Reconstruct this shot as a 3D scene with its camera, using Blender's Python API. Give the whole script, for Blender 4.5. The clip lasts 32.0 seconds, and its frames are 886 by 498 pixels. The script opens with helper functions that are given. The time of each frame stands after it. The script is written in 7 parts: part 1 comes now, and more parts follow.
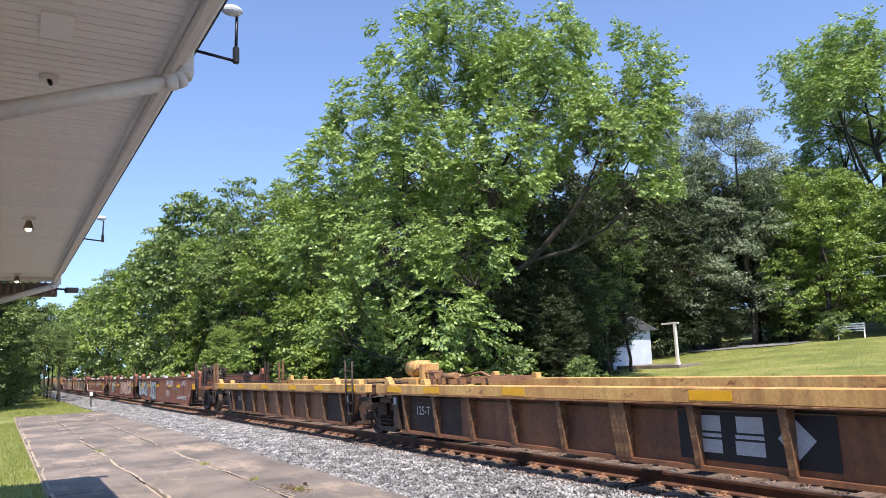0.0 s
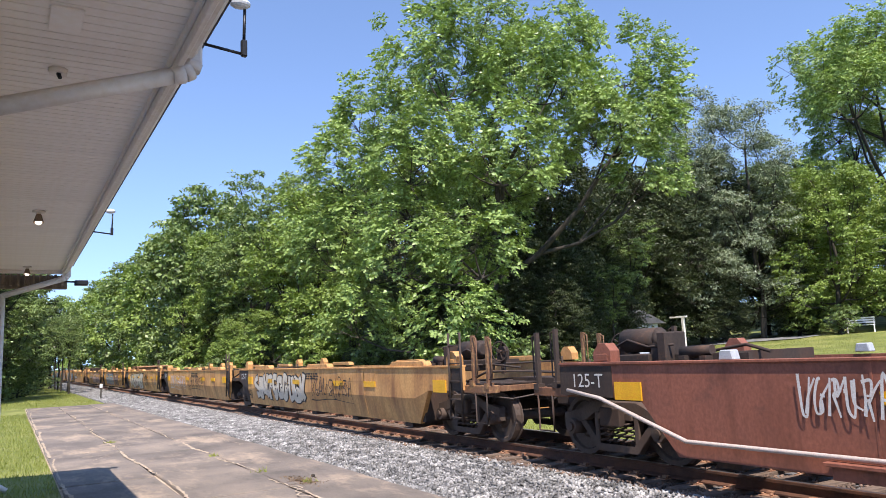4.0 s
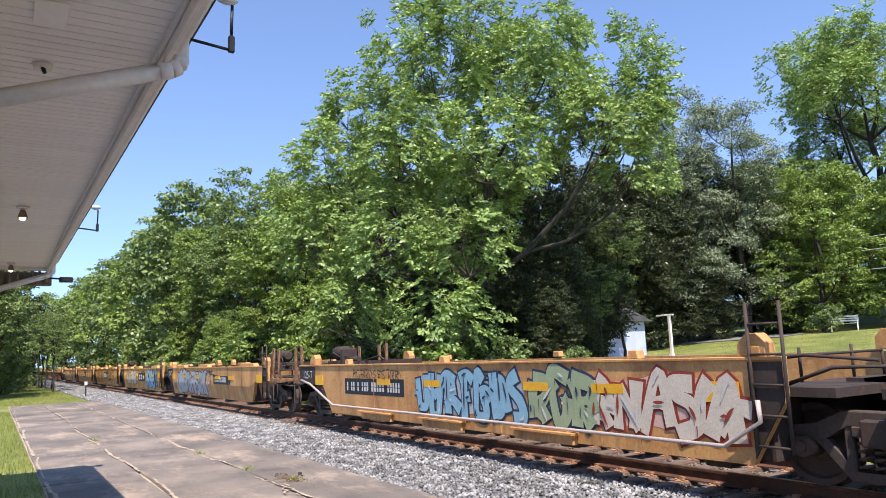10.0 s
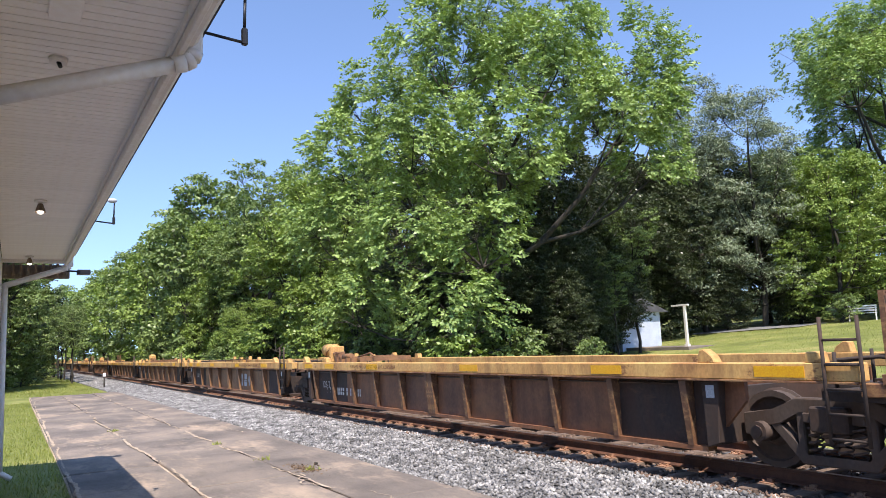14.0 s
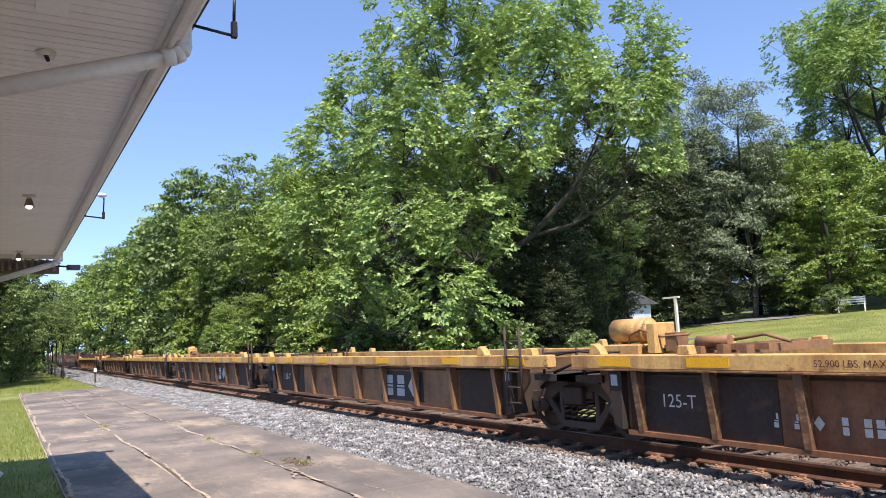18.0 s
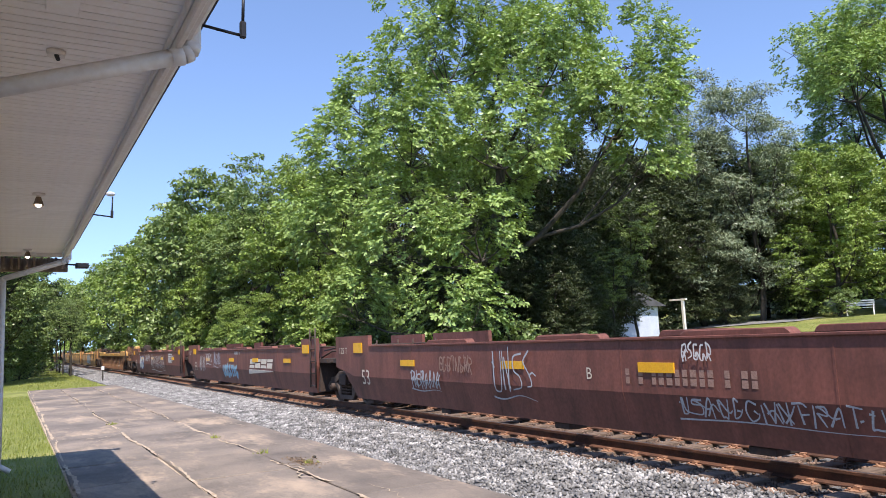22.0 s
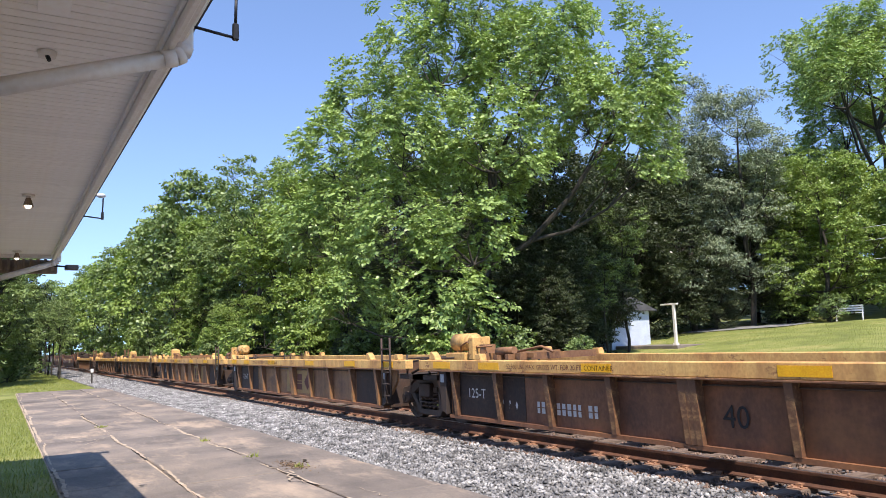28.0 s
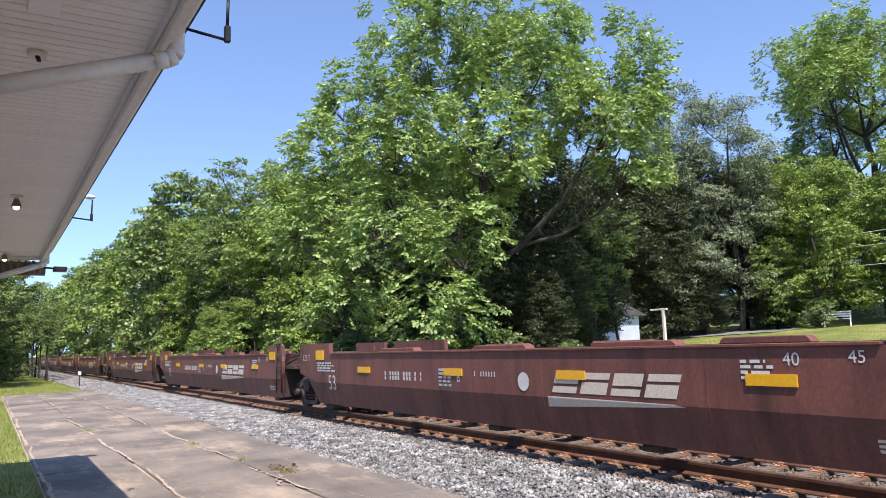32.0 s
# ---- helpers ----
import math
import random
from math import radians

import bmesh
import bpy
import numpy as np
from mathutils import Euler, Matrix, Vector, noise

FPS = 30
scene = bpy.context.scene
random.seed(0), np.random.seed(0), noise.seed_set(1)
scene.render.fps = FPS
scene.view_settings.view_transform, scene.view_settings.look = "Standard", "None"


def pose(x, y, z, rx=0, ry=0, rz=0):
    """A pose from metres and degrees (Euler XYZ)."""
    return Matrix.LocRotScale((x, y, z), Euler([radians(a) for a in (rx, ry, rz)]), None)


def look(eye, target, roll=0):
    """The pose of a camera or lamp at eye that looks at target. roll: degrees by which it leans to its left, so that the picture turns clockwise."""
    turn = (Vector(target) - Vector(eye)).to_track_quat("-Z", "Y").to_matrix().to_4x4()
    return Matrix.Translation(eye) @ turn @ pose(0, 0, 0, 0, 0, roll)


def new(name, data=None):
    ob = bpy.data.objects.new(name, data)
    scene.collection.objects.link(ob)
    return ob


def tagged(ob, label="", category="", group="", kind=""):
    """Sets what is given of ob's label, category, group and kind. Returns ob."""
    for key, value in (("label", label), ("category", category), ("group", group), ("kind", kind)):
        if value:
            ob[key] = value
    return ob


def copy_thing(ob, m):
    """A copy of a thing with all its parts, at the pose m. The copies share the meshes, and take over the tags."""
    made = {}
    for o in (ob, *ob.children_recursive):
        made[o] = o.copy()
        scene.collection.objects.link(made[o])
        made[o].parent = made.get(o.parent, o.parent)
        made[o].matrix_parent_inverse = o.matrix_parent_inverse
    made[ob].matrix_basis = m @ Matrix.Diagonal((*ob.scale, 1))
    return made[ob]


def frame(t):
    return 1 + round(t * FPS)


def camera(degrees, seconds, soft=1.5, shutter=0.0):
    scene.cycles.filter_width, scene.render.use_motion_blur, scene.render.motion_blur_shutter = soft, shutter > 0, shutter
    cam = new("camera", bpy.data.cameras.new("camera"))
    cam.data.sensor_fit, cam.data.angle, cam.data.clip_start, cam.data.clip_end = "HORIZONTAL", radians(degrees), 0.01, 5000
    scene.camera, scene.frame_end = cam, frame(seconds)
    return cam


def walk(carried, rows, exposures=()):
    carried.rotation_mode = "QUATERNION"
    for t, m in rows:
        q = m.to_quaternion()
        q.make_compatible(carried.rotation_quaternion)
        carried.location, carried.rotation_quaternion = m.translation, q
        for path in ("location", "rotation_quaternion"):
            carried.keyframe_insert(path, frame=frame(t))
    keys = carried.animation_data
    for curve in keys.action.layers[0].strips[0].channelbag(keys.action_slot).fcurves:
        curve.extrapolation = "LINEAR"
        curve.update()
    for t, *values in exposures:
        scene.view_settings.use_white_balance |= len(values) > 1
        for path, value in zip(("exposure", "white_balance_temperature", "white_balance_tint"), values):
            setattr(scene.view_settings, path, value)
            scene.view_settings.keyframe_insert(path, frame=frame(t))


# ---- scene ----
cam = camera(62.19, 32.0, soft=0.6)
EYE = (0.0, 0.0, 1.651)


def aim(yaw, pitch, roll):
    """The camera at the eye, turned to the left of +y by yaw, tipped up by pitch."""
    return pose(*EYE, 90 + pitch, 0, yaw) @ pose(0, 0, 0, 0, 0, roll)


walk(cam, [
    (0, aim(58.79, 8.68, -2.62)), (0.5, aim(59.26, 8.56, -2.52)), (1, aim(59.13, 8.41, -2.47)),
    (1.5, aim(58.95, 8.29, -2.48)), (2, aim(58.97, 8.23, -2.47)), (2.5, aim(59.66, 8.22, -2.42)),
    (3, aim(59.85, 8.21, -2.35)), (3.5, aim(59.62, 8.2, -2.41)), (5.5, aim(59.07, 8.12, -2.55)),
    (6, aim(58.85, 8.14, -2.53)), (6.5, aim(58.85, 8.14, -2.53)), (7, aim(58.81, 8.09, -2.43)),
    (7.5, aim(58.56, 8.05, -2.5)), (8, aim(58.32, 8, -2.6)), (8.5, aim(58.47, 8, -2.59)),
    (9, aim(58.67, 8.03, -2.48)), (9.5, aim(58.51, 7.98, -2.43)), (10, aim(58.47, 7.96, -2.42)),
    (10.5, aim(58.64, 7.96, -2.37)), (11, aim(58.81, 7.98, -2.35)), (11.5, aim(59.09, 7.93, -2.29)),
    (12, aim(59.39, 7.85, -2.29)), (12.5, aim(59.44, 7.73, -2.33)), (13, aim(59.67, 7.63, -2.44)),
    (13.5, aim(59.74, 7.5, -2.45)), (14, aim(59.59, 7.31, -2.56)), (14.5, aim(59.32, 7.13, -2.7)),
    (16.5, aim(59.23, 6.81, -2.93)), (17, aim(58.96, 6.84, -3.05)), (17.5, aim(58.79, 6.79, -2.97)),
    (18, aim(58.96, 6.77, -2.88)), (18.5, aim(59.4, 6.75, -2.78)), (19, aim(59.46, 6.71, -2.72)),
    (19.5, aim(59.47, 6.71, -2.6)), (20, aim(59.68, 6.74, -2.52)), (20.5, aim(59.76, 6.79, -2.53)),
    (21, aim(59.9, 6.81, -2.46)), (21.5, aim(59.74, 6.81, -2.47)), (22, aim(59.5, 6.84, -2.47)),
    (22.5, aim(59.4, 6.87, -2.45)), (23, aim(59.5, 6.91, -2.47)), (23.5, aim(59.86, 6.91, -2.34)),
    (24, aim(60, 6.93, -2.23)), (24.5, aim(59.78, 6.99, -2.3)), (25, aim(59.51, 7.07, -2.33)),
    (25.5, aim(59.25, 7.08, -2.38)), (27.5, aim(58.6, 7.05, -2.3)), (28, aim(58.85, 7.09, -2.26)),
    (28.5, aim(58.85, 7.11, -2.22)), (29, aim(58.64, 7.17, -2.24)), (29.5, aim(58.43, 7.22, -2.25)),
    (30, aim(58.31, 7.26, -2.27)), (30.5, aim(58.37, 7.27, -2.24)), (31, aim(58.37, 7.3, -2.15)),
    (31.5, aim(58.25, 7.32, -2.02)), (32, aim(58.12, 7.37, -2)),
], exposures=((0, 0.97, 6500, 17), (32, 0.97, 6500, 17)))

# ---- light ----
SUN_DIR = Vector((1.90, -0.75, 3.36)).normalized()      # towards the sun, from the corner of the eave and its shadow
sun_el = math.asin(SUN_DIR.z)
sun_az = math.atan2(SUN_DIR.x, SUN_DIR.y)
world = bpy.data.worlds.new("sky")
scene.world = world
world.use_nodes = True
wn = world.node_tree.nodes
sky = wn.new("ShaderNodeTexSky")
sky.sky_type = "NISHITA"
sky.sun_disc = False
sky.sun_elevation = sun_el
sky.sun_rotation = sun_az
sky.air_density, sky.dust_density, sky.ozone_density = 1.0, 0.1, 3.0
sky.altitude = 1500
# a clear deep sky: the haze right at the horizon is thinned by looking a little higher
gen = wn.new("ShaderNodeTexCoord")
lift = wn.new("ShaderNodeMapping")
lift.inputs["Location"].default_value = (0, 0, 0.10)
lift.inputs["Scale"].default_value = (1, 1, 0.9)
world.node_tree.links.new(gen.outputs["Generated"], lift.inputs[0])
world.node_tree.links.new(lift.outputs[0], sky.inputs[0])
world.node_tree.links.new(sky.outputs[0], wn["Background"].inputs[0])
wn["Background"].inputs[1].default_value = 0.15
sun = new("sun", bpy.data.lights.new("sun", "SUN"))
sun.data.energy, sun.data.angle, sun.data.color = 4.0, radians(0.53), (1.0, 0.93, 0.83)
sun.matrix_world = look(SUN_DIR * 60, (0, 0, 0))

# ---- materials ----
def surface(name, colours, rough=0.7, metal=0.0, scale=2.0, fine=30.0, bump=0.15, stretch=(1, 1, 1), island=0.0, obj=0.0, spec=0.4, hard=0.18, streak=None):
    """A procedural surface: two or three colours mixed by broad noise, fine grain on top, and relief from the grain."""
    m = bpy.data.materials.new(name)
    m.use_nodes = True
    nt = m.node_tree
    n, link = nt.nodes, nt.links.new
    bsdf = n["Principled BSDF"]
    co = n.new("ShaderNodeTexCoord")
    mp = n.new("ShaderNodeMapping")
    mp.inputs["Scale"].default_value = stretch
    link(co.outputs["Object"], mp.inputs[0])
    broad = n.new("ShaderNodeTexNoise")
    broad.inputs["Scale"].default_value, broad.inputs["Detail"].default_value = scale, 6
    broad.inputs["Roughness"].default_value = 0.62
    link(mp.outputs[0], broad.inputs["Vector"])
    ramp = n.new("ShaderNodeValToRGB")
    el = ramp.color_ramp.elements
    k = len(colours)
    pos = [0.5 + hard * (2 * i / (k - 1) - 1) for i in range(k)]
    el[0].position, el[1].position = pos[0], pos[-1]
    el[0].color, el[1].color = (*colours[0], 1), (*colours[-1], 1)
    for i in range(1, k - 1):
        el.new(pos[i]).color = (*colours[i], 1)
    link(broad.outputs[0], ramp.inputs[0])
    grain = n.new("ShaderNodeTexNoise")
    grain.inputs["Scale"].default_value, grain.inputs["Detail"].default_value = fine, 4
    link(mp.outputs[0], grain.inputs["Vector"])
    mul = n.new("ShaderNodeMix")
    mul.data_type, mul.blend_type = "RGBA", "OVERLAY"
    mul.inputs[0].default_value = 0.45
    link(ramp.outputs[0], mul.inputs[6])
    link(grain.outputs[0], mul.inputs[7])
    out = mul.outputs[2]
    if streak:
        # grime and rust run down in narrow streaks, in patches
        mp2 = n.new("ShaderNodeMapping")
        mp2.inputs["Scale"].default_value = (3.2, 1.0, 0.5)
        link(co.outputs["Object"], mp2.inputs[0])
        run = n.new("ShaderNodeTexNoise")
        run.inputs["Scale"].default_value, run.inputs["Detail"].default_value = 1.6, 5
        link(mp2.outputs[0], run.inputs["Vector"])
        patch = n.new("ShaderNodeTexNoise")
        patch.inputs["Scale"].default_value, patch.inputs["Detail"].default_value = 0.55, 4
        link(co.outputs["Object"], patch.inputs["Vector"])
        both = n.new("ShaderNodeMath")
        both.operation = "MULTIPLY"
        link(run.outputs[0], both.inputs[0])
        link(patch.outputs[0], both.inputs[1])
        amount = n.new("ShaderNodeMapRange")
        amount.inputs["From Min"].default_value, amount.inputs["From Max"].default_value = 0.24, 0.46
        amount.inputs["To Max"].default_value = 0.75
        link(both.outputs[0], amount.inputs[0])
        mixs = n.new("ShaderNodeMix")
        mixs.data_type = "RGBA"
        mixs.inputs[7].default_value = (*streak, 1)
        link(amount.outputs[0], mixs.inputs[0])
        link(out, mixs.inputs[6])
        out = mixs.outputs[2]
    if island or obj:
        src = n.new("ShaderNodeNewGeometry").outputs["Random Per Island"] if island else n.new("ShaderNodeObjectInfo").outputs["Random"]
        hsv = n.new("ShaderNodeHueSaturation")
        rng = n.new("ShaderNodeMapRange")
        a = island or obj
        rng.inputs["To Min"].default_value, rng.inputs["To Max"].default_value = 1 - a, 1 + a
        link(src, rng.inputs[0])
        link(rng.outputs[0], hsv.inputs["Value"])
        link(out, hsv.inputs["Color"])
        out = hsv.outputs[0]
    link(out, bsdf.inputs["Base Color"])
    bsdf.inputs["Roughness"].default_value = rough
    bsdf.inputs["Metallic"].default_value = metal
    bsdf.inputs["Specular IOR Level"].default_value = spec
    if bump:
        bp = n.new("ShaderNodeBump")
        bp.inputs["Strength"].default_value, bp.inputs["Distance"].default_value = bump, 0.02
        link(grain.outputs[0], bp.inputs["Height"])
        link(bp.outputs[0], bsdf.inputs["Normal"])
    return m


def plain(name, colour, rough=0.6, metal=0.0, spec=0.4):
    """Small painted things: a light mottling only."""
    return surface(name, [tuple(c * 0.86 for c in colour), colour], rough, metal, 6.0, 60.0, 0.05, spec=spec)


def foliage(name, dark, light, through_colour, gloss=0.36):
    """Leaves: colour from leaf to leaf, light shining through."""
    m = bpy.data.materials.new(name)
    m.use_nodes = True
    nt = m.node_tree
    n, link = nt.nodes, nt.links.new
    bsdf = n["Principled BSDF"]
    rnd = n.new("ShaderNodeNewGeometry").outputs["Random Per Island"]
    co = n.new("ShaderNodeTexCoord")
    ns = n.new("ShaderNodeTexNoise")
    ns.inputs["Scale"].default_value, ns.inputs["Detail"].default_value = 0.45, 3
    link(co.outputs["Object"], ns.inputs["Vector"])
    add = n.new("ShaderNodeMath")
    add.operation = "MULTIPLY_ADD"
    add.inputs[1].default_value = 0.55
    link(rnd, add.inputs[0])
    link(ns.outputs[0], add.inputs[2])
    ramp = n.new("ShaderNodeValToRGB")
    el = ramp.color_ramp.elements
    el[0].position, el[1].position = 0.36, 0.94
    el[0].color, el[1].color = (*dark, 1), (*light, 1)
    link(add.outputs[0], ramp.inputs[0])
    link(ramp.outputs[0], bsdf.inputs["Base Color"])
    bsdf.inputs["Roughness"].default_value = gloss
    bsdf.inputs["Specular IOR Level"].default_value = 0.34
    tr = n.new("ShaderNodeBsdfTranslucent")
    tr.inputs[0].default_value = (*through_colour, 1)
    mix = n.new("ShaderNodeMixShader")
    mix.inputs[0].default_value = 0.26
    link(bsdf.outputs[0], mix.inputs[1])
    link(tr.outputs[0], mix.inputs[2])
    link(mix.outputs[0], n["Material Output"].inputs[0])
    return m


M_GRASS = surface("grass_ground", [(0.10, 0.12, 0.026), (0.18, 0.205, 0.047), (0.28, 0.265, 0.088)], 0.9, scale=0.5, fine=18, bump=0.5)
M_LAWN_BLADE = foliage("grass_blade", (0.115, 0.148, 0.03), (0.31, 0.34, 0.085), (0.28, 0.33, 0.055))
M_CONCRETE = surface("old_concrete", [(0.105, 0.090, 0.078), (0.18, 0.152, 0.126), (0.26, 0.212, 0.168)], 0.85, scale=0.55, fine=45, bump=0.16, obj=0.07)


def worn(m, tint, low, high, scale, most):
    """A second coat on a surface: patches of another colour with ragged edges, long in one direction."""
    n, link = m.node_tree.nodes, m.node_tree.links.new
    bsdf = n["Principled BSDF"]
    old = bsdf.inputs["Base Color"].links[0].from_socket
    co = n.new("ShaderNodeTexCoord")
    mp = n.new("ShaderNodeMapping")
    mp.inputs["Scale"].default_value = (0.55, 1.3, 1)
    link(co.outputs["Object"], mp.inputs[0])
    ns = n.new("ShaderNodeTexNoise")
    ns.inputs["Scale"].default_value, ns.inputs["Detail"].default_value, ns.inputs["Roughness"].default_value = scale, 9, 0.72
    link(mp.outputs[0], ns.inputs["Vector"])
    amount = n.new("ShaderNodeMapRange")
    amount.inputs["From Min"].default_value, amount.inputs["From Max"].default_value, amount.inputs["To Max"].default_value = low, high, most
    link(ns.outputs[0], amount.inputs[0])
    mix = n.new("ShaderNodeMix")
    mix.data_type = "RGBA"
    mix.inputs[7].default_value = (*tint, 1)
    link(amount.outputs[0], mix.inputs[0])
    link(old, mix.inputs[6])
    link(mix.outputs[2], bsdf.inputs["Base Color"])


worn(M_CONCRETE, (0.40, 0.31, 0.225), 0.52, 0.66, 0.8, 0.85)
worn(M_CONCRETE, (0.085, 0.078, 0.070), 0.55, 0.70, 1.7, 0.65)
M_CRACK = surface("joint_fill", [(0.30, 0.235, 0.165), (0.52, 0.42, 0.31)], 0.95, scale=5, fine=50, bump=0.3)
M_DARKGAP = plain("dark_gap", (0.02, 0.019, 0.018), 0.95)
M_STONE = surface("ballast_stone", [(0.075, 0.074, 0.071), (0.21, 0.208, 0.20), (0.44, 0.43, 0.41)], 0.8, scale=3.5, fine=50, bump=0.2, island=0.45)
M_STONE_BROWN = surface("brown_ballast_stone", [(0.055, 0.040, 0.030), (0.15, 0.10, 0.072), (0.27, 0.185, 0.135)], 0.8, scale=3.5, fine=50, bump=0.2, island=0.4)
M_BED = surface("ballast_bed", [(0.06, 0.06, 0.06), (0.2, 0.2, 0.2)], 0.95, scale=14, fine=60, bump=0.8)
M_TIE = surface("tie_wood", [(0.075, 0.052, 0.037), (0.20, 0.145, 0.108)], 0.9, scale=3, fine=40, bump=0.3, stretch=(4, 0.6, 4))
M_RAIL = surface("rail_rust", [(0.055, 0.026, 0.017), (0.13, 0.058, 0.032)], 0.75, scale=5, fine=60, bump=0.2)
M_RAILTOP = surface("rail_head_steel", [(0.30, 0.27, 0.25), (0.45, 0.42, 0.40)], 0.3, 0.9, scale=8, fine=90, bump=0.02)
M_CLIP = surface("rail_clip", [(0.20, 0.09, 0.05), (0.42, 0.25, 0.15)], 0.8, scale=7, fine=60, bump=0.2)
M_SOFFIT = surface("soffit_board", [(0.90, 0.84, 0.77), (0.93, 0.88, 0.82)], 0.6, scale=0.8, fine=25, bump=0.03, obj=0.03)
M_FASCIA = surface("painted_fascia", [(0.74, 0.67, 0.60), (0.83, 0.77, 0.70)], 0.55, scale=1.5, fine=25, bump=0.04)
M_BLACK = plain("black_metal", (0.014, 0.014, 0.015), 0.45)
M_BULB = plain("lit_bulb", (0.8, 0.8, 0.76), 0.3)
M_BULB.node_tree.nodes["Principled BSDF"].inputs["Emission Color"].default_value = (1, 0.93, 0.8, 1)
M_BULB.node_tree.nodes["Principled BSDF"].inputs["Emission Strength"].default_value = 1.2
M_GLASS_LAMP = plain("lamp_glass", (0.75, 0.76, 0.74), 0.2, spec=0.6)
M_WHITE = surface("white_paint", [(0.68, 0.66, 0.63), (0.82, 0.80, 0.77)], 0.6, scale=2, fine=30, bump=0.05)
M_SIDING = surface("house_siding", [(0.42, 0.47, 0.53), (0.54, 0.60, 0.66)], 0.6, scale=1.5, fine=30, bump=0.04)
M_ROOF = surface("house_roof", [(0.06, 0.06, 0.065), (0.12, 0.12, 0.12)], 0.9, scale=2, fine=40, bump=0.3)
M_RAFTER = surface("rafter_wood", [(0.16, 0.11, 0.075), (0.30, 0.22, 0.155)], 0.85, scale=3, fine=30, bump=0.2, stretch=(4, 4, 0.6))
M_LITTER = surface("dry_litter", [(0.11, 0.07, 0.042), (0.26, 0.175, 0.10)], 0.9, scale=8, fine=50, bump=0.1, island=0.3)
M_WIRE = plain("wire_metal", (0.55, 0.55, 0.54), 0.5)
M_BARK = surface("bark", [(0.022, 0.019, 0.015), (0.070, 0.060, 0.047)], 0.95, scale=3, fine=22, bump=0.6, stretch=(3, 3, 0.5))
M_DRIVE = surface("drive_gravel", [(0.15, 0.15, 0.145), (0.24, 0.235, 0.23)], 0.95, scale=2, fine=40, bump=0.2)
M_LEAF_NEAR = foliage("leaf_fresh", (0.060, 0.100, 0.028), (0.345, 0.470, 0.150), (0.27, 0.40, 0.06))
M_LEAF_MID = foliage("leaf_mid", (0.050, 0.080, 0.028), (0.255, 0.345, 0.120), (0.20, 0.29, 0.05))
M_LEAF_BRIGHT = foliage("leaf_bright", (0.070, 0.115, 0.026), (0.285, 0.385, 0.098), (0.25, 0.36, 0.045))
M_LEAF_GREY = foliage("leaf_grey", (0.10, 0.135, 0.08), (0.33, 0.39, 0.25), (0.20, 0.26, 0.12))
# olive leaves with the shade of the woods put into their colour
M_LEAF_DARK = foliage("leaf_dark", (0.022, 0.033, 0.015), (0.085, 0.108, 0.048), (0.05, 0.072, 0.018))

RUST = (0.105, 0.036, 0.018)


def car_paint(name, main, worn, rust=RUST, rough=0.62):
    """Weathered car paint with rust streaks that run down the sides."""
    m = surface(name, [rust, worn, main, main], rough, scale=1.3, fine=26, bump=0.06, stretch=(1.0, 1.0, 0.7), hard=0.24, obj=0.07, streak=tuple(0.75 * c for c in rust))
    return m


P_BROWN = car_paint("oxide_brown_paint", (0.185, 0.068, 0.048), (0.15, 0.058, 0.042), (0.08, 0.033, 0.023))
P_RED = car_paint("faded_red_paint", (0.28, 0.100, 0.060), (0.23, 0.086, 0.054), (0.13, 0.047, 0.026))
P_TAN = car_paint("faded_yellow_paint", (0.60, 0.325, 0.115), (0.50, 0.25, 0.085), (0.27, 0.115, 0.05))
P_YELLOW = car_paint("yellow_chord_paint", (0.62, 0.385, 0.13), (0.52, 0.285, 0.095), (0.25, 0.12, 0.05))
P_RUSTY = car_paint("rusty_side_steel", (0.225, 0.098, 0.045), (0.165, 0.074, 0.038), (0.085, 0.040, 0.025))
P_RUSTY_TAN = car_paint("rusty_tan_side", (0.27, 0.142, 0.066), (0.20, 0.10, 0.052), (0.11, 0.052, 0.03))
P_WORN = car_paint("worn_orange_side", (0.40, 0.205, 0.075), (0.29, 0.14, 0.055), (0.13, 0.058, 0.03))
P_RIB = car_paint("rusty_rib_steel", (0.21, 0.105, 0.052), (0.15, 0.075, 0.04), (0.085, 0.042, 0.026))
P_DARK = car_paint("grimy_black_steel", (0.038, 0.028, 0.023), (0.055, 0.038, 0.029), (0.085, 0.044, 0.028), 0.8)
P_TRUCK = car_paint("truck_cast_steel", (0.088, 0.067, 0.054), (0.068, 0.051, 0.041), (0.105, 0.055, 0.034), 0.75)
P_TREAD = surface("wheel_tread", [(0.16, 0.14, 0.13), (0.30, 0.28, 0.26)], 0.4, 0.8, scale=6, fine=60, bump=0.05)
P_PIPE = plain("pale_pipe", (0.50, 0.42, 0.37), 0.5)
# flaked and rubbed places
worn(P_YELLOW, (0.20, 0.085, 0.038), 0.585, 0.65, 5.0, 0.85)
worn(P_TAN, (0.26, 0.105, 0.045), 0.60, 0.68, 3.2, 0.75)
worn(P_RED, (0.14, 0.060, 0.040), 0.58, 0.68, 3.5, 0.6)
worn(P_RIB, (0.46, 0.27, 0.11), 0.50, 0.64, 6.0, 0.75)
worn(P_RUSTY, (0.30, 0.135, 0.052), 0.50, 0.70, 1.6, 0.7)
worn(P_RUSTY_TAN, (0.38, 0.19, 0.07), 0.50, 0.68, 1.8, 0.7)
worn(P_DARK, (0.13, 0.066, 0.038), 0.56, 0.68, 4.0, 0.7)
REFLECT = plain("reflector_yellow", (0.80, 0.42, 0.015), 0.4)
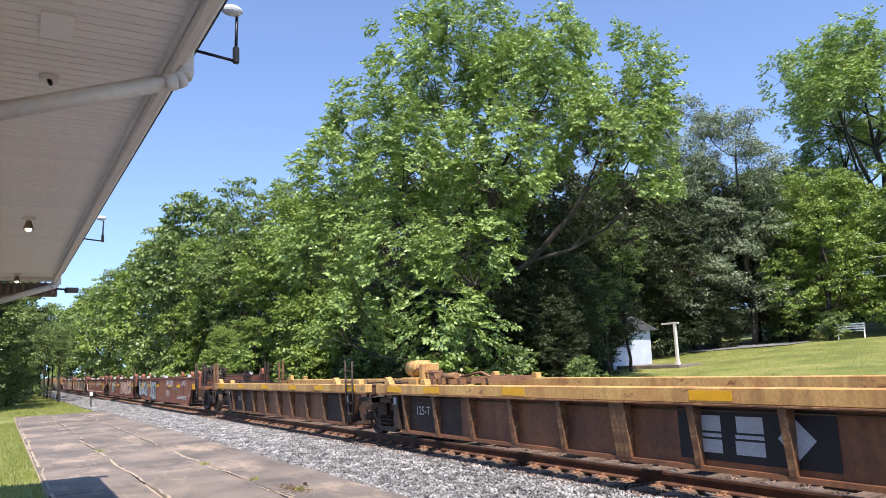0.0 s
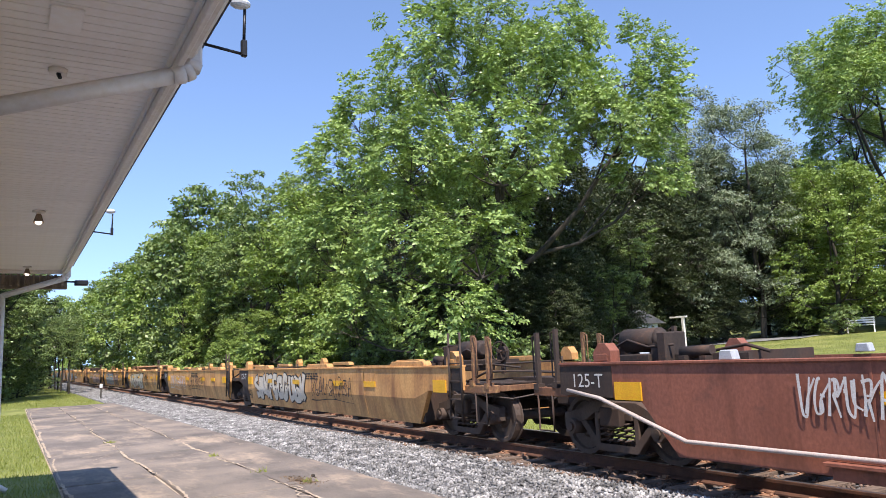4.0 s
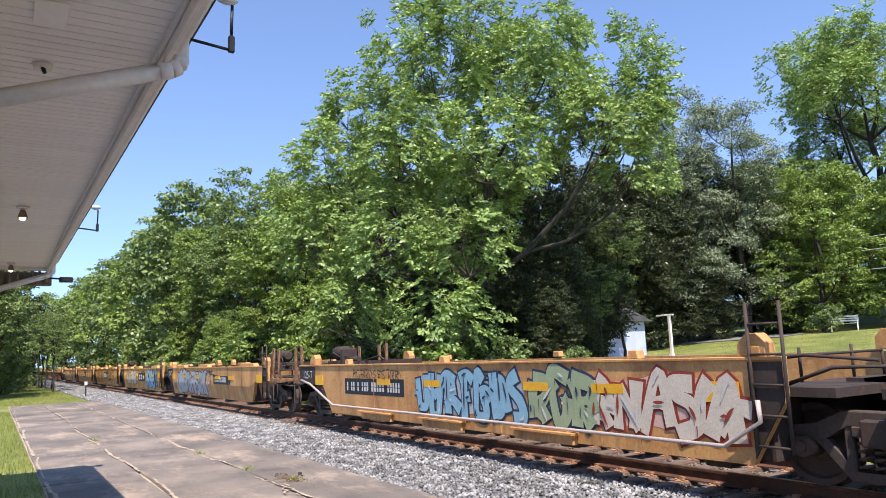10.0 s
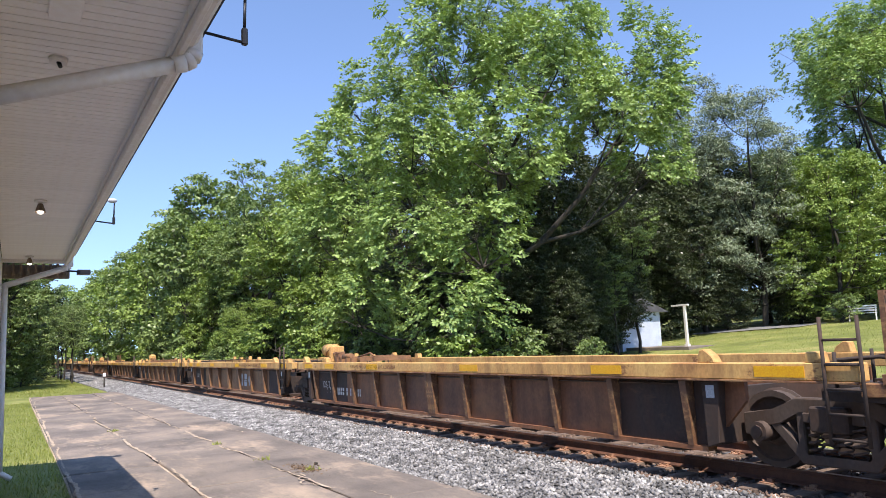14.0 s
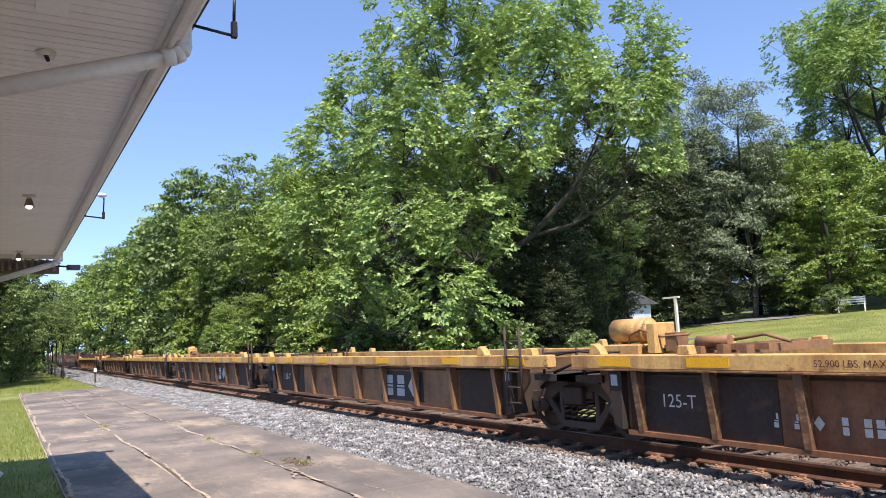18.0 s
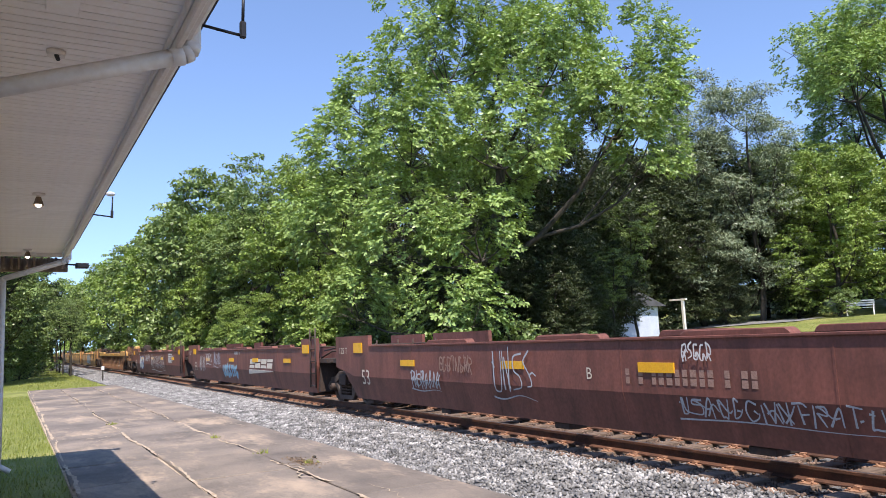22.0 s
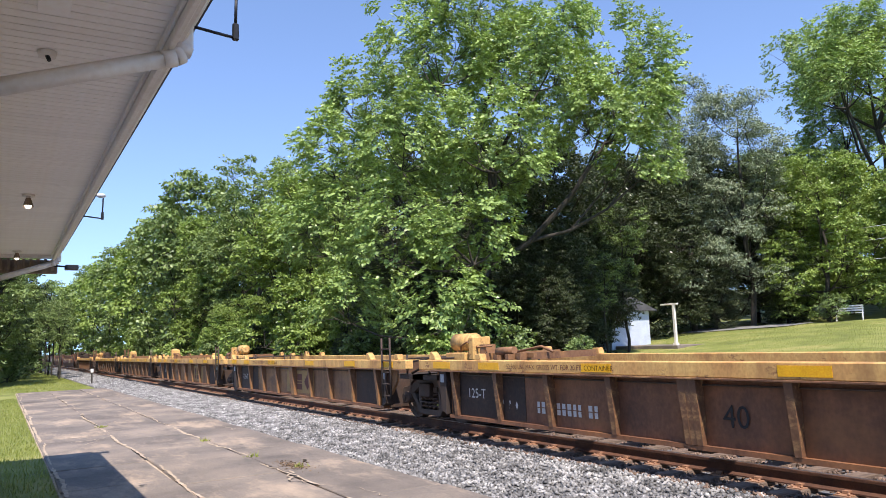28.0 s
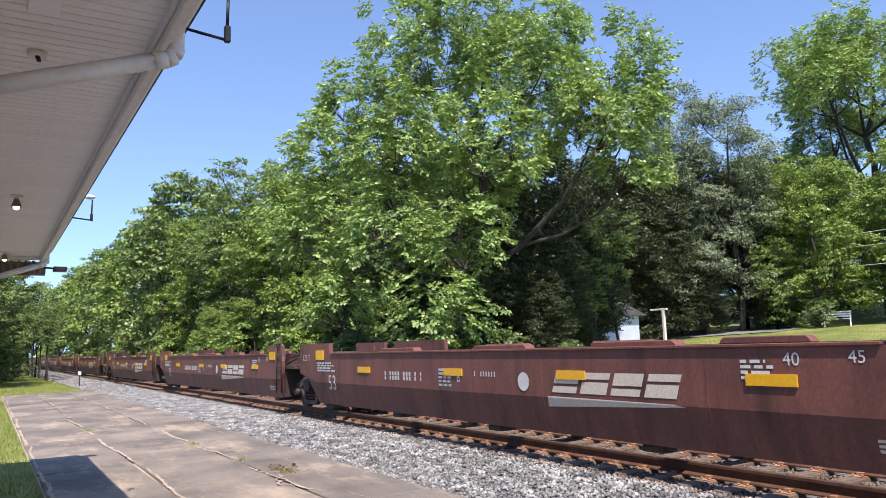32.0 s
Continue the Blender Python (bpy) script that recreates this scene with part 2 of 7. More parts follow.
INK = {
    "white": plain("ink_white", (0.62, 0.60, 0.56), 0.7), "black": plain("ink_black", (0.016, 0.016, 0.018), 0.6),
    "silver": plain("ink_silver", (0.42, 0.45, 0.47), 0.45), "pink": plain("ink_pink", (0.66, 0.43, 0.35), 0.7),
    "blue": plain("ink_blue", (0.035, 0.12, 0.36), 0.7), "sky": plain("ink_light_blue", (0.25, 0.45, 0.55), 0.7),
    "navy": plain("ink_navy", (0.035, 0.05, 0.09), 0.7), "red": plain("ink_red", (0.30, 0.045, 0.025), 0.7),
    "green": plain("ink_sage", (0.33, 0.40, 0.23), 0.7), "teal": plain("ink_teal", (0.055, 0.25, 0.25), 0.7),
    "cream": plain("ink_cream", (0.64, 0.56, 0.44), 0.7), "ghost": plain("ink_faded", (0.32, 0.20, 0.15), 0.8),
    "tan": plain("ink_tan", (0.36, 0.22, 0.085), 0.7), "maroon": plain("ink_maroon", (0.13, 0.04, 0.028), 0.7),
    "yellow": plain("ink_yellow", (0.60, 0.40, 0.05), 0.7),
}

# ---- building tools ----
def box(bm, lo, hi):
    """An axis-aligned box into bm; returns its vertices."""
    v = [bm.verts.new((x, y, z)) for x in (lo[0], hi[0]) for y in (lo[1], hi[1]) for z in (lo[2], hi[2])]
    for f in ((0, 1, 3, 2), (4, 6, 7, 5), (0, 4, 5, 1), (2, 3, 7, 6), (0, 2, 6, 4), (1, 5, 7, 3)):
        bm.faces.new([v[i] for i in f])
    return v


def tube(bm, a, b, ra, rb=None, sides=8, caps=True):
    """A tapered round bar from a to b."""
    a, b = Vector(a), Vector(b)
    rb = ra if rb is None else rb
    q = (b - a).to_track_quat("Z", "Y")
    rings = []
    for p, r in ((a, ra), (b, rb)):
        rings.append([bm.verts.new(p + q @ Vector((r * math.cos(i * math.tau / sides), r * math.sin(i * math.tau / sides), 0))) for i in range(sides)])
    for i in range(sides):
        f = bm.faces.new((rings[0][i], rings[0][(i + 1) % sides], rings[1][(i + 1) % sides], rings[1][i]))
        f.smooth = True
    if caps:
        bm.faces.new(rings[0][::-1])
        bm.faces.new(rings[1])


def bent(bm, pts, r, sides=6):
    """One round bar bent through the points."""
    p = [Vector(q) for q in pts]
    rings = []
    for i, c in enumerate(p):
        d0 = (c - p[i - 1]).normalized() if i else (p[1] - c).normalized()
        d1 = (p[i + 1] - c).normalized() if i + 1 < len(p) else d0
        d = d0 + d1
        d = d.normalized() if d.length > 0.05 else d1
        u = d.cross(Vector((0.31, 0.83, 0.46))).normalized()
        w = d.cross(u)
        rings.append([bm.verts.new(c + r * (math.cos(k * math.tau / sides) * u + math.sin(k * math.tau / sides) * w)) for k in range(sides)])
    for ra, rb in zip(rings, rings[1:]):
        for k in range(sides):
            f = bm.faces.new((ra[k], ra[(k + 1) % sides], rb[(k + 1) % sides], rb[k]))
            f.smooth = True
    bm.faces.new(rings[0][::-1])
    bm.faces.new(rings[-1])


def prism(bm, outline, y0, y1):
    """An outline in x and z, run from y0 to y1."""
    a = [bm.verts.new((x, y0, z)) for x, z in outline]
    b = [bm.verts.new((x, y1, z)) for x, z in outline]
    n = len(outline)
    bm.faces.new(a)
    bm.faces.new(b[::-1])
    for i in range(n):
        bm.faces.new((a[i], b[i], b[(i + 1) % n], a[(i + 1) % n]))


def mesh_of(name, bm, material, bevel=0.0):
    if bevel:
        bmesh.ops.bevel(bm, geom=list(bm.edges), offset=bevel, segments=1, affect="EDGES", clamp_overlap=True)
    bmesh.ops.recalc_face_normals(bm, faces=bm.faces)
    me = bpy.data.meshes.new(name)
    bm.to_mesh(me)
    bm.free()
    me.materials.append(material)
    return me


def part(name, bm, material, parent, label="", bevel=0.0):
    me = bm if isinstance(bm, bpy.types.Mesh) else mesh_of(name, bm, material, bevel)
    ob = new(name, me)
    ob.parent = parent
    if label:
        ob["label"] = label
    return ob


def sheet(*given):
    """A coat of painted strokes that touch and cross."""
    return tagged(part(*given), kind="stuff")


def placed(name, bm, material, label, category, m=None, group="", kind="", bevel=0.0):
    """A thing that is one mesh."""
    me = bm if isinstance(bm, bpy.types.Mesh) else mesh_of(name, bm, material, bevel)
    ob = tagged(new(name, me), label, category, group, kind)
    if m is not None:
        ob.matrix_world = m
    return ob


def thing(name, label, category, m=None, group="", kind=""):
    ob = tagged(new(name), label, category, group, kind)
    ob.empty_display_size = 0.2
    if m is not None:
        ob.matrix_world = m
    return ob


def raw_mesh(name, verts, faces, material, smooth=False):
    """A mesh from arrays of vertices and equal-sided faces."""
    me = bpy.data.meshes.new(name)
    verts, faces = np.asarray(verts, np.float32), np.asarray(faces, np.int32)
    k = faces.shape[1]
    me.vertices.add(len(verts))
    me.vertices.foreach_set("co", verts.ravel())
    me.loops.add(faces.size)
    me.loops.foreach_set("vertex_index", faces.ravel())
    me.polygons.add(len(faces))
    me.polygons.foreach_set("loop_start", np.arange(0, faces.size, k, dtype=np.int32))
    if smooth:
        me.polygons.foreach_set("use_smooth", np.ones(len(faces), bool))
    me.update(calc_edges=True)
    me.materials.append(material)
    return me


def unit_rows(a):
    return a / (np.linalg.norm(a, axis=-1, keepdims=True) + 1e-9)


def blades(base, d, up, ln, w):
    """Diamond leaf blades: from base along d, lying across up, folded a little at the midrib."""
    side = unit_rows(np.cross(d, up))
    mid = base + d * ln * 0.45
    nrm = np.cross(side, d) * (ln * 0.10)
    v = np.stack([base, mid + side * w + nrm, base + d * ln, mid - side * w + nrm], 1)
    return v.reshape(-1, 3), np.arange(len(d) * 4).reshape(-1, 4)




# letters, made once each before the place fills up
GLYPHS = {}


def glyphs(body, fat=0.0, gap=1.0):
    key = (body, fat, gap)
    if key not in GLYPHS:
        cu = bpy.data.curves.new("letters", "FONT")
        cu.body, cu.size, cu.offset, cu.space_character, cu.align_x, cu.resolution_u = body, 1.0, fat, gap, "CENTER", 3
        ob = new("letters", cu)
        me = bpy.data.meshes.new_from_object(ob.evaluated_get(bpy.context.evaluated_depsgraph_get()))
        bpy.data.objects.remove(ob)
        bpy.data.curves.remove(cu)
        GLYPHS[key] = me
    return GLYPHS[key]


for word in ("125-T", "125 T", "40", "45", "48", "53", "A", "B", "C", "D", "E", "L 261-6", "52,900 LBS. MAX. GROSS WT. FOR 20 FT. CONTAINER"):
    glyphs(word)
glyphs("LANE", 0.0, 0.98)
for word in ("STRANGE", "DISER", "RITAL"):
    glyphs(word, 0.080, 0.98)
    glyphs(word, 0.040, 0.98)

# ---- the place: ground, platform, track, canopy ----
RAIL_Y = 8.0                      # the nearer rail's head
TRACK_Y = RAIL_Y + 0.7535
EDGE_Y = 4.95                     # platform edge
PLAT_Z = -0.18
PLAT_END = -44.0


def ground_z(x, y):
    """Height of the land: flat by the track, a lawn that climbs beyond it, wooded hills far off."""
    z = np.interp(y, [-400, -40, 3, 5.2, 6.4, 11.0, 12.6, 20, 40, 60, 90, 200, 900], [0, -0.3, -0.26, -0.36, -0.42, -0.42, -0.75, 0.1, 1.75, 2.7, 6, 14, 30])
    bump = 0.05 * np.sin(x * 0.31 + y * 0.17) * np.sin(y * 0.23 - x * 0.11)
    return z + np.where((y > 12) | (y < 3), bump, 0)


xs = np.unique(np.concatenate([np.linspace(-900, -140, 20), np.linspace(-140, 40, 91), np.linspace(40, 900, 20)]))
ys = np.unique(np.concatenate([np.linspace(-600, -30, 12), np.linspace(-30, 3, 15), [5.2, 6.4, 7.2, 8, 9, 10, 11, 12.6], np.linspace(13, 70, 40), np.linspace(70, 900, 20)]))
gx, gy = np.meshgrid(xs, ys, indexing="ij")
idx = np.arange(gx.size).reshape(gx.shape)
quads = np.stack([idx[:-1, :-1], idx[1:, :-1], idx[1:, 1:], idx[:-1, 1:]], -1).reshape(-1, 4)
placed("ground", raw_mesh("ground", np.stack([gx, gy, ground_z(gx, gy)], -1).reshape(-1, 3), quads, M_GRASS, True), M_GRASS,
       "mown green grass ground rising gently to wooded hills", "ground", kind="structure")


def grass_patch(name, x0, x1, y0, y1, n, tall, label, seed):
    r = np.random.default_rng(seed)
    x, y = r.uniform(x0, x1, n), r.uniform(y0, y1, n)
    z = ground_z(x, y)
    a, h, w = r.uniform(0, math.tau, n), tall * r.uniform(0.5, 1.3, n), r.uniform(0.004, 0.010, n) * max(1, tall * 9)
    lean = r.normal(0, 0.35, (n, 2)) * h[:, None]
    b = np.stack([x, y, z], -1)
    s = np.stack([np.cos(a) * w, np.sin(a) * w, 0 * w], -1)
    tip = b + np.stack([lean[:, 0], lean[:, 1], h], -1)
    v = np.stack([b - s, b + s, tip], 1).reshape(-1, 3)
    placed(name, raw_mesh(name, v, np.arange(3 * n).reshape(-1, 3), M_LAWN_BLADE), M_LAWN_BLADE, label, "grass", kind="stuff")


grass_patch("grass_verge", -40, -9, -4.0, 0.72, 42000, 0.07, "sunlit uneven green grass beside the concrete platform", 3)
grass_patch("grass_far_verge", -95, -43.5, -2.5, 4.7, 26000, 0.12, "bright rough grass past the end of the platform", 4)
grass_patch("lawn_grass", -48, -4, 14.5, 40, 90000, 0.06, "short sunny lawn grass on the slope behind the track", 5)
grass_patch("lineside_weeds", -60, 2, 11.6, 14.5, 16000, 0.16, "low weeds along the far side of the track", 6)

# platform: slabs with open joints
platform = thing("platform_pavement", "weathered grey-tan concrete platform slabs with cracked joints", "pavement", kind="structure")
bed = bmesh.new()
box(bed, (PLAT_END, 0.74, PLAT_Z - 0.32), (14, EDGE_Y - 0.02, PLAT_Z - 0.035))
box(bed, (-9.6, -6.0, PLAT_Z - 0.32), (14, 0.74, PLAT_Z - 0.035))
part("slab_bed", bed, M_CRACK, platform, "sandy joint filling")
rows_y = [(-6.0, -3.4), (-3.4, -0.9), (-0.9, 0.76), (0.76, 2.22), (2.22, 3.66), (3.66, EDGE_Y)]
rs = random.Random(5)
for j, (y0, y1) in enumerate(rows_y):
    x = 14.0
    stop = PLAT_END if j > 2 else -9.6
    while x > stop + 0.5:
        w = rs.choice([2.1, 2.6, 3.1]) * (1.6 if j < 3 else 1)
        x1 = max(stop, x - w)
        bm = bmesh.new()
        g = rs.uniform(0.004, 0.013)
        v = box(bm, (x1 + g, y0 + g * 1.2, PLAT_Z - 0.1), (x - g * 0.4, y1 - g, PLAT_Z + rs.uniform(-0.008, 0.008)))
        for q in v:
            if q.co.z > PLAT_Z - 0.05:
                q.co.z += rs.uniform(-0.007, 0.007)
                q.co.y += rs.uniform(-0.03, 0.03)
                q.co.x += rs.uniform(-0.04, 0.04)
        part("slab", bm, M_CONCRETE, platform, bevel=0.012)
        x = x1

# sandy cracks that wander along the joints and across the slabs
rc = random.Random(17)


def crack(points, wide):
    pts = np.asarray(points, float)
    bm = bmesh.new()
    prev = None
    for i, (x, y) in enumerate(pts):
        w = wide * rc.uniform(0.25, 1.0) * (0.2 if i in (0, len(pts) - 1) else 1)
        d = pts[min(i + 1, len(pts) - 1)] - pts[max(i - 1, 0)]
        n_ = np.array((-d[1], d[0])) / (np.linalg.norm(d) + 1e-9) * w
        cur = [bm.verts.new((x + n_[0], y + n_[1], PLAT_Z + 0.012)), bm.verts.new((x, y, PLAT_Z + 0.0128)), bm.verts.new((x - n_[0], y - n_[1], PLAT_Z + 0.012))]
        if prev:
            bm.faces.new((prev[0], cur[0], cur[1], prev[1]))
            bm.faces.new((prev[1], cur[1], cur[2], prev[2]))
        prev = cur
    part("crack", bm, M_CRACK, platform, "sandy tan filling pushed out of a cracked joint")


def wander(x, y, a, ln, k, stray):
    """Points of a crooked line from x, y along the angle a."""
    off = np.cumsum([rc.gauss(0, 1) for _ in range(k + 1)]) * stray / math.sqrt(k)
    off = off + np.array([rc.uniform(-0.012, 0.012) for _ in range(k + 1)])
    t = np.linspace(0, ln, k + 1)
    return [(x + math.cos(a) * q - math.sin(a) * o, min(4.88, max(0.8, y + math.sin(a) * q + math.cos(a) * o))) for q, o in zip(t, off)]


for y in (2.22, 3.66, 0.80):
    x = -6.0
    while x > -42:
        ln = rc.uniform(1.0, 4.5)
        crack(wander(x, y, math.pi, ln, max(8, int(ln / 0.11)), 0.07), rc.uniform(0.014, 0.050))
        x -= ln + rc.uniform(0.1, 1.2)
for i in range(22):
    x, y, a = rc.uniform(-34, -6), rc.uniform(1.0, 4.6), rc.choice((rc.uniform(-0.3, 0.3), rc.uniform(1.2, 1.9)))
    crack(wander(x, y, a, rc.uniform(0.4, 1.8), 14, 0.22), rc.uniform(0.005, 0.018))
# small weeds in the joint
for wx_, wy_ in ((-12.6, 3.7), (-11.0, 3.95), (-20.5, 2.25), (-15.5, 3.62), (-7.9, 3.3)):
    rw = np.random.default_rng(int(-wx_ * 10))
    n_ = 34
    b_ = np.stack([wx_ + rw.normal(0, 0.05, n_), wy_ + rw.normal(0, 0.05, n_), np.full(n_, PLAT_Z + 0.01)], -1)
    t_ = b_ + np.stack([rw.normal(0, 0.03, n_), rw.normal(0, 0.03, n_), rw.uniform(0.03, 0.09, n_)], -1)
    s_ = np.stack([rw.normal(0, 0.006, n_), rw.normal(0, 0.006, n_), 0 * t_[:, 0]], -1)
    placed("weed", raw_mesh("weed", np.stack([b_ - s_, b_ + s_, t_], 1).reshape(-1, 3), np.arange(3 * n_).reshape(-1, 3), M_LAWN_BLADE), M_LAWN_BLADE, "small green weed growing from a crack in the platform", "weed", group="weeds in the platform", kind="stuff")

# litter swept together on the platform, and a stray lump of stone
LITTER = (-11.2, 3.92)
rl = np.random.default_rng(77)
n_ = 420
c_ = np.stack([LITTER[0] + rl.normal(0, 0.26, n_), LITTER[1] + rl.normal(0, 0.085, n_), PLAT_Z + 0.016 + np.abs(rl.normal(0, 0.006, n_))], -1)
d_ = unit_rows(rl.normal(0, 1, (n_, 3)) * np.array([1, 1, 0.25]))
lv_, lf_ = blades(c_, d_, unit_rows(rl.normal(0, 0.5, (n_, 3)) + np.array([0, 0, 1.0])), rl.uniform(0.02, 0.06, (n_, 1)), rl.uniform(0.004, 0.011, (n_, 1)))
placed("leaf_litter", raw_mesh("leaf_litter", lv_, lf_, M_LITTER), M_LITTER, "dry brown leaf litter swept together on the platform", "leaf litter", kind="stuff")
bm = bmesh.new()
bmesh.ops.create_icosphere(bm, subdivisions=2, radius=0.032)
for v in bm.verts:
    v.co *= 1 + 0.28 * noise.noise(v.co * 40)
    v.co.z *= 0.8
placed("stone", bm, M_BARK, "dark lump of stone lying on the platform", "stone", pose(LITTER[0] - 0.25, LITTER[1] + 0.28, PLAT_Z + 0.028))

# ballast: a bed with loose stones over it
tr = thing("railway_track", "single railway track of rusty rails on timber ties", "railway track", kind="structure")
bm = bmesh.new()
prof = [(EDGE_Y - 0.06, -0.33), (5.6, -0.29), (6.9, -0.235), (11.0, -0.235), (12.4, -0.7)]
X0, X1 = -260.0, 40.0
for (ya, za), (yb, zb) in zip(prof, prof[1:]):
    q = [bm.verts.new(c) for c in ((X0, ya, za), (X1, ya, za), (X1, yb, zb), (X0, yb, zb))]
    bm.faces.new(q)
part("ballast_bed", bm, M_BED, tr, "grey crushed stone bed")


def stones(name, n, x0, x1, y0, y1, size, seed, power=1.0, mat=M_STONE, label="loose sharp grey and white crushed ballast stones"):
    r = np.random.default_rng(seed)
    x = x1 + (x0 - x1) * r.random(n) ** power
    y = r.uniform(y0, y1, n)
    z = np.interp(y, [p[0] for p in prof], [p[1] for p in prof])
    base = np.array([(1, 0, 0), (0, 1, 0), (-1, 0, 0), (0, -1, 0), (0.2, 0.1, 0.8), (-0.1, -0.2, -0.8)])
    faces = np.array([(0, 1, 4), (1, 2, 4), (2, 3, 4), (3, 0, 4), (1, 0, 5), (2, 1, 5), (3, 2, 5), (0, 3, 5)])
    p = base[None] * (size * r.uniform(0.55, 1.35, (n, 1, 3))) + r.normal(0, size * 0.22, (n, 6, 3))
    ax = r.uniform(0, math.tau, n)
    tl = r.normal(0, 0.6, n)
    c, s, ct, st = np.cos(ax), np.sin(ax), np.cos(tl), np.sin(tl)
    px, py, pz = p[..., 0].copy(), p[..., 1].copy(), p[..., 2].copy()
    py, pz = ct[:, None] * py - st[:, None] * pz, st[:, None] * py + ct[:, None] * pz
    q = np.stack([c[:, None] * px - s[:, None] * py, s[:, None] * px + c[:, None] * py, pz], -1)
    q += np.stack([x, y, z + size * r.uniform(-0.1, 0.75, n)], -1)[:, None]
    f = (faces[None] + 6 * np.arange(n)[:, None, None]).reshape(-1, 3)
    return placed(name, raw_mesh(name, q.reshape(-1, 3), f, mat), mat, label, "ballast", kind="stuff")


stones("ballast_stones", 52000, -46, -2, EDGE_Y - 0.04, 7.42, 0.034, 11, 0.8)
# a strip of browner, darker stones along the near rail
stones("oily_ballast_stones", 12000, -46, -2, 7.30, 7.86, 0.034, 14, 0.8, M_STONE_BROWN, "dark rust-brown ballast stones beside the rail")
stones("ballast_stones_far", 16000, -130, -46, EDGE_Y - 0.04, 7.7, 0.055, 12, 1.0)
stones("ballast_stones_between", 9000, -34, -2, 8.1, 9.4, 0.034, 13, 0.8, M_STONE_BROWN, "dark stained ballast stones between the rails")

# rails, ties, clips
for k, y in enumerate((RAIL_Y, RAIL_Y + 1.507)):
    bm = bmesh.new()
    outline = [(-0.070, -0.172), (0.070, -0.172), (0.070, -0.155), (0.012, -0.130), (0.010, -0.045), (0.036, -0.036), (0.036, -0.004), (0.03, 0.0), (-0.03, 0.0), (-0.036, -0.004), (-0.036, -0.036), (-0.010, -0.045), (-0.012, -0.130), (-0.070, -0.155)]
    a = [bm.verts.new((X0, y + u, w)) for u, w in outline]
    b = [bm.verts.new((X1, y + u, w)) for u, w in outline]
    for i in range(len(outline)):
        bm.faces.new((a[i], a[(i + 1) % len(a)], b[(i + 1) % len(a)], b[i]))
    rail = part("rail", bm, M_RAIL, tr, "rust-brown steel rail")
    bm = bmesh.new()
    box(bm, (X0, y - 0.027, 0.0005), (X1, y + 0.027, 0.003))
    part("rail_head", bm, M_RAILTOP, rail, "bright worn running surface")
bm = bmesh.new()
box(bm, (-0.115, TRACK_Y - 1.3, -0.36), (0.115, TRACK_Y + 1.3, -0.182))
tie_me = mesh_of("tie", bm, M_TIE, 0.012)
bm = bmesh.new()
for y in (RAIL_Y, RAIL_Y + 1.507):
    box(bm, (-0.09, y - 0.19, -0.182), (0.09, y + 0.19, -0.170))
    for s in (-1, 1):
        box(bm, (-0.035, y + s * 0.072 - 0.035, -0.170), (0.035, y + s * 0.072 + 0.035, -0.135))
        for d in (-0.06, 0.06):
            tube(bm, (d, y + s * 0.14, -0.172), (d, y + s * 0.14, -0.148), 0.016, sides=6)
clip_me = mesh_of("tie_plate", bm, M_CLIP)
x = -1.0
while x > -150:
    t_ = new("tie", tie_me)
    t_.parent = tr
    t_.location = (x, 0, 0)
    if x > -75:
        c_ = new("tie_plate", clip_me)
        c_.parent = t_
    x -= 0.55

# canopy of the station: soffit boards, fascia, gutter, end rake
EAVE_Y, EAVE_Z, CAN_X = 0.72, 3.20, -13.45
canopy = thing("station_canopy", "cream painted station roof overhang with narrow soffit boards", "roof overhang", kind="structure")
bw, WALL_Y0 = 0.085, -0.19
bm0 = bmesh.new()
prof_b = [(-bw / 2 + 0.003, 0.0), (bw / 2 - 0.003, 0.0), (bw / 2 - 0.003, 0.02), (-bw / 2 + 0.003, 0.02)]
a = [bm0.verts.new((u, WALL_Y0, EAVE_Z + 0.07 + w)) for u, w in prof_b]
b = [bm0.verts.new((u, EAVE_Y - 0.05, EAVE_Z + 0.07 + w)) for u, w in prof_b]
for i in range(4):
    bm0.faces.new((a[i], a[(i + 1) % 4], b[(i + 1) % 4], b[i]))
bm0.faces.new(b)
board_me = mesh_of("soffit_board", bm0, M_SOFFIT)
x = CAN_X + 0.16
while x < 3.0:
    o = new("soffit_board", board_me)
    o.parent = canopy
    o.location.x = x
    x += bw
bm = bmesh.new()
box(bm, (CAN_X + 0.1, -4.3, EAVE_Z + 0.094), (3.2, EAVE_Y - 0.12, EAVE_Z + 0.12))
part("soffit_backing", bm, M_DARKGAP, canopy, "dark gaps between boards")
bm = bmesh.new()
box(bm, (CAN_X, EAVE_Y - 0.05, EAVE_Z + 0.03), (3.2, EAVE_Y - 0.03, EAVE_Z + 0.075))
part("trim_board", bm, M_FASCIA, canopy, "narrow cream trim along the eave", bevel=0.006)
bm = bmesh.new()
box(bm, (CAN_X, EAVE_Y - 0.03, EAVE_Z - 0.02), (3.2, EAVE_Y, EAVE_Z + 0.19))
part("fascia", bm, M_FASCIA, canopy, "cream fascia board", bevel=0.005)
bm = bmesh.new()
gut = [(EAVE_Y + 0.002, EAVE_Z + 0.03), (EAVE_Y + 0.04, EAVE_Z + 0.025), (EAVE_Y + 0.07, EAVE_Z + 0.06), (EAVE_Y + 0.075, EAVE_Z + 0.15), (EAVE_Y + 0.002, EAVE_Z + 0.15)]
a = [bm.verts.new((CAN_X - 0.02, y, z)) for y, z in gut]
b = [bm.verts.new((3.2, y, z)) for y, z in gut]
for i in range(5):
    bm.faces.new((a[i], a[(i + 1) % 5], b[(i + 1) % 5], b[i]))
bm.faces.new(a)
bm.faces.new(b[::-1])
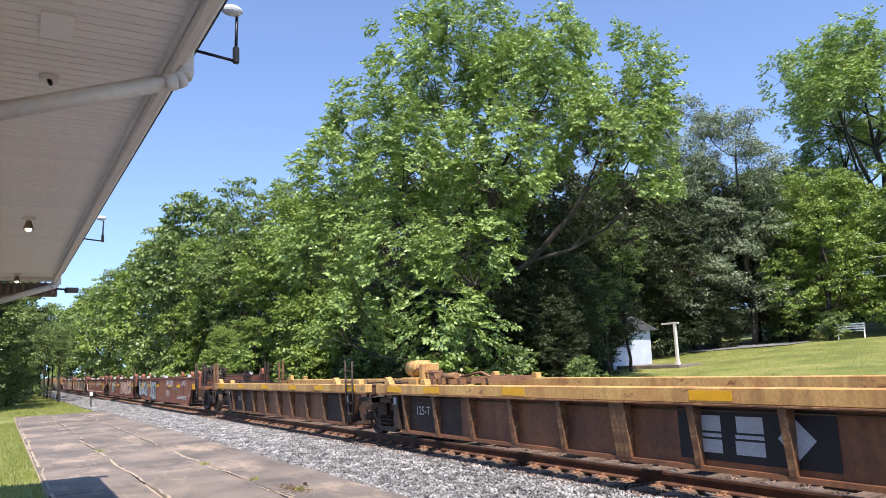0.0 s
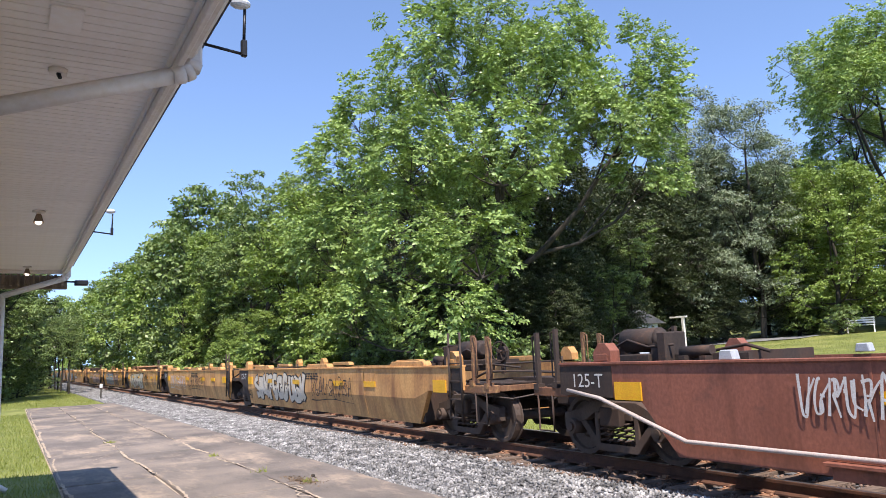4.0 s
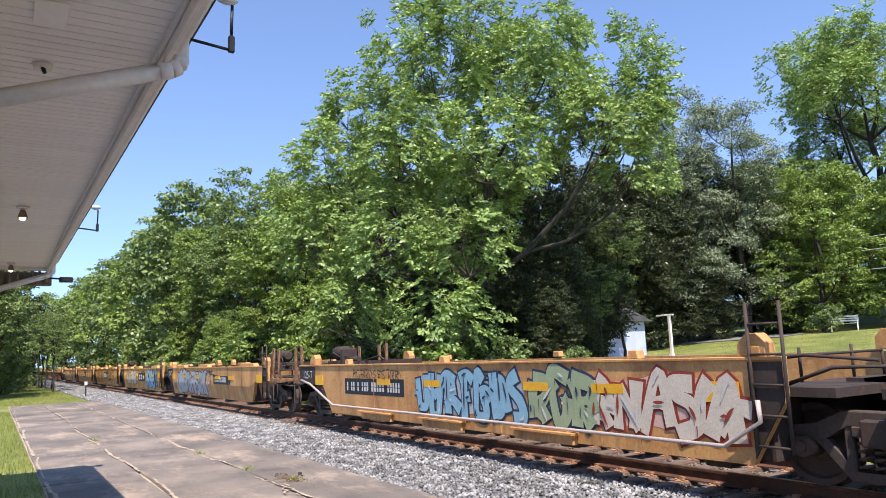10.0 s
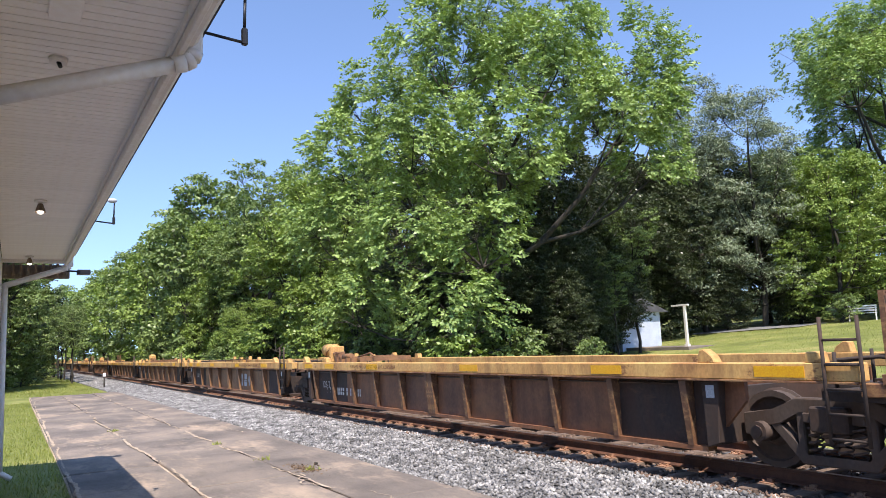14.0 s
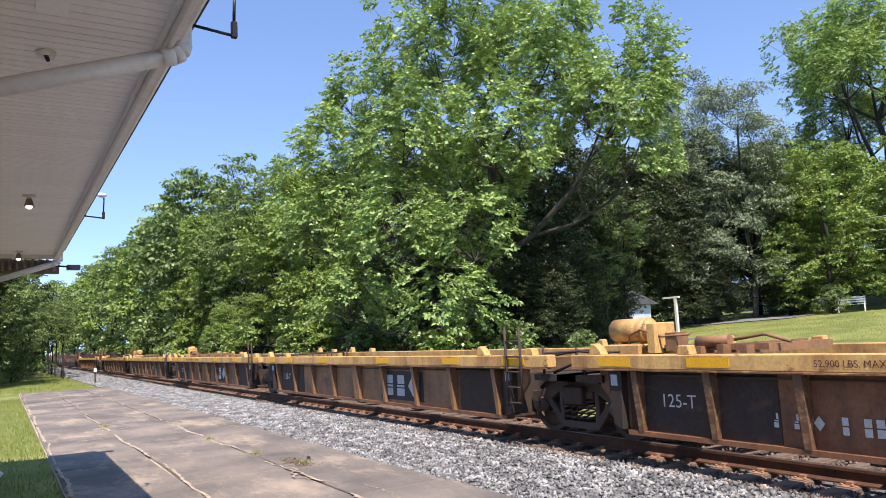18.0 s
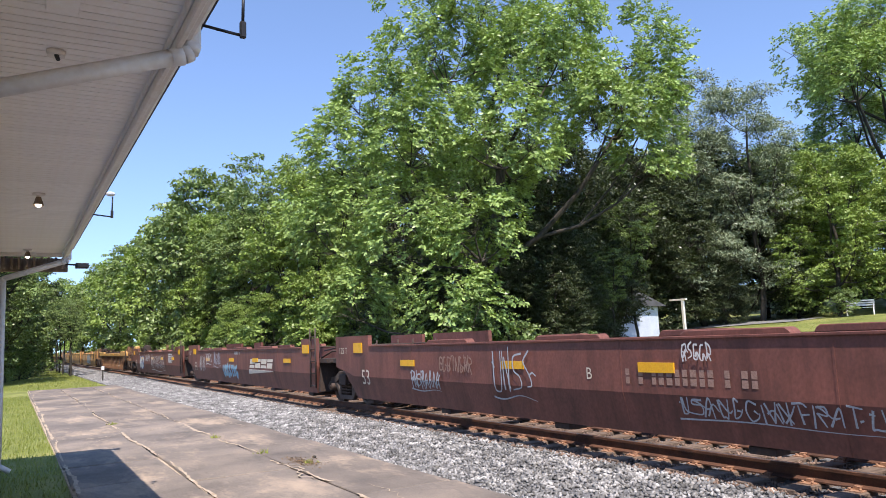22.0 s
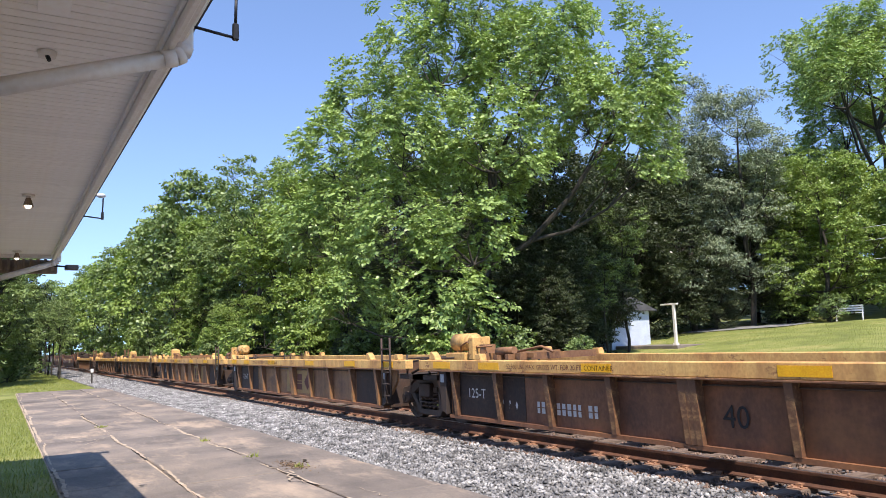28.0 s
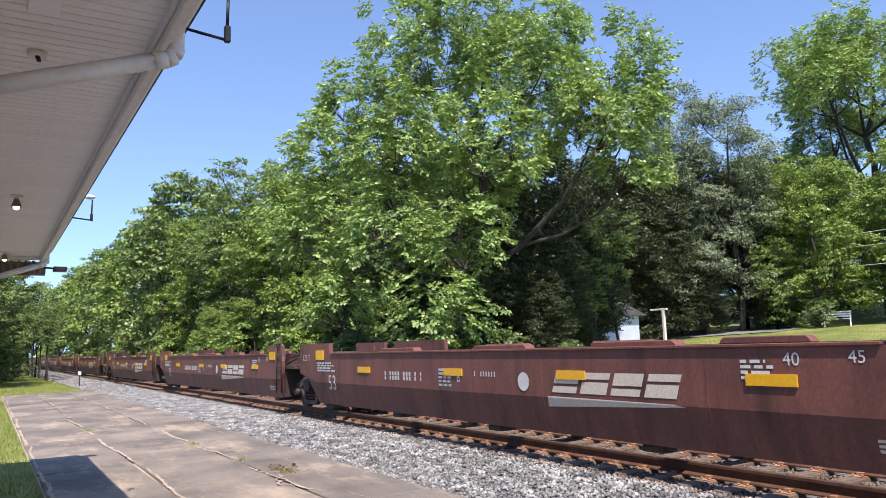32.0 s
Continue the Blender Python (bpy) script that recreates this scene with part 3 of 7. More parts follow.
part("gutter", bm, M_FASCIA, canopy, "cream metal gutter")
bm = bmesh.new()
prism(bm, [(CAN_X - 0.03, EAVE_Z + 0.02), (CAN_X + 0.11, EAVE_Z + 0.02), (CAN_X + 0.11, EAVE_Z + 0.2), (CAN_X - 0.03, EAVE_Z + 0.2)], -4.3, EAVE_Y)
part("end_fascia", bm, M_FASCIA, canopy, "cream board closing the roof end", bevel=0.006)
bm = bmesh.new()
v = [bm.verts.new(c) for c in ((CAN_X - 0.05, EAVE_Y + 0.13, EAVE_Z + 0.16), (3.4, EAVE_Y + 0.13, EAVE_Z + 0.16), (3.4, -5.0, EAVE_Z + 2.2), (CAN_X - 0.05, -5.0, EAVE_Z + 2.2))]
w = [bm.verts.new(q.co + Vector((0, 0, 0.06))) for q in v]
bm.faces.new(v)
bm.faces.new(w[::-1])
for i in range(4):
    bm.faces.new((v[i], w[i], w[(i + 1) % 4], v[(i + 1) % 4]))
part("roof_sheet", bm, M_ROOF, canopy, "dark shingle roof")

# station wall close beside the eye, of lapped boards, with a corner board
# almost all out of view; its white is chosen to bounce light onto the soffit
WALL_Y = -0.20
wall = thing("wall_station", "board wall under the station overhang, white to bounce light onto the soffit", "wall", kind="structure")
bm = bmesh.new()
box(bm, (CAN_X - 0.1, WALL_Y - 0.22, -0.3), (14, WALL_Y - 0.012, EAVE_Z + 0.09))
part("wall_core", bm, M_WHITE, wall)
bm = bmesh.new()
prism(bm, [(CAN_X - 0.1, 0.0), (14, 0.0), (14, 0.118), (CAN_X - 0.1, 0.118)], WALL_Y - 0.012, WALL_Y)
lap_me = mesh_of("wall_board", bm, M_WHITE)
for k in range(29):
    o = new("wall_board", lap_me)
    o.parent = wall
    o.location.z = PLAT_Z + 0.02 + 0.12 * k
bm = bmesh.new()
box(bm, (CAN_X - 0.14, WALL_Y - 0.25, -0.3), (CAN_X - 0.02, WALL_Y + 0.012, EAVE_Z + 0.08))
part("corner_board", bm, M_FASCIA, wall, bevel=0.008)


def downspout(x, label):
    """Out of the gutter, an elbow, a pipe sloping back to the wall and down it to a foot."""
    o = thing("downspout", label, "downspout", group="downspouts")
    bm = bmesh.new()
    box(bm, (x - 0.04, EAVE_Y + 0.02, EAVE_Z + 0.0), (x + 0.04, EAVE_Y + 0.095, EAVE_Z + 0.12))
    part("outlet", bm, M_FASCIA, o, bevel=0.012)
    bm = bmesh.new()
    pts = [(x, EAVE_Y + 0.058, EAVE_Z + 0.02), (x, EAVE_Y + 0.045, EAVE_Z - 0.025), (x, EAVE_Y + 0.01, EAVE_Z - 0.05), (x, EAVE_Y - 0.05, EAVE_Z - 0.07)]
    for p, q in zip(pts, pts[1:]):
        tube(bm, p, q, 0.047, 0.045, 10)
    part("elbow", bm, M_FASCIA, o, "ribbed elbow")
    bm = bmesh.new()
    foot = (x - 0.06, WALL_Y + 0.06, EAVE_Z - 0.335)
    tube(bm, (x, EAVE_Y - 0.04, EAVE_Z - 0.065), foot, 0.046, 0.046, 4)
    part("pipe", bm, M_FASCIA, o)
    bm = bmesh.new()
    tube(bm, (foot[0], foot[1], foot[2] + 0.03), (foot[0], foot[1], PLAT_Z + 0.14), 0.042, 0.042, 4)
    tube(bm, (foot[0], foot[1], PLAT_Z + 0.16), (foot[0], foot[1] + 0.16, PLAT_Z + 0.05), 0.042, 0.042, 4)
    part("drop_pipe", bm, M_FASCIA, o)


downspout(-3.80, "cream square metal downspout sloping back under the soffit")
downspout(CAN_X + 0.02, "cream metal downspout at the far corner of the station")


def arm_lamp(x, label):
    """A black arm out of the eave with an upright stem and a small glass head."""
    o = thing("eave_lamp", label, "lamp", pose(x, EAVE_Y + 0.07, EAVE_Z + 0.0), group="lamps along the eave")
    bm = bmesh.new()
    tube(bm, (0, -0.02, 0.02), (0, 0.18, 0), 0.008)
    part("arm", bm, M_BLACK, o)
    bm = bmesh.new()
    box(bm, (-0.014, 0.165, -0.012), (0.014, 0.195, 0.075))
    part("holder", bm, M_BLACK, o, bevel=0.005)
    bm = bmesh.new()
    tube(bm, (0, 0.18, 0.07), (0, 0.185, 0.24), 0.008)
    part("stem", bm, M_BLACK, o)
    bm = bmesh.new()
    bmesh.ops.create_uvsphere(bm, u_segments=12, v_segments=8, radius=0.04, matrix=Matrix.Translation((0, 0.16, 0.27)) @ Matrix.Diagonal((1.0, 1.4, 0.7, 1)))
    part("shade", bm, M_GLASS_LAMP, o, "pale glass head")
    return o


arm_lamp(-3.54, "black eave lamp with a pale glass head")
arm_lamp(-9.18, "black eave lamp with a pale glass head")


def ceiling_bulb(x, y):
    o = thing("soffit_bulb", "bare bulb in a small fitting under the soffit", "lamp", pose(x, y, EAVE_Z + 0.07), group="bulbs under the soffit")
    bm = bmesh.new()
    tube(bm, (0, 0, 0), (0, 0, -0.02), 0.06, 0.06, 12)
    tube(bm, (0, 0, -0.02), (0, 0, -0.075), 0.022, 0.028, 10)
    part("fitting", bm, M_FASCIA, o)
    bm = bmesh.new()
    tube(bm, (0, 0, -0.04), (0.012, 0, -0.125), 0.024, 0.05, 12, caps=False)
    part("cup", bm, M_RAFTER, o, "brownish metal cup")
    bm = bmesh.new()
    bmesh.ops.create_uvsphere(bm, u_segments=12, v_segments=8, radius=0.032, matrix=Matrix.Translation((0, 0, -0.115)))
    part("bulb", bm, M_BULB, o, "lit white glass bulb")


ceiling_bulb(-8.35, 0.20)
ceiling_bulb(-12.9, 0.18)
jb = thing("junction_box", "small bare electrical fitting under the soffit", "fitting", pose(-4.3, 0.17, EAVE_Z + 0.07))
bm = bmesh.new()
tube(bm, (0, 0, 0), (0, 0, -0.03), 0.05, 0.045, 10)
part("base", bm, M_FASCIA, jb)
bm = bmesh.new()
tube(bm, (0.02, 0, -0.03), (0.03, 0.01, -0.06), 0.012, 0.01, 6)
part("stub", bm, M_BLACK, jb)
bm = bmesh.new()
box(bm, (-3.75, 0.10, EAVE_Z + 0.055), (-3.5, 0.24, EAVE_Z + 0.069))
placed("soffit_vent", bm, M_SOFFIT, "small flat rectangular cover on the soffit", "vent", bevel=0.003)
# floodlight at the roof's far end
fl = thing("floodlight", "black floodlight on the far corner of the roof", "lamp")
bm = bmesh.new()
tube(bm, (CAN_X - 0.1, EAVE_Y - 0.1, EAVE_Z - 0.08), (CAN_X - 0.1, EAVE_Y + 0.25, EAVE_Z - 0.1), 0.015)
part("bracket", bm, M_BLACK, fl)
bm = bmesh.new()
box(bm, (CAN_X - 0.19, EAVE_Y + 0.16, EAVE_Z - 0.15), (CAN_X - 0.02, EAVE_Y + 0.36, EAVE_Z - 0.07))
part("housing", bm, M_BLACK, fl, bevel=0.01)

# small marker post beside the far ballast
mk = thing("marker_post", "thin weathered lineside marker post in the ballast", "post", pose(-54.5, 5.3, -0.35))
bm = bmesh.new()
box(bm, (-0.04, -0.04, 0), (0.04, 0.04, 1.0))
part("post", bm, M_BARK, mk, bevel=0.006)
bm = bmesh.new()
box(bm, (0.041, -0.09, 0.8), (0.055, 0.09, 1.04))
part("plate", bm, M_WHITE, mk, "small pale plate", bevel=0.004)


# exposed rafter tails and a dark tie beam at the canopy's far end
for i in range(9):
    bm = bmesh.new()
    box(bm, (-13.62, -0.16 + i * 0.105, EAVE_Z - 0.16), (-13.50, -0.12 + i * 0.105, EAVE_Z + 0.02))
    placed("rafter_tail", bm, M_RAFTER, "short weathered brown rafter tail below the canopy end", "rafter", group="rafter tails", bevel=0.004)
bm = bmesh.new()
box(bm, (-13.78, -0.22, EAVE_Z - 0.20), (-13.66, 0.78, EAVE_Z + 0.02))
placed("tie_beam", bm, M_RAFTER, "brown timber tie beam behind the rafter tails", "beam", bevel=0.01)

# ---- trees, shrubs, house on the slope ----
def limb(verts, faces, a, b, ra, rb, sides=6):
    a, b = np.asarray(a, float), np.asarray(b, float)
    d = b - a
    d /= np.linalg.norm(d) + 1e-9
    u = np.cross(d, (0.3, 0.9, 0.2))
    u /= np.linalg.norm(u)
    w = np.cross(d, u)
    k = len(verts)
    for p, r in ((a, ra), (b, rb)):
        for i in range(sides):
            t = i * math.tau / sides
            verts.append(p + r * (math.cos(t) * u + math.sin(t) * w))
    for i in range(sides):
        j = (i + 1) % sides
        faces.append((k + i, k + j, k + sides + j, k + sides + i))


def rosettes(tips, axis, r, leaves, pairs, reach, ln, w):
    """Whorls of feathered leaves at the twig tips: each leaf an arching stalk with paired leaflets and one at its end."""
    n = len(tips)
    size = r.uniform(0.7, 1.25, (n, 1, 1))
    az = r.uniform(0, math.tau, (n, 1)) + np.arange(leaves) * math.tau / leaves + r.normal(0, 0.22, (n, leaves))
    rise = r.uniform(0.15, 1.15, (n, leaves))
    ax = unit_rows(axis)[:, None]
    e1 = unit_rows(np.cross(ax, np.array([0.31, 0.2, 0.11])))
    e2 = np.cross(ax, e1)
    out = e1 * np.cos(az)[..., None] + e2 * np.sin(az)[..., None]
    along = np.concatenate([np.repeat(np.linspace(0.35, 0.9, pairs), 2), [1.0]])
    turn = np.concatenate([np.tile([1.05, -1.05], pairs), [0.0]])
    k = len(along)
    q = along[None, None, :, None] * reach * size[..., None]
    o4, a4, r4 = out[:, :, None], ax[:, :, None], rise[:, :, None, None]
    # the stalk climbs, then hangs over
    base = tips[:, None, None] + o4 * q + a4 * q * r4 - np.array([0, 0, 1.0]) * (q ** 2) * 0.7
    way = unit_rows(o4 + a4 * (r4 * 0.8) - np.array([0, 0, 1.0]) * (1.0 * q))
    across = unit_rows(np.cross(way, a4 + 0 * way))
    c, sn = np.cos(turn)[None, None, :, None], np.sin(turn)[None, None, :, None]
    d = unit_rows(way * c + across * sn + r.normal(0, 0.16, (n, leaves, k, 3)) - np.array([0, 0, 0.22]))
    up = unit_rows(a4 * 0.35 + np.array([0, 0, 0.25]) + o4 * 0.35 + r.normal(0, 0.60, (n, leaves, k, 3)))
    scale = (size[..., None] * r.uniform(0.75, 1.2, (n, leaves, k, 1))).reshape(-1, 1)
    return blades(base.reshape(-1, 3), d.reshape(-1, 3), up.reshape(-1, 3), ln * scale, w * scale)


def tufts_of(tips, axis, r, per, spread, ln, w):
    """Domed tufts of single leaves, overlapping like shingles and facing out and up."""
    n = len(tips)
    u = unit_rows(r.normal(0, 1, (n, per, 3)))
    u[..., 2] = np.abs(u[..., 2]) * 0.8 - 0.12
    out = unit_rows(u + 0.8 * unit_rows(axis)[:, None])
    base = tips[:, None] + u * spread * r.uniform(0.25, 1.0, (n, per, 1)) ** 0.6
    d = unit_rows(out * np.array([1, 1, 0.3]) + r.normal(0, 0.45, (n, per, 3)) - np.array([0, 0, 0.55]))
    up = unit_rows(out + np.array([0, 0, 0.30]) + r.normal(0, 0.45, (n, per, 3)))
    size = r.uniform(0.65, 1.3, (n * per, 1))
    return blades(base.reshape(-1, 3), d.reshape(-1, 3), up.reshape(-1, 3), ln * size, w * size)


def twig(v, f, a, b, ra, rb, sag, sides=4):
    """A limb in three lengths that starts outwards and turns upwards."""
    a, b = np.asarray(a, float), np.asarray(b, float)
    gap = np.linalg.norm(b - a)
    p = [a + (b - a) * t + np.array([0, 0, -sag * gap * 4 * t * (1 - t)]) for t in (0.0, 0.36, 0.7, 1.0)]
    for i in range(3):
        limb(v, f, p[i], p[i + 1], ra + (rb - ra) * i / 3, ra + (rb - ra) * (i + 1) / 3, sides)
    return p


def tree(name, label, seed, trunk, lobes, leaf_mat, density=3.2, leaf=("tuft", 26, 0.34, 0.22, 0.075), fork=0.25, category="tree", lean=(0, 0), open_top=0.0):
    """Trunk, limbs to the lobes of the crown, twigs that rise to each lobe's skin, and leaves on the twig tips.
    lobes: centre and radius each; density: tips to the square metre of a lobe's skin; open_top thins the upper lobes."""
    r = np.random.default_rng(seed)
    o = thing(name, label, category)
    lobes = np.asarray(lobes, float)
    top = (lobes[:, 2] + lobes[:, 3]).max()
    v, f = [], []
    nodes, px, pr = [], np.array([0.0, 0, -0.4]), trunk * 1.25
    n = 10
    for i in range(1, n + 1):
        e = i / n
        q = np.array([lean[0] * e + r.normal(0, 0.010 * top), lean[1] * e + r.normal(0, 0.010 * top), top * 0.86 * e])
        nr = trunk * (1 - e) ** 0.75 + 0.025
        limb(v, f, px, q, pr, nr, 8)
        nodes.append((q, nr))
        px, pr = q, nr
    tips, axes = [], []
    for c in lobes[np.argsort(np.hypot(lobes[:, 0], lobes[:, 1]))]:
        ctr, rad = c[:3], c[3]
        hub = ctr - np.array([0, 0, 0.35 * rad])
        # from the stem, or from a limb that is there already, rising all the way
        goal = max(fork * top * 0.8, hub[2] - 0.85 * math.hypot(hub[0], hub[1]) - 0.6)
        best = min(nodes, key=lambda q: abs(q[0][2] - goal) + 0.55 * np.linalg.norm(q[0] - hub) + (50 if q[0][2] > hub[2] + 0.2 else 0))
        ra = min(best[1] * 0.72, 0.03 + 0.030 * np.linalg.norm(hub - best[0]))
        line = twig(v, f, best[0], hub, ra, max(0.025, ra * 0.45), 0.10, 6)
        nodes += [(line[1], ra * 0.8), (line[2], ra * 0.6), (line[3], ra * 0.45)]
        high = np.clip((ctr[2] / top - 0.55) / 0.4, 0, 1)
        m = max(5, int(density * (1 - open_top * high) * 4 * math.pi * rad * rad * 0.62))
        u = unit_rows(r.normal(0, 1, (m, 3)))
        u = u[u[:, 2] > -0.62]
        sh = r.uniform(0.18, 1.0, (len(u), 1)) ** 0.42
        wob = 1 + 0.20 * np.sin(3.1 * u[:, :1] + c[0] * 3) * np.sin(2.7 * u[:, 1:2] + c[1]) + r.normal(0, 0.05, (len(u), 1))
        t = ctr + u * rad * sh * wob * np.array([1, 1, 0.92])
        ax = unit_rows(u * np.array([0.8, 0.8, 0.6]) + np.array([0, 0, 0.75]))
        if leaf[0] == "rosette":
            # single shoots stand out past the rest
            far = (r.random((len(u), 1)) < 0.24) & (u[:, 2:] > 0.0)
            t = t + ax * far * r.uniform(0.3, 0.75, (len(u), 1))
        tips.append(t)
        axes.append(ax)
        # boughs within the lobe, then twigs from the nearest bough
        bough = [hub]
        for k in range(max(3, int(rad * 3))):
            e = t[r.integers(len(t))] * 0.55 + hub * 0.45
            twig(v, f, hub, e, max(0.02, ra * 0.4), 0.014, 0.10, 4)
            bough.append(e)
        bough = np.array(bough)
        for q in t[:: (2 if leaf[0] == "tuft" else 1)]:
            s0 = bough[np.argmin(np.linalg.norm(bough - q + np.array([0, 0, 0.3]), axis=1))]
            limb(v, f, s0, q, 0.013, 0.006, 3)
    part("trunk", raw_mesh("trunk", v, f, M_BARK, True), M_BARK, o, "dark bark trunk and limbs")
    tips, axes = np.concatenate(tips), np.concatenate(axes)
    keep = tips[:, 2] > 0.15
    tips, axes = tips[keep], axes[keep]
    if leaf[0] == "rosette":
        # each tip is a rising shoot with two or three whorls along it
        step = r.uniform(0.22, 0.52, (len(tips), 1))
        shoot = unit_rows(axes * 0.6 + np.array([0, 0, 0.8]) + r.normal(0, 0.22, axes.shape))
        third = r.random(len(tips)) < 0.5
        tips, axes = np.concatenate([tips, tips + shoot * step, (tips + shoot * step * 2)[third]]), np.concatenate([axes, shoot, shoot[third]])
        lv, lf = rosettes(tips, axes, r, *leaf[1:])
    else:
        lv, lf = tufts_of(tips, axes, r, *leaf[1:])
    lv[:, 2] = np.maximum(lv[:, 2], 0.02)
    part("crown", raw_mesh("crown", lv, lf, leaf_mat), leaf_mat, o)
    return o


def crown(seed, height, rad, count, profile, low=0.12, size=(0.26, 0.40)):
    """Lobes of a crown: spread round a stem within the reach that the profile gives from foot to tip."""
    r = np.random.default_rng(seed)
    steps = np.linspace(low, 1.0, len(profile))
    out = []
    for i in range(count):
        h = low + (0.97 - low) * ((i + r.uniform(0.2, 0.8)) / count) ** 0.92
        wide = float(np.interp(h, steps, profile))
        s = rad * r.uniform(*size) * (0.55 + 0.5 * wide)
        a = i * 2.39996 + r.normal(0, 0.5)
        q = max(0.0, rad * wide - s * 0.6) * math.sqrt(r.uniform(0.25, 1.0))
        out.append((q * math.cos(a), q * math.sin(a), min(h * height, height - s), s))
    return out


def stand(o, x, y, s=1.0, turn=0.0, sink=0.05):
    o.matrix_world = pose(x, y, float(ground_z(np.array(x), np.array(y))) - sink, 0, 0, turn) @ Matrix.Diagonal((s, s, s, 1))
    return o


def again(o, x, y, s, turn, sz=1.0, label=""):
    m = pose(x, y, float(ground_z(np.array(x), np.array(y))) - 0.05, 0, 0, turn) @ Matrix.Diagonal((s, s, s * sz, 1))
    keep = o.scale.copy()
    o.scale = (1, 1, 1)
    c = copy_thing(o, m)
    o.scale = keep
    if label:
        c["label"] = label
    return c


# the large tree across the track: lobes as reach to the right of the stem, reach towards the track, height, radius
BIG_X, BIG_Y, BIG_TURN = -25.9, 18.1, 55.1
LOBES = [
    (-0.4, 0.6, 16.2, 2.1), (-3.0, 0.4, 15.3, 1.9), (3.4, 0.2, 15.2, 1.9), (-5.4, -0.4, 12.6, 1.8), (5.9, 0.3, 13.6, 1.6), (-1.8, 1.9, 13.2, 2.3), (1.8, 2.1, 12.7, 2.3), (7.7, -0.6, 13.4, 1.0), (7.0, -0.2, 11.2, 1.8),
    (-6.6, 1.0, 9.6, 1.9), (4.9, 1.6, 10.4, 2.3), (6.3, 0.9, 8.7, 1.7), (-3.4, 3.0, 9.4, 2.4), (0.3, 3.4, 9.0, 2.3), (-6.9, 1.4, 6.2, 2.1),
    (-3.6, 3.6, 5.6, 2.2), (-0.7, 4.2, 5.2, 1.9), (-5.6, 3.0, 3.2, 1.8), (-1.8, 4.6, 2.7, 1.8),
]
BACK = [(1.0, -2.6, 15.0, 2.2), (-2.6, -3.0, 12.6, 2.4), (3.4, -2.8, 12.2, 2.4), (-4.6, -2.6, 9.4, 2.2), (-0.5, -3.2, 8.5, 2.4)]
turn_b = radians(BIG_TURN)
big_lobes = [(u * math.cos(turn_b) + w * math.sin(turn_b), u * math.sin(turn_b) - w * math.cos(turn_b), z, q) for u, w, z, q in LOBES + BACK]
big = tree("walnut_tree", "large fresh green tree with feathery leaf whorls and an open crown", 21, 0.24, big_lobes, M_LEAF_NEAR, 1.8, ("rosette", 8, 3, 0.31, 0.165, 0.046), fork=0.30, open_top=0.42)
stand(big, BIG_X, BIG_Y)
# kinds for the woods
W = "woods along the track"
ROUND = (0.55, 0.85, 1.0, 0.98, 0.85, 0.6, 0.35)
NEAR_LEAF, FAR_LEAF = ("tuft", 30, 0.38, 0.20, 0.066), ("tuft", 22, 0.58, 0.32, 0.108)
k_a = tree("broadleaf_tree", "tall mid-green broadleaf tree in the lineside woods", 31, 0.20, crown(31, 15.0, 5.0, 26, ROUND), M_LEAF_MID, 2.5, NEAR_LEAF)
k_b = tree("maple_tree", "bright green broadleaf tree in the lineside woods", 32, 0.18, crown(32, 13.0, 4.8, 26, (0.8, 1.0, 1.0, 0.9, 0.7, 0.4), 0.08), M_LEAF_BRIGHT, 2.5, NEAR_LEAF)
k_c = tree("dark_tree", "olive green fine-leaved tree, leaf colour darkened for the shade of the woods", 33, 0.20, crown(33, 14.0, 5.0, 30, (0.9, 1.0, 1.0, 0.92, 0.75, 0.4), 0.06, (0.3, 0.44)), M_LEAF_DARK, 3.0, ("tuft", 26, 0.36, 0.20, 0.055))
k_d = tree("grey_tree", "thin grey-green feathery tree behind the others", 34, 0.16, crown(34, 16.0, 3.0, 26, (0.8, 0.95, 1.0, 1.0, 0.9, 0.6), 0.07, (0.30, 0.46)), M_LEAF_GREY, 4.6, ("tuft", 34, 0.42, 0.17, 0.034))
k_e = tree("slender_tree", "tall slender open tree with bare lower limbs", 38, 0.17, crown(38, 17.0, 3.2, 13, (0.5, 0.8, 1.0, 1.0, 0.7), 0.42, (0.34, 0.5)), M_LEAF_MID, 2.2, ("tuft", 24, 0.36, 0.23, 0.075), open_top=0.25)
k_r = tree("spreading_tree", "high spreading open tree at the edge of the lawn", 39, 0.26, crown(39, 16.2, 7.2, 17, (0.95, 1.0, 0.8, 0.5), 0.60, (0.24, 0.34)), M_LEAF_NEAR, 1.6, ("rosette", 7, 3, 0.33, 0.16, 0.046), fork=0.45, open_top=0.30)
k_s = tree("shrub", "leafy green shrub at the edge of the woods", 35, 0.05, crown(35, 3.2, 2.0, 9, (0.9, 1.0, 0.8, 0.5), 0.15, (0.34, 0.5)), M_LEAF_MID, 5.0, ("tuft", 16, 0.22, 0.17, 0.062), category="shrub")
k_t = tree("bright_shrub", "light green shrub at the edge of the woods", 36, 0.05, crown(36, 3.6, 2.0, 9, (0.9, 1.0, 0.8, 0.5), 0.15, (0.34, 0.5)), M_LEAF_BRIGHT, 5.0, ("tuft", 16, 0.22, 0.18, 0.065), category="shrub")
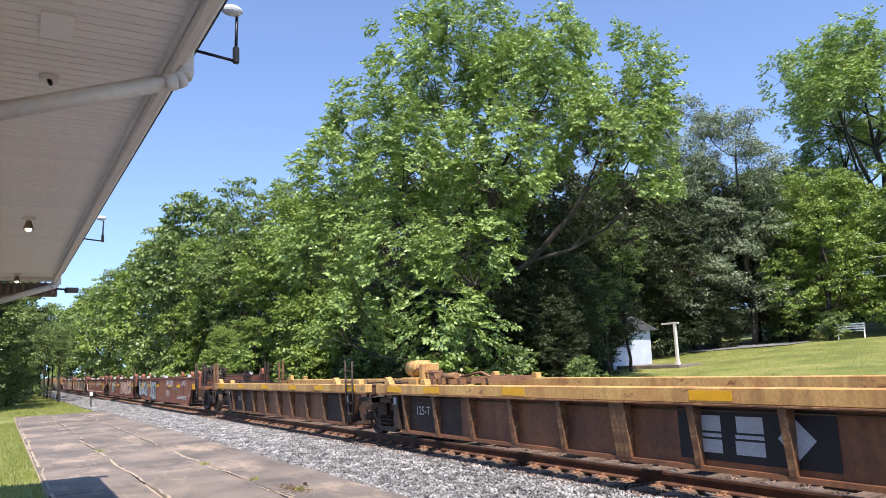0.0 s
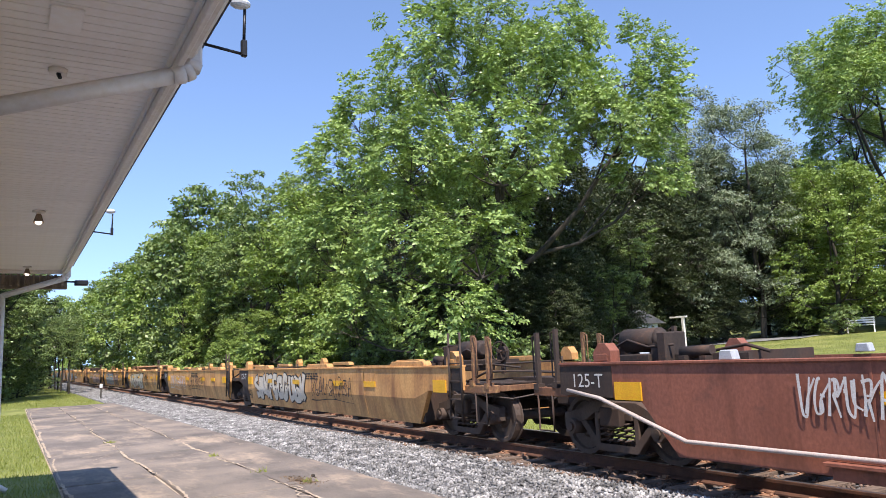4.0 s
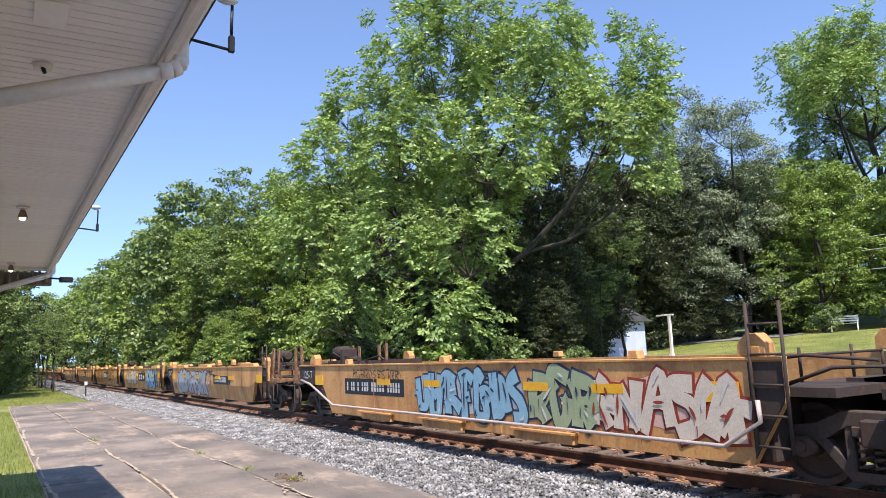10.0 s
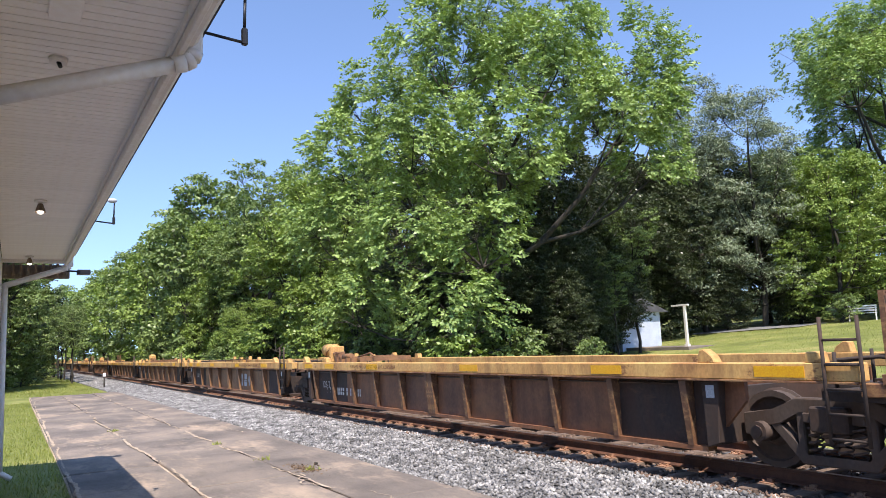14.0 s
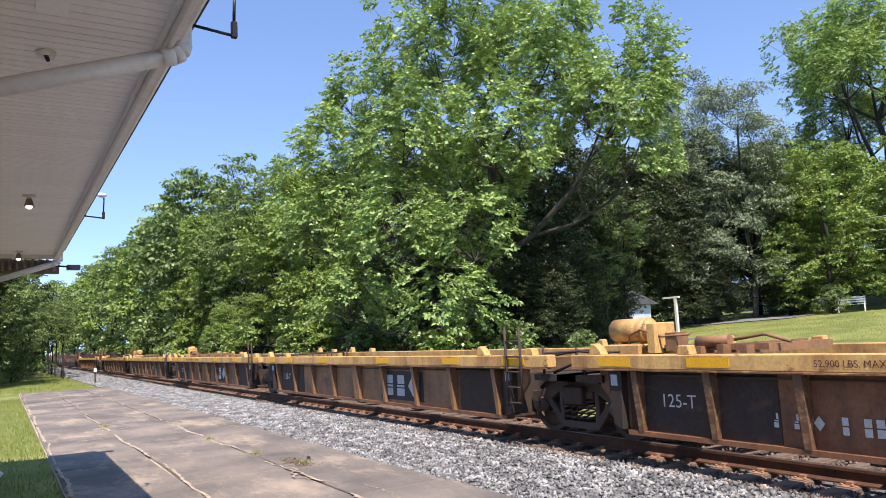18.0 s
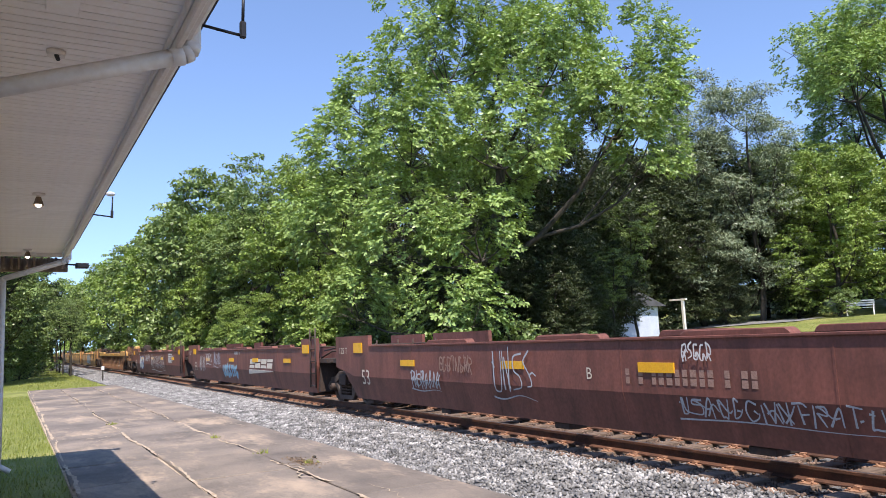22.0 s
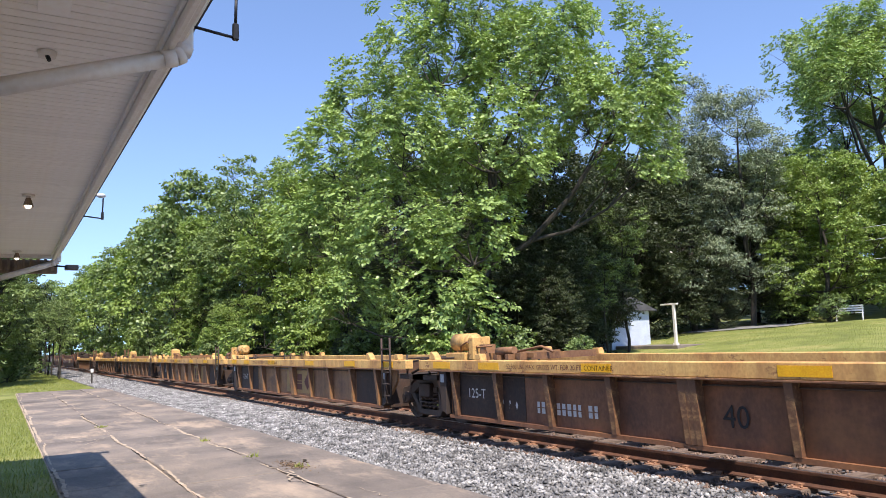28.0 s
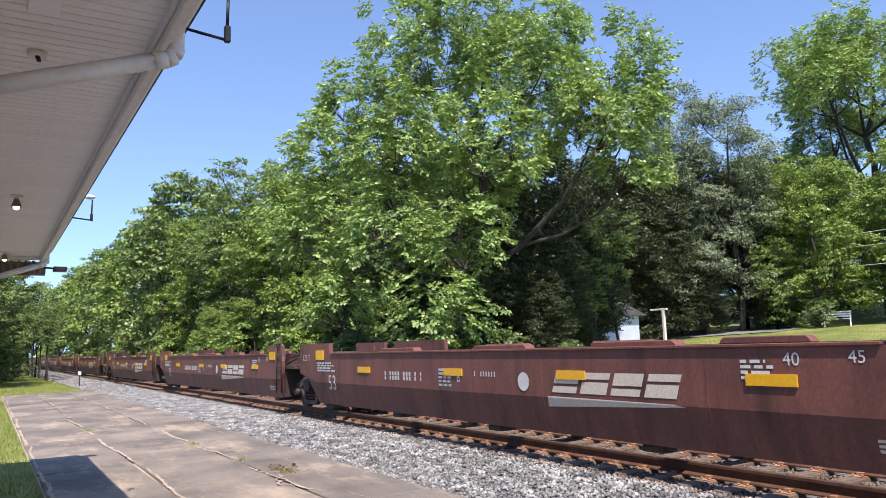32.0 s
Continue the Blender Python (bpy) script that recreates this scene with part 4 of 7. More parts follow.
# coarser kinds for the far woods
f_a = tree("far_broadleaf_tree", "mid-green broadleaf tree far along the track", 41, 0.20, crown(41, 15.0, 5.2, 22, ROUND), M_LEAF_MID, 1.6, FAR_LEAF)
f_b = tree("far_maple_tree", "bright green broadleaf tree far along the track", 42, 0.18, crown(42, 13.0, 5.0, 22, ROUND, 0.08), M_LEAF_BRIGHT, 1.6, FAR_LEAF)
f_c = tree("far_dark_tree", "dark green dense tree far along the track", 43, 0.20, crown(43, 14.0, 5.2, 22, ROUND, 0.08), M_LEAF_DARK, 1.7, FAR_LEAF)
for o, x, y, sc in ((k_a, -60, 17, 0.98), (k_b, -42.6, 16.3, 1.02), (k_c, -30.5, 24.8, 0.86), (k_d, -32.3, 38.2, 1.08), (k_e, -53.5, 16.2, 0.99), (k_r, -31.4, 61.6, 1.5), (k_s, -30, 14.2, 1), (k_t, -38, 14.0, 1), (f_a, -84, 17, 1.22), (f_b, -98, 17.5, 1.45), (f_c, -76, 21, 1.0)):
    stand(o, x, y, sc)
    if o not in (k_s, k_t):
        o["group"] = W
rt = random.Random(9)
SPOTS = [
    # along the track, away from the station
    (f_a, -56, 22, 0.9, 40), (k_b, -66, 16.5, 1.1, 90), (k_e, -48.6, 17.8, 0.92, 120), (f_a, -74, 17, 1.28, 310), (f_a, -112, 16, 1.3, 120), (f_c, -100, 23, 1.3, 70), (f_b, -128, 15, 1.3, 20),
    (f_a, -145, 14, 1.3, 260), (f_c, -132, 22, 1.3, 160), (f_b, -160, 12, 1.3, 140), (f_a, -178, 10, 1.3, 15), (f_c, -190, 4, 1.3, 75), (f_b, -200, -3, 1.2, 190),
    (k_b, -51.5, 14.9, 0.46, 200), (k_b, -56.0, 14.6, 0.42, 30), (k_t, -47, 14.2, 1.3, 80), (f_c, -62, 28, 1.2, 250), (f_a, -72, 30, 1.3, 350), (f_c, -90, 31, 1.3, 45),
    # round the large tree and the house; the dark-leaved ones stand in for deep shade
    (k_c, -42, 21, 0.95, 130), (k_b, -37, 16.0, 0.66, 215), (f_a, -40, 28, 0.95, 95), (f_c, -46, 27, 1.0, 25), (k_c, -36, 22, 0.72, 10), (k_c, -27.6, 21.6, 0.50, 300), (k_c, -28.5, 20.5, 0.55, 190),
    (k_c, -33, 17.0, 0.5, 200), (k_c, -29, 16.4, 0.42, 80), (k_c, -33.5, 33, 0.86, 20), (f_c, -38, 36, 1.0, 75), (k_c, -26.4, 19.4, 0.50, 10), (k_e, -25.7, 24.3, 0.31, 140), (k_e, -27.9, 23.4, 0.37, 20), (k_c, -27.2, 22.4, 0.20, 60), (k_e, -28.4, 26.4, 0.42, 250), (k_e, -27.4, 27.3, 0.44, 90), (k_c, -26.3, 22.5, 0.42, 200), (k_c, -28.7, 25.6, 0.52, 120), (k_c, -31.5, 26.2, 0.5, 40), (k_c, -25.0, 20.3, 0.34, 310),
    # above the lawn
    (k_d, -29.7, 40.4, 1.04, 80), (k_c, -33.7, 35.4, 0.80, 240), (k_c, -34.9, 41.0, 0.92, 100), (k_c, -33.4, 46, 0.92, 20), (f_c, -43, 50, 1.0, 10), (f_a, -48, 50, 1.1, 33),
    (k_b, -26.1, 42.8, 0.80, 210), (k_b, -32.7, 47.5, 0.92, 90), (k_b, -24.5, 51.2, 0.95, 130), (f_b, -31, 53.5, 0.95, 60), (k_b, -21.0, 47.2, 0.9, 300), (f_a, -35, 58, 0.95, 222), (f_b, -27, 60, 1.05, 15),
    (f_c, -20, 62, 1.1, 30), (f_b, -38, 64, 1.0, 5), (f_a, -55, 34, 1.1, 150), (f_c, -44, 66, 1.2, 170), (f_c, -31, 70, 1.2, 290), (k_c, -31.0, 38.6, 0.34, 10), (k_c, -28.6, 42.4, 0.36, 200), (k_s, -25.2, 15.0, 1.1, 40), (k_s, -22.9, 16.2, 0.9, 140), (k_s, -20.9, 18.6, 0.55, 250), (k_s, -28.2, 42.0, 0.7, 10), (k_s, -25.0, 41.0, 0.6, 70),
]
for o, x, y, s, a in SPOTS:
    again(o, x, y, s, a, rt.uniform(0.94, 1.06))
# near-side trees past the platform's end
for o, x, y, s, a in ((k_a, -56.5, -1.6, 0.74, 30), (k_c, -57, -4.5, 0.9, 140), (k_a, -63, -0.4, 0.72, 100), (f_a, -71, -1.8, 0.95, 200), (f_c, -82, -0.8, 0.95, 20), (f_a, -96, 0.6, 0.8, 75), (f_c, -110, 1.6, 0.85, 260), (f_a, -128, 2.0, 0.95, 10), (f_c, -70, -5, 0.9, 90)):
    again(o, x, y, s, a)
# an added row close to the track, there to cast shade on the far cars
for i in range(17):
    x = -70 - i * 5.2 + rt.uniform(-1.2, 1.2)
    again(k_e, x, 4.3 + rt.uniform(-0.5, 0.3), 0.40 + 0.022 * i, rt.uniform(0, 360), 1.0, "slender tree added to shade the track past the platform")
for i in range(26):
    x = -24 - i * 4.4 + rt.uniform(-1.5, 1.5)
    # nearer bushes mostly take the dark leaves, in place of shade from the crowns above
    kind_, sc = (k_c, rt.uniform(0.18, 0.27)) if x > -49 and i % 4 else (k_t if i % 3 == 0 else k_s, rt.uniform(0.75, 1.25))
    again(kind_, x, 13.9 + rt.uniform(-0.3, 1.6), sc, rt.uniform(0, 360), rt.uniform(0.8, 1.2), "low leafy bush along the track, leaf colour darkened for overhanging shade" if kind_ is k_c else "")
for x, y, s in ((-57, -1.4, 0.8), (-62, -0.4, 0.9), (-67, 0.6, 0.9), (-74, 1.4, 0.9), (-86, 2.4, 1.0), (-100, 3.2, 1.0), (-52, -3.5, 0.8)):
    again(k_s, x, y, s, rt.uniform(0, 360))

# low planting in the lawn
for x, y, s in ((-14.9, 21.0, 0.16), (-14.3, 21.1, 0.18), (-13.7, 21.2, 0.17), (-13.1, 21.3, 0.16)):
    again(k_t, x, y, s, rt.uniform(0, 360), 0.9, "low leafy bed plant growing in the lawn")

# driveway across the slope
bm = bmesh.new()
pts = []
for i in range(13):
    x = -32.6 + i * 0.55
    yc = 37.6 + 0.16 * i
    pts.append((bm.verts.new((x, yc - 1.2, float(ground_z(np.array(x), np.array(yc - 1.2))) + 0.05)), bm.verts.new((x, yc + 1.6, float(ground_z(np.array(x), np.array(yc + 1.6))) + 0.05))))
for (a, b), (c, d) in zip(pts, pts[1:]):
    bm.faces.new((a, c, d, b))
placed("driveway", bm, M_DRIVE, "pale gravel driveway crossing the lawn below the trees", "driveway", kind="structure")

# house behind the tree
hx, hy = -31.7, 28.2
hz = float(ground_z(np.array(hx), np.array(hy)))
house = thing("house", "small pale blue-white clapboard house half hidden by trees", "house", pose(hx, hy, hz))
bm = bmesh.new()
box(bm, (-5, 0, -0.3), (2.2, 0.12, 2.15))
box(bm, (-5, 2.8, -0.3), (2.2, 2.92, 2.15))
box(bm, (-5, 0.12, -0.3), (-4.88, 2.8, 2.15))
box(bm, (2.08, 0.12, -0.3), (2.2, 2.8, 2.15))
wl = part("wall", bm, M_SIDING, house)
for k in range(14):
    bm = bmesh.new()
    prism(bm, [(-5.0, 0), (2.2, 0), (2.2, 0.14), (-5.0, 0.14)], -0.022, -0.003)
    c = part("clapboard", bm, M_SIDING, wl)
    c.location = (0, 0, -0.1 + 0.155 * k)
    c.rotation_euler.x = -0.05
for wx in (-3.6, -0.6, 1.1):
    bm = bmesh.new()
    box(bm, (wx, -0.05, 0.75), (wx + 0.85, -0.024, 1.85))
    w = part("window", bm, M_WHITE, house, "white window frame")
    bm = bmesh.new()
    box(bm, (wx + 0.07, -0.056, 0.82), (wx + 0.78, -0.0515, 1.78))
    part("pane", bm, plain("window_glass_dark", (0.03, 0.035, 0.04), 0.08, spec=0.8), w)
bm = bmesh.new()
a = [bm.verts.new((-5.3, y, z)) for y, z in ((-0.4, 2.1), (1.46, 2.85), (3.3, 2.1))]
b = [bm.verts.new((2.5, y, z)) for y, z in ((-0.4, 2.1), (1.46, 2.85), (3.3, 2.1))]
bm.faces.new(a)
bm.faces.new(b[::-1])
for i in range(3):
    bm.faces.new((a[i], a[(i + 1) % 3], b[(i + 1) % 3], b[i]))
part("roof", bm, M_ROOF, house, "dark shingle roof")
# porch
bm = bmesh.new()
box(bm, (2.22, 0.2, -0.4), (6.5, 3.2, 0.22))
part("porch_floor", bm, M_CONCRETE, house, "grey porch slab", bevel=0.02)
for px_, py_ in ((6.3, 0.35),):
    bm = bmesh.new()
    box(bm, (px_ - 0.06, py_ - 0.06, 0.2), (px_ + 0.06, py_ + 0.06, 2.2))
    box(bm, (px_ - 0.10, py_ - 0.10, 0.2), (px_ + 0.10, py_ + 0.10, 0.34))
    part("porch_post", bm, M_FASCIA, house, "slim pale porch post")
bm = bmesh.new()
box(bm, (5.5, 0.29, 2.2), (6.55, 0.41, 2.28))
part("porch_beam", bm, M_FASCIA, house, "slim pale porch beam", bevel=0.01)
bm = bmesh.new()
box(bm, (6.52, 0.4, -0.3), (7.2, 2.4, -0.02))
part("step", bm, M_CONCRETE, house, bevel=0.02)

def garden_bench(x, y, turn):
    """A slatted bench on four legs."""
    z = float(ground_z(np.array(x), np.array(y)))
    o = thing("garden_bench", "white painted slatted bench on the lawn under trees", "bench", pose(x, y, z, 0, 0, turn))
    for k in range(4):
        bm = bmesh.new()
        box(bm, (-0.75, -0.22 + 0.115 * k, 0.42), (0.75, -0.125 + 0.115 * k, 0.45))
        part("seat_slat", bm, M_WHITE, o, bevel=0.006)
    for k in range(3):
        bm = bmesh.new()
        box(bm, (-0.75, 0.235, 0.55 + 0.13 * k), (0.75, 0.26, 0.64 + 0.13 * k))
        part("back_slat", bm, M_WHITE, o, bevel=0.006)
    for lx in (-0.68, 0.68):
        for ly, top_ in ((-0.2, 0.42), (0.21, 0.92)):
            bm = bmesh.new()
            box(bm, (lx - 0.03, ly - 0.025, -0.05), (lx + 0.03, ly + 0.024, top_))
            part("leg", bm, M_WHITE, o)


garden_bench(-24.8, 42.6, 28)

# wires over the lawn
for i, (z0, z1) in enumerate(((7.4, 8.6), (6.7, 7.6), (5.6, 6.4))):
    bm = bmesh.new()
    p = [(-30 + 44 * t, 44 - 8 * t, z0 + (z1 - z0) * t - 3.2 * t * (1 - t)) for t in np.linspace(0, 1, 15)]
    bent(bm, p, 0.02, 4)
    placed("overhead_wire", bm, M_WIRE, "thin overhead wire sagging across the slope", "wire", group="overhead wires")

# ---- the train: articulated well cars ----
HALF = 1.50           # half the width over the sides


def side_y(z, bend, tuck):
    """The outer face of a side at height z: upright, tucked in below the bend."""
    return -HALF + (tuck * (bend - z) / 0.55 if z < bend else 0.0)


def side_sheet(stations, bend, tuck, thick=0.10):
    """A side plate from stations of x, bottom and top."""
    bm = bmesh.new()
    rings = []
    for x, zb, zt in stations:
        zm = max(bend, zb + 0.01)
        o = [(side_y(zt, bend, tuck), zt), (side_y(zm, bend, tuck), zm), (side_y(zb, bend, tuck), zb), (side_y(zb, bend, tuck) + thick, zb), (side_y(zm, bend, tuck) + thick, zm), (-HALF + thick, zt)]
        rings.append([bm.verts.new((x, y, z)) for y, z in o])
    for a, b in zip(rings, rings[1:]):
        for i in range(6):
            bm.faces.new((a[i], a[(i + 1) % 6], b[(i + 1) % 6], b[i]))
    bm.faces.new(rings[0])
    bm.faces.new(rings[-1][::-1])
    return bm


def drape(me, bend, tuck, proud):
    """Lay a flat mesh (x, 0, z) onto a side."""
    for v in me.vertices:
        v.co.y = side_y(v.co.z, bend, tuck) - proud


def text_mesh(body, size, material, x, z, bend, tuck, proud=0.006, fat=0.0, wide=1.0, gap=1.0):
    """Letters in the built-in font, laid onto the near side."""
    bm = bmesh.new()
    bm.from_mesh(glyphs(body, fat, gap))
    for v in bm.verts:
        v.co = Vector((x + v.co.x * wide * size, 0, z + v.co.y * size))
    bmesh.ops.bisect_plane(bm, geom=bm.verts[:] + bm.edges[:] + bm.faces[:], plane_co=(0, 0, bend), plane_no=(0, 0, 1))
    me = bpy.data.meshes.new("lettering")
    bm.to_mesh(me)
    bm.free()
    drape(me, bend, tuck, proud)
    me.materials.append(material)
    return me


def ribbon(points, width, bend, tuck, proud, material, across=2):
    """A painted stroke along points in x and z, of one width or a width for each point."""
    p = np.asarray(points, float)
    t = np.gradient(p, axis=0)
    t /= np.linalg.norm(t, axis=1, keepdims=True) + 1e-9
    nrm = np.stack([-t[:, 1], t[:, 0]], -1) * (np.asarray(width)[..., None] if np.ndim(width) else width) / 2
    cols = np.linspace(1, -1, across)
    g = p[:, None] + nrm[:, None] * cols[None, :, None]
    v = np.stack([g[..., 0], 0 * g[..., 0], g[..., 1]], -1).reshape(-1, 3)
    k = np.arange(len(p) * across).reshape(len(p), across)
    f = np.stack([k[:-1, :-1], k[:-1, 1:], k[1:, 1:], k[1:, :-1]], -1).reshape(-1, 4)
    me = raw_mesh("stroke", v, f, material)
    drape(me, bend, tuck, proud)
    for i, q in enumerate(me.vertices):
        q.co.y -= 0.0035 * i / len(me.vertices)      # a stroke that crosses itself lies over its start
    return me


def blob(cx, cz, w, h, seed, bend, tuck, proud, material):
    """A rounded painted patch with an uneven edge."""
    r = random.Random(seed)
    ph = [r.uniform(0, 6.3) for _ in range(4)]
    bm = bmesh.new()
    n = 36
    ring = []
    for i in range(n):
        a = i * math.tau / n
        k = 1 + 0.10 * math.sin(3 * a + ph[0]) + 0.07 * math.sin(5 * a + ph[1]) + 0.04 * math.sin(9 * a + ph[2])
        c, s = math.cos(a), math.sin(a)
        e = 1 / max(abs(c), abs(s)) ** 0.65
        ring.append(bm.verts.new((cx + w / 2 * k * e * c, 0, cz + h / 2 * k * e * s)))
    bm.faces.new(ring)
    bmesh.ops.triangulate(bm, faces=bm.faces[:])
    bmesh.ops.bisect_plane(bm, geom=bm.verts[:] + bm.edges[:] + bm.faces[:], plane_co=(0, 0, bend), plane_no=(0, 0, 1))
    me = mesh_of("patch", bm, material)
    drape(me, bend, tuck, proud)
    return me


def curve_through(pts, k=7):
    """A smooth line through the points."""
    p = np.asarray(pts, float)
    q = np.vstack([2 * p[0] - p[1], p, 2 * p[-1] - p[-2]])
    out = []
    for i in range(1, len(q) - 2):
        t = np.linspace(0, 1, k, endpoint=False)[:, None]
        a_, b_, c_, d_ = q[i - 1], q[i], q[i + 1], q[i + 2]
        out.append(0.5 * (2 * b_ + (c_ - a_) * t + (2 * a_ - 5 * b_ + 4 * c_ - d_) * t ** 2 + (3 * b_ - a_ - 3 * c_ + d_) * t ** 3))
    return np.vstack(out + [p[-1:]])


def stroke_sheet(name, strokes, grow, bend, tuck, proud, material):
    """Painted strokes as one thin sheet: each a line of points with a width along it, laid one over the next."""
    vs, fs, base = [], [], 0
    for j, (p, w) in enumerate(strokes):
        t = np.gradient(p, axis=0)
        t /= np.linalg.norm(t, axis=1, keepdims=True) + 1e-9
        nrm = np.stack([-t[:, 1], t[:, 0]], -1) * (np.asarray(w) + grow)[:, None] / 2
        q = p.copy()
        q[0] -= t[0] * grow / 2
        q[-1] += t[-1] * grow / 2
        g = np.stack([q + nrm, q + nrm * 0.4, q - nrm * 0.4, q - nrm], 1)
        lift = 0.0005 * (j % 16) + 0.0004 * np.linspace(0, 1, len(q))
        vs.append(np.stack([g[..., 0], -np.repeat(lift[:, None], 4, 1), g[..., 1]], -1).reshape(-1, 3))
        k = base + np.arange(len(q) * 4).reshape(len(q), 4)
        fs.append(np.stack([k[:-1, :-1], k[:-1, 1:], k[1:, 1:], k[1:, :-1]], -1).reshape(-1, 4))
        base += len(q) * 4
    v = np.concatenate(vs)
    v[:, 1] += np.where(v[:, 2] < bend, -HALF + tuck * (bend - v[:, 2]) / 0.55, -HALF) - proud
    return raw_mesh(name, v, np.concatenate(fs), material)


def hand_style(r, x0, x1, z0, z1, n, fat):
    """Joined, slanting, letter-like forms that spell nothing: stems, arches, spurs and hooks."""
    w, h = (x1 - x0) / n, z1 - z0
    strokes = []
    for k in range(n):
        a = x0 + w * (k + 0.06)
        lean = r.uniform(-0.10, 0.16)
        lo, hi = r.uniform(0.0, 0.10), r.uniform(0.86, 1.0)

        def at_(u, v):
            return (a + w * (u * 0.92 + lean * (v - 0.5)), z0 + h * (lo + (hi - lo) * v))
        sort = r.choice("abcdefg")
        u1, u2, m = r.uniform(0.12, 0.26), r.uniform(0.74, 0.92), r.uniform(0.38, 0.62)
        if sort == "a":
            lines = [[(u1, -0.02), (u1 + 0.04, 0.5), (u1 + 0.02, 1.0)], [(u1, 0.95), (u2, 0.86), (u2 - 0.02, m), (u1 + 0.15, m - 0.04)], [(u1 + 0.25, m), (u2 + 0.1, -0.04)]]
        elif sort == "b":
            lines = [[(u1 - 0.05, 0.0), (0.5, 1.0), (u2 + 0.06, 0.0)], [(u1 + 0.05, m - 0.12), (u2, m - 0.06)]]
        elif sort == "c":
            lines = [[(u2, 0.92), (u1 + 0.1, 0.98), (u1, 0.5), (u1 + 0.12, 0.03), (u2, 0.08), (u2, 0.42)], [(u2 - 0.25, 0.45), (u2 + 0.12, 0.42)]]
        elif sort == "d":
            lines = [[(u1, 0.0), (u1, 1.0)], [(u1, 0.96), (u2, 0.04)], [(u2, 0.0), (u2 + 0.03, 1.04)]]
        elif sort == "e":
            lines = [[(u2, 0.95), (u1 + 0.05, 0.9), (u1 + 0.02, 0.62), (u2 - 0.05, 0.45), (u2, 0.12), (u1, 0.03)]]
        elif sort == "f":
            lines = [[(u1, 1.0), (u1 + 0.05, 0.1), (0.5, 0.0), (u2 - 0.03, 0.12), (u2, 1.0)], [(u1 - 0.1, 0.7), (u1 + 0.15, 0.62)]]
        else:
            lines = [[(0.5, -0.02), (0.52, 0.95)], [(u1 - 0.08, 0.93), (0.5, 1.0), (u2 + 0.12, 0.9)], [(0.5, m), (u2 + 0.05, m + 0.06)]]
        if r.random() < 0.6:
            # a spur that runs into the next form
            lines.append([(r.uniform(0.3, 0.6), r.choice((0.1, 0.5, 0.9))), (0.8, r.uniform(0.2, 0.8)), (1.25, r.choice((0.05, 0.45, 0.95)))])
        for ln in lines:
            p = curve_through([at_(u + r.uniform(-0.15, 0.15), v + r.uniform(-0.10, 0.10)) for u, v in ln], 6)
            t = np.linspace(0, 1, len(p))
            width = fat * r.uniform(0.85, 1.15) * (0.85 + 0.35 * np.abs(t - 0.45) * 2)
            strokes.append((p, width))
    return strokes


def lettering(parent, x0, x1, z0, z1, fill, edge, seed, bend, tuck, n=5, back=""):
    """A sprayed piece that nobody could read: fat joined forms with a dark outline, cuts, shine and drips over a cloud."""
    r = random.Random(seed)
    n = max(2, round((x1 - x0) / (z1 - z0) * 1.75))
    fat = min(0.26, 0.36 * (x1 - x0) / n)
    m_ = fat * 0.45
    forms = hand_style(r, x0 + m_ * 0.4, x1 - m_ * 0.4, z0 + m_, z1 - m_, n, fat)
    if back:
        part("graffiti", blob((x0 + x1) / 2, (z0 + z1) / 2, (x1 - x0) * 0.92, (z1 - z0) * 0.72, seed + 5, bend, tuck, 0.003, INK[back]), INK[back], parent, "sprayed %s cloud" % back)
    line = 0.036 if z1 - z0 > 0.6 else 0.024
    sheet("graffiti", stroke_sheet("outline", forms, line * 2, bend, tuck, 0.0055, INK[edge]), INK[edge], parent, "%s graffiti outline" % edge)
    sheet("graffiti", stroke_sheet("fill", forms, 0.0, bend, tuck, 0.0160, INK[fill]), INK[fill], parent, "joined fat %s sprayed graffiti forms" % fill)
    cuts, shine = [], []
    for p, w in forms:
        i = r.randrange(1, max(2, len(p) - 4))
        j = min(len(p), i + r.randint(3, 6))
        if j - i > 2:
            seg = p[i:j] + np.array([w[i] * r.uniform(-0.25, 0.25), 0])
            taper = np.sin(np.linspace(0.15, math.pi, j - i))
            (cuts if r.random() < 0.62 else shine).append((seg, 0.040 * taper + 0.008))
        if r.random() < 0.45:
            q = p[r.choice((0, -1))]
            ln = r.uniform(0.08, 0.26)
            cuts.append((np.array([(q[0], q[1]), (q[0] + 0.004, q[1] - ln / 2), (q[0] + 0.002, q[1] - ln)]).clip((-99, 0.28), (99, 9)), np.array([0.018, 0.012, 0.006])))
    if cuts:
        sheet("graffiti", stroke_sheet("cuts", cuts, 0.0, bend, tuck, 0.0275, INK[edge]), INK[edge], parent, "%s cuts and drips" % edge)
    if shine:
        sheet("graffiti", stroke_sheet("shine", shine, 0.0, bend, tuck, 0.0290, INK["white"]), INK["white"], parent, "white highlight strokes")


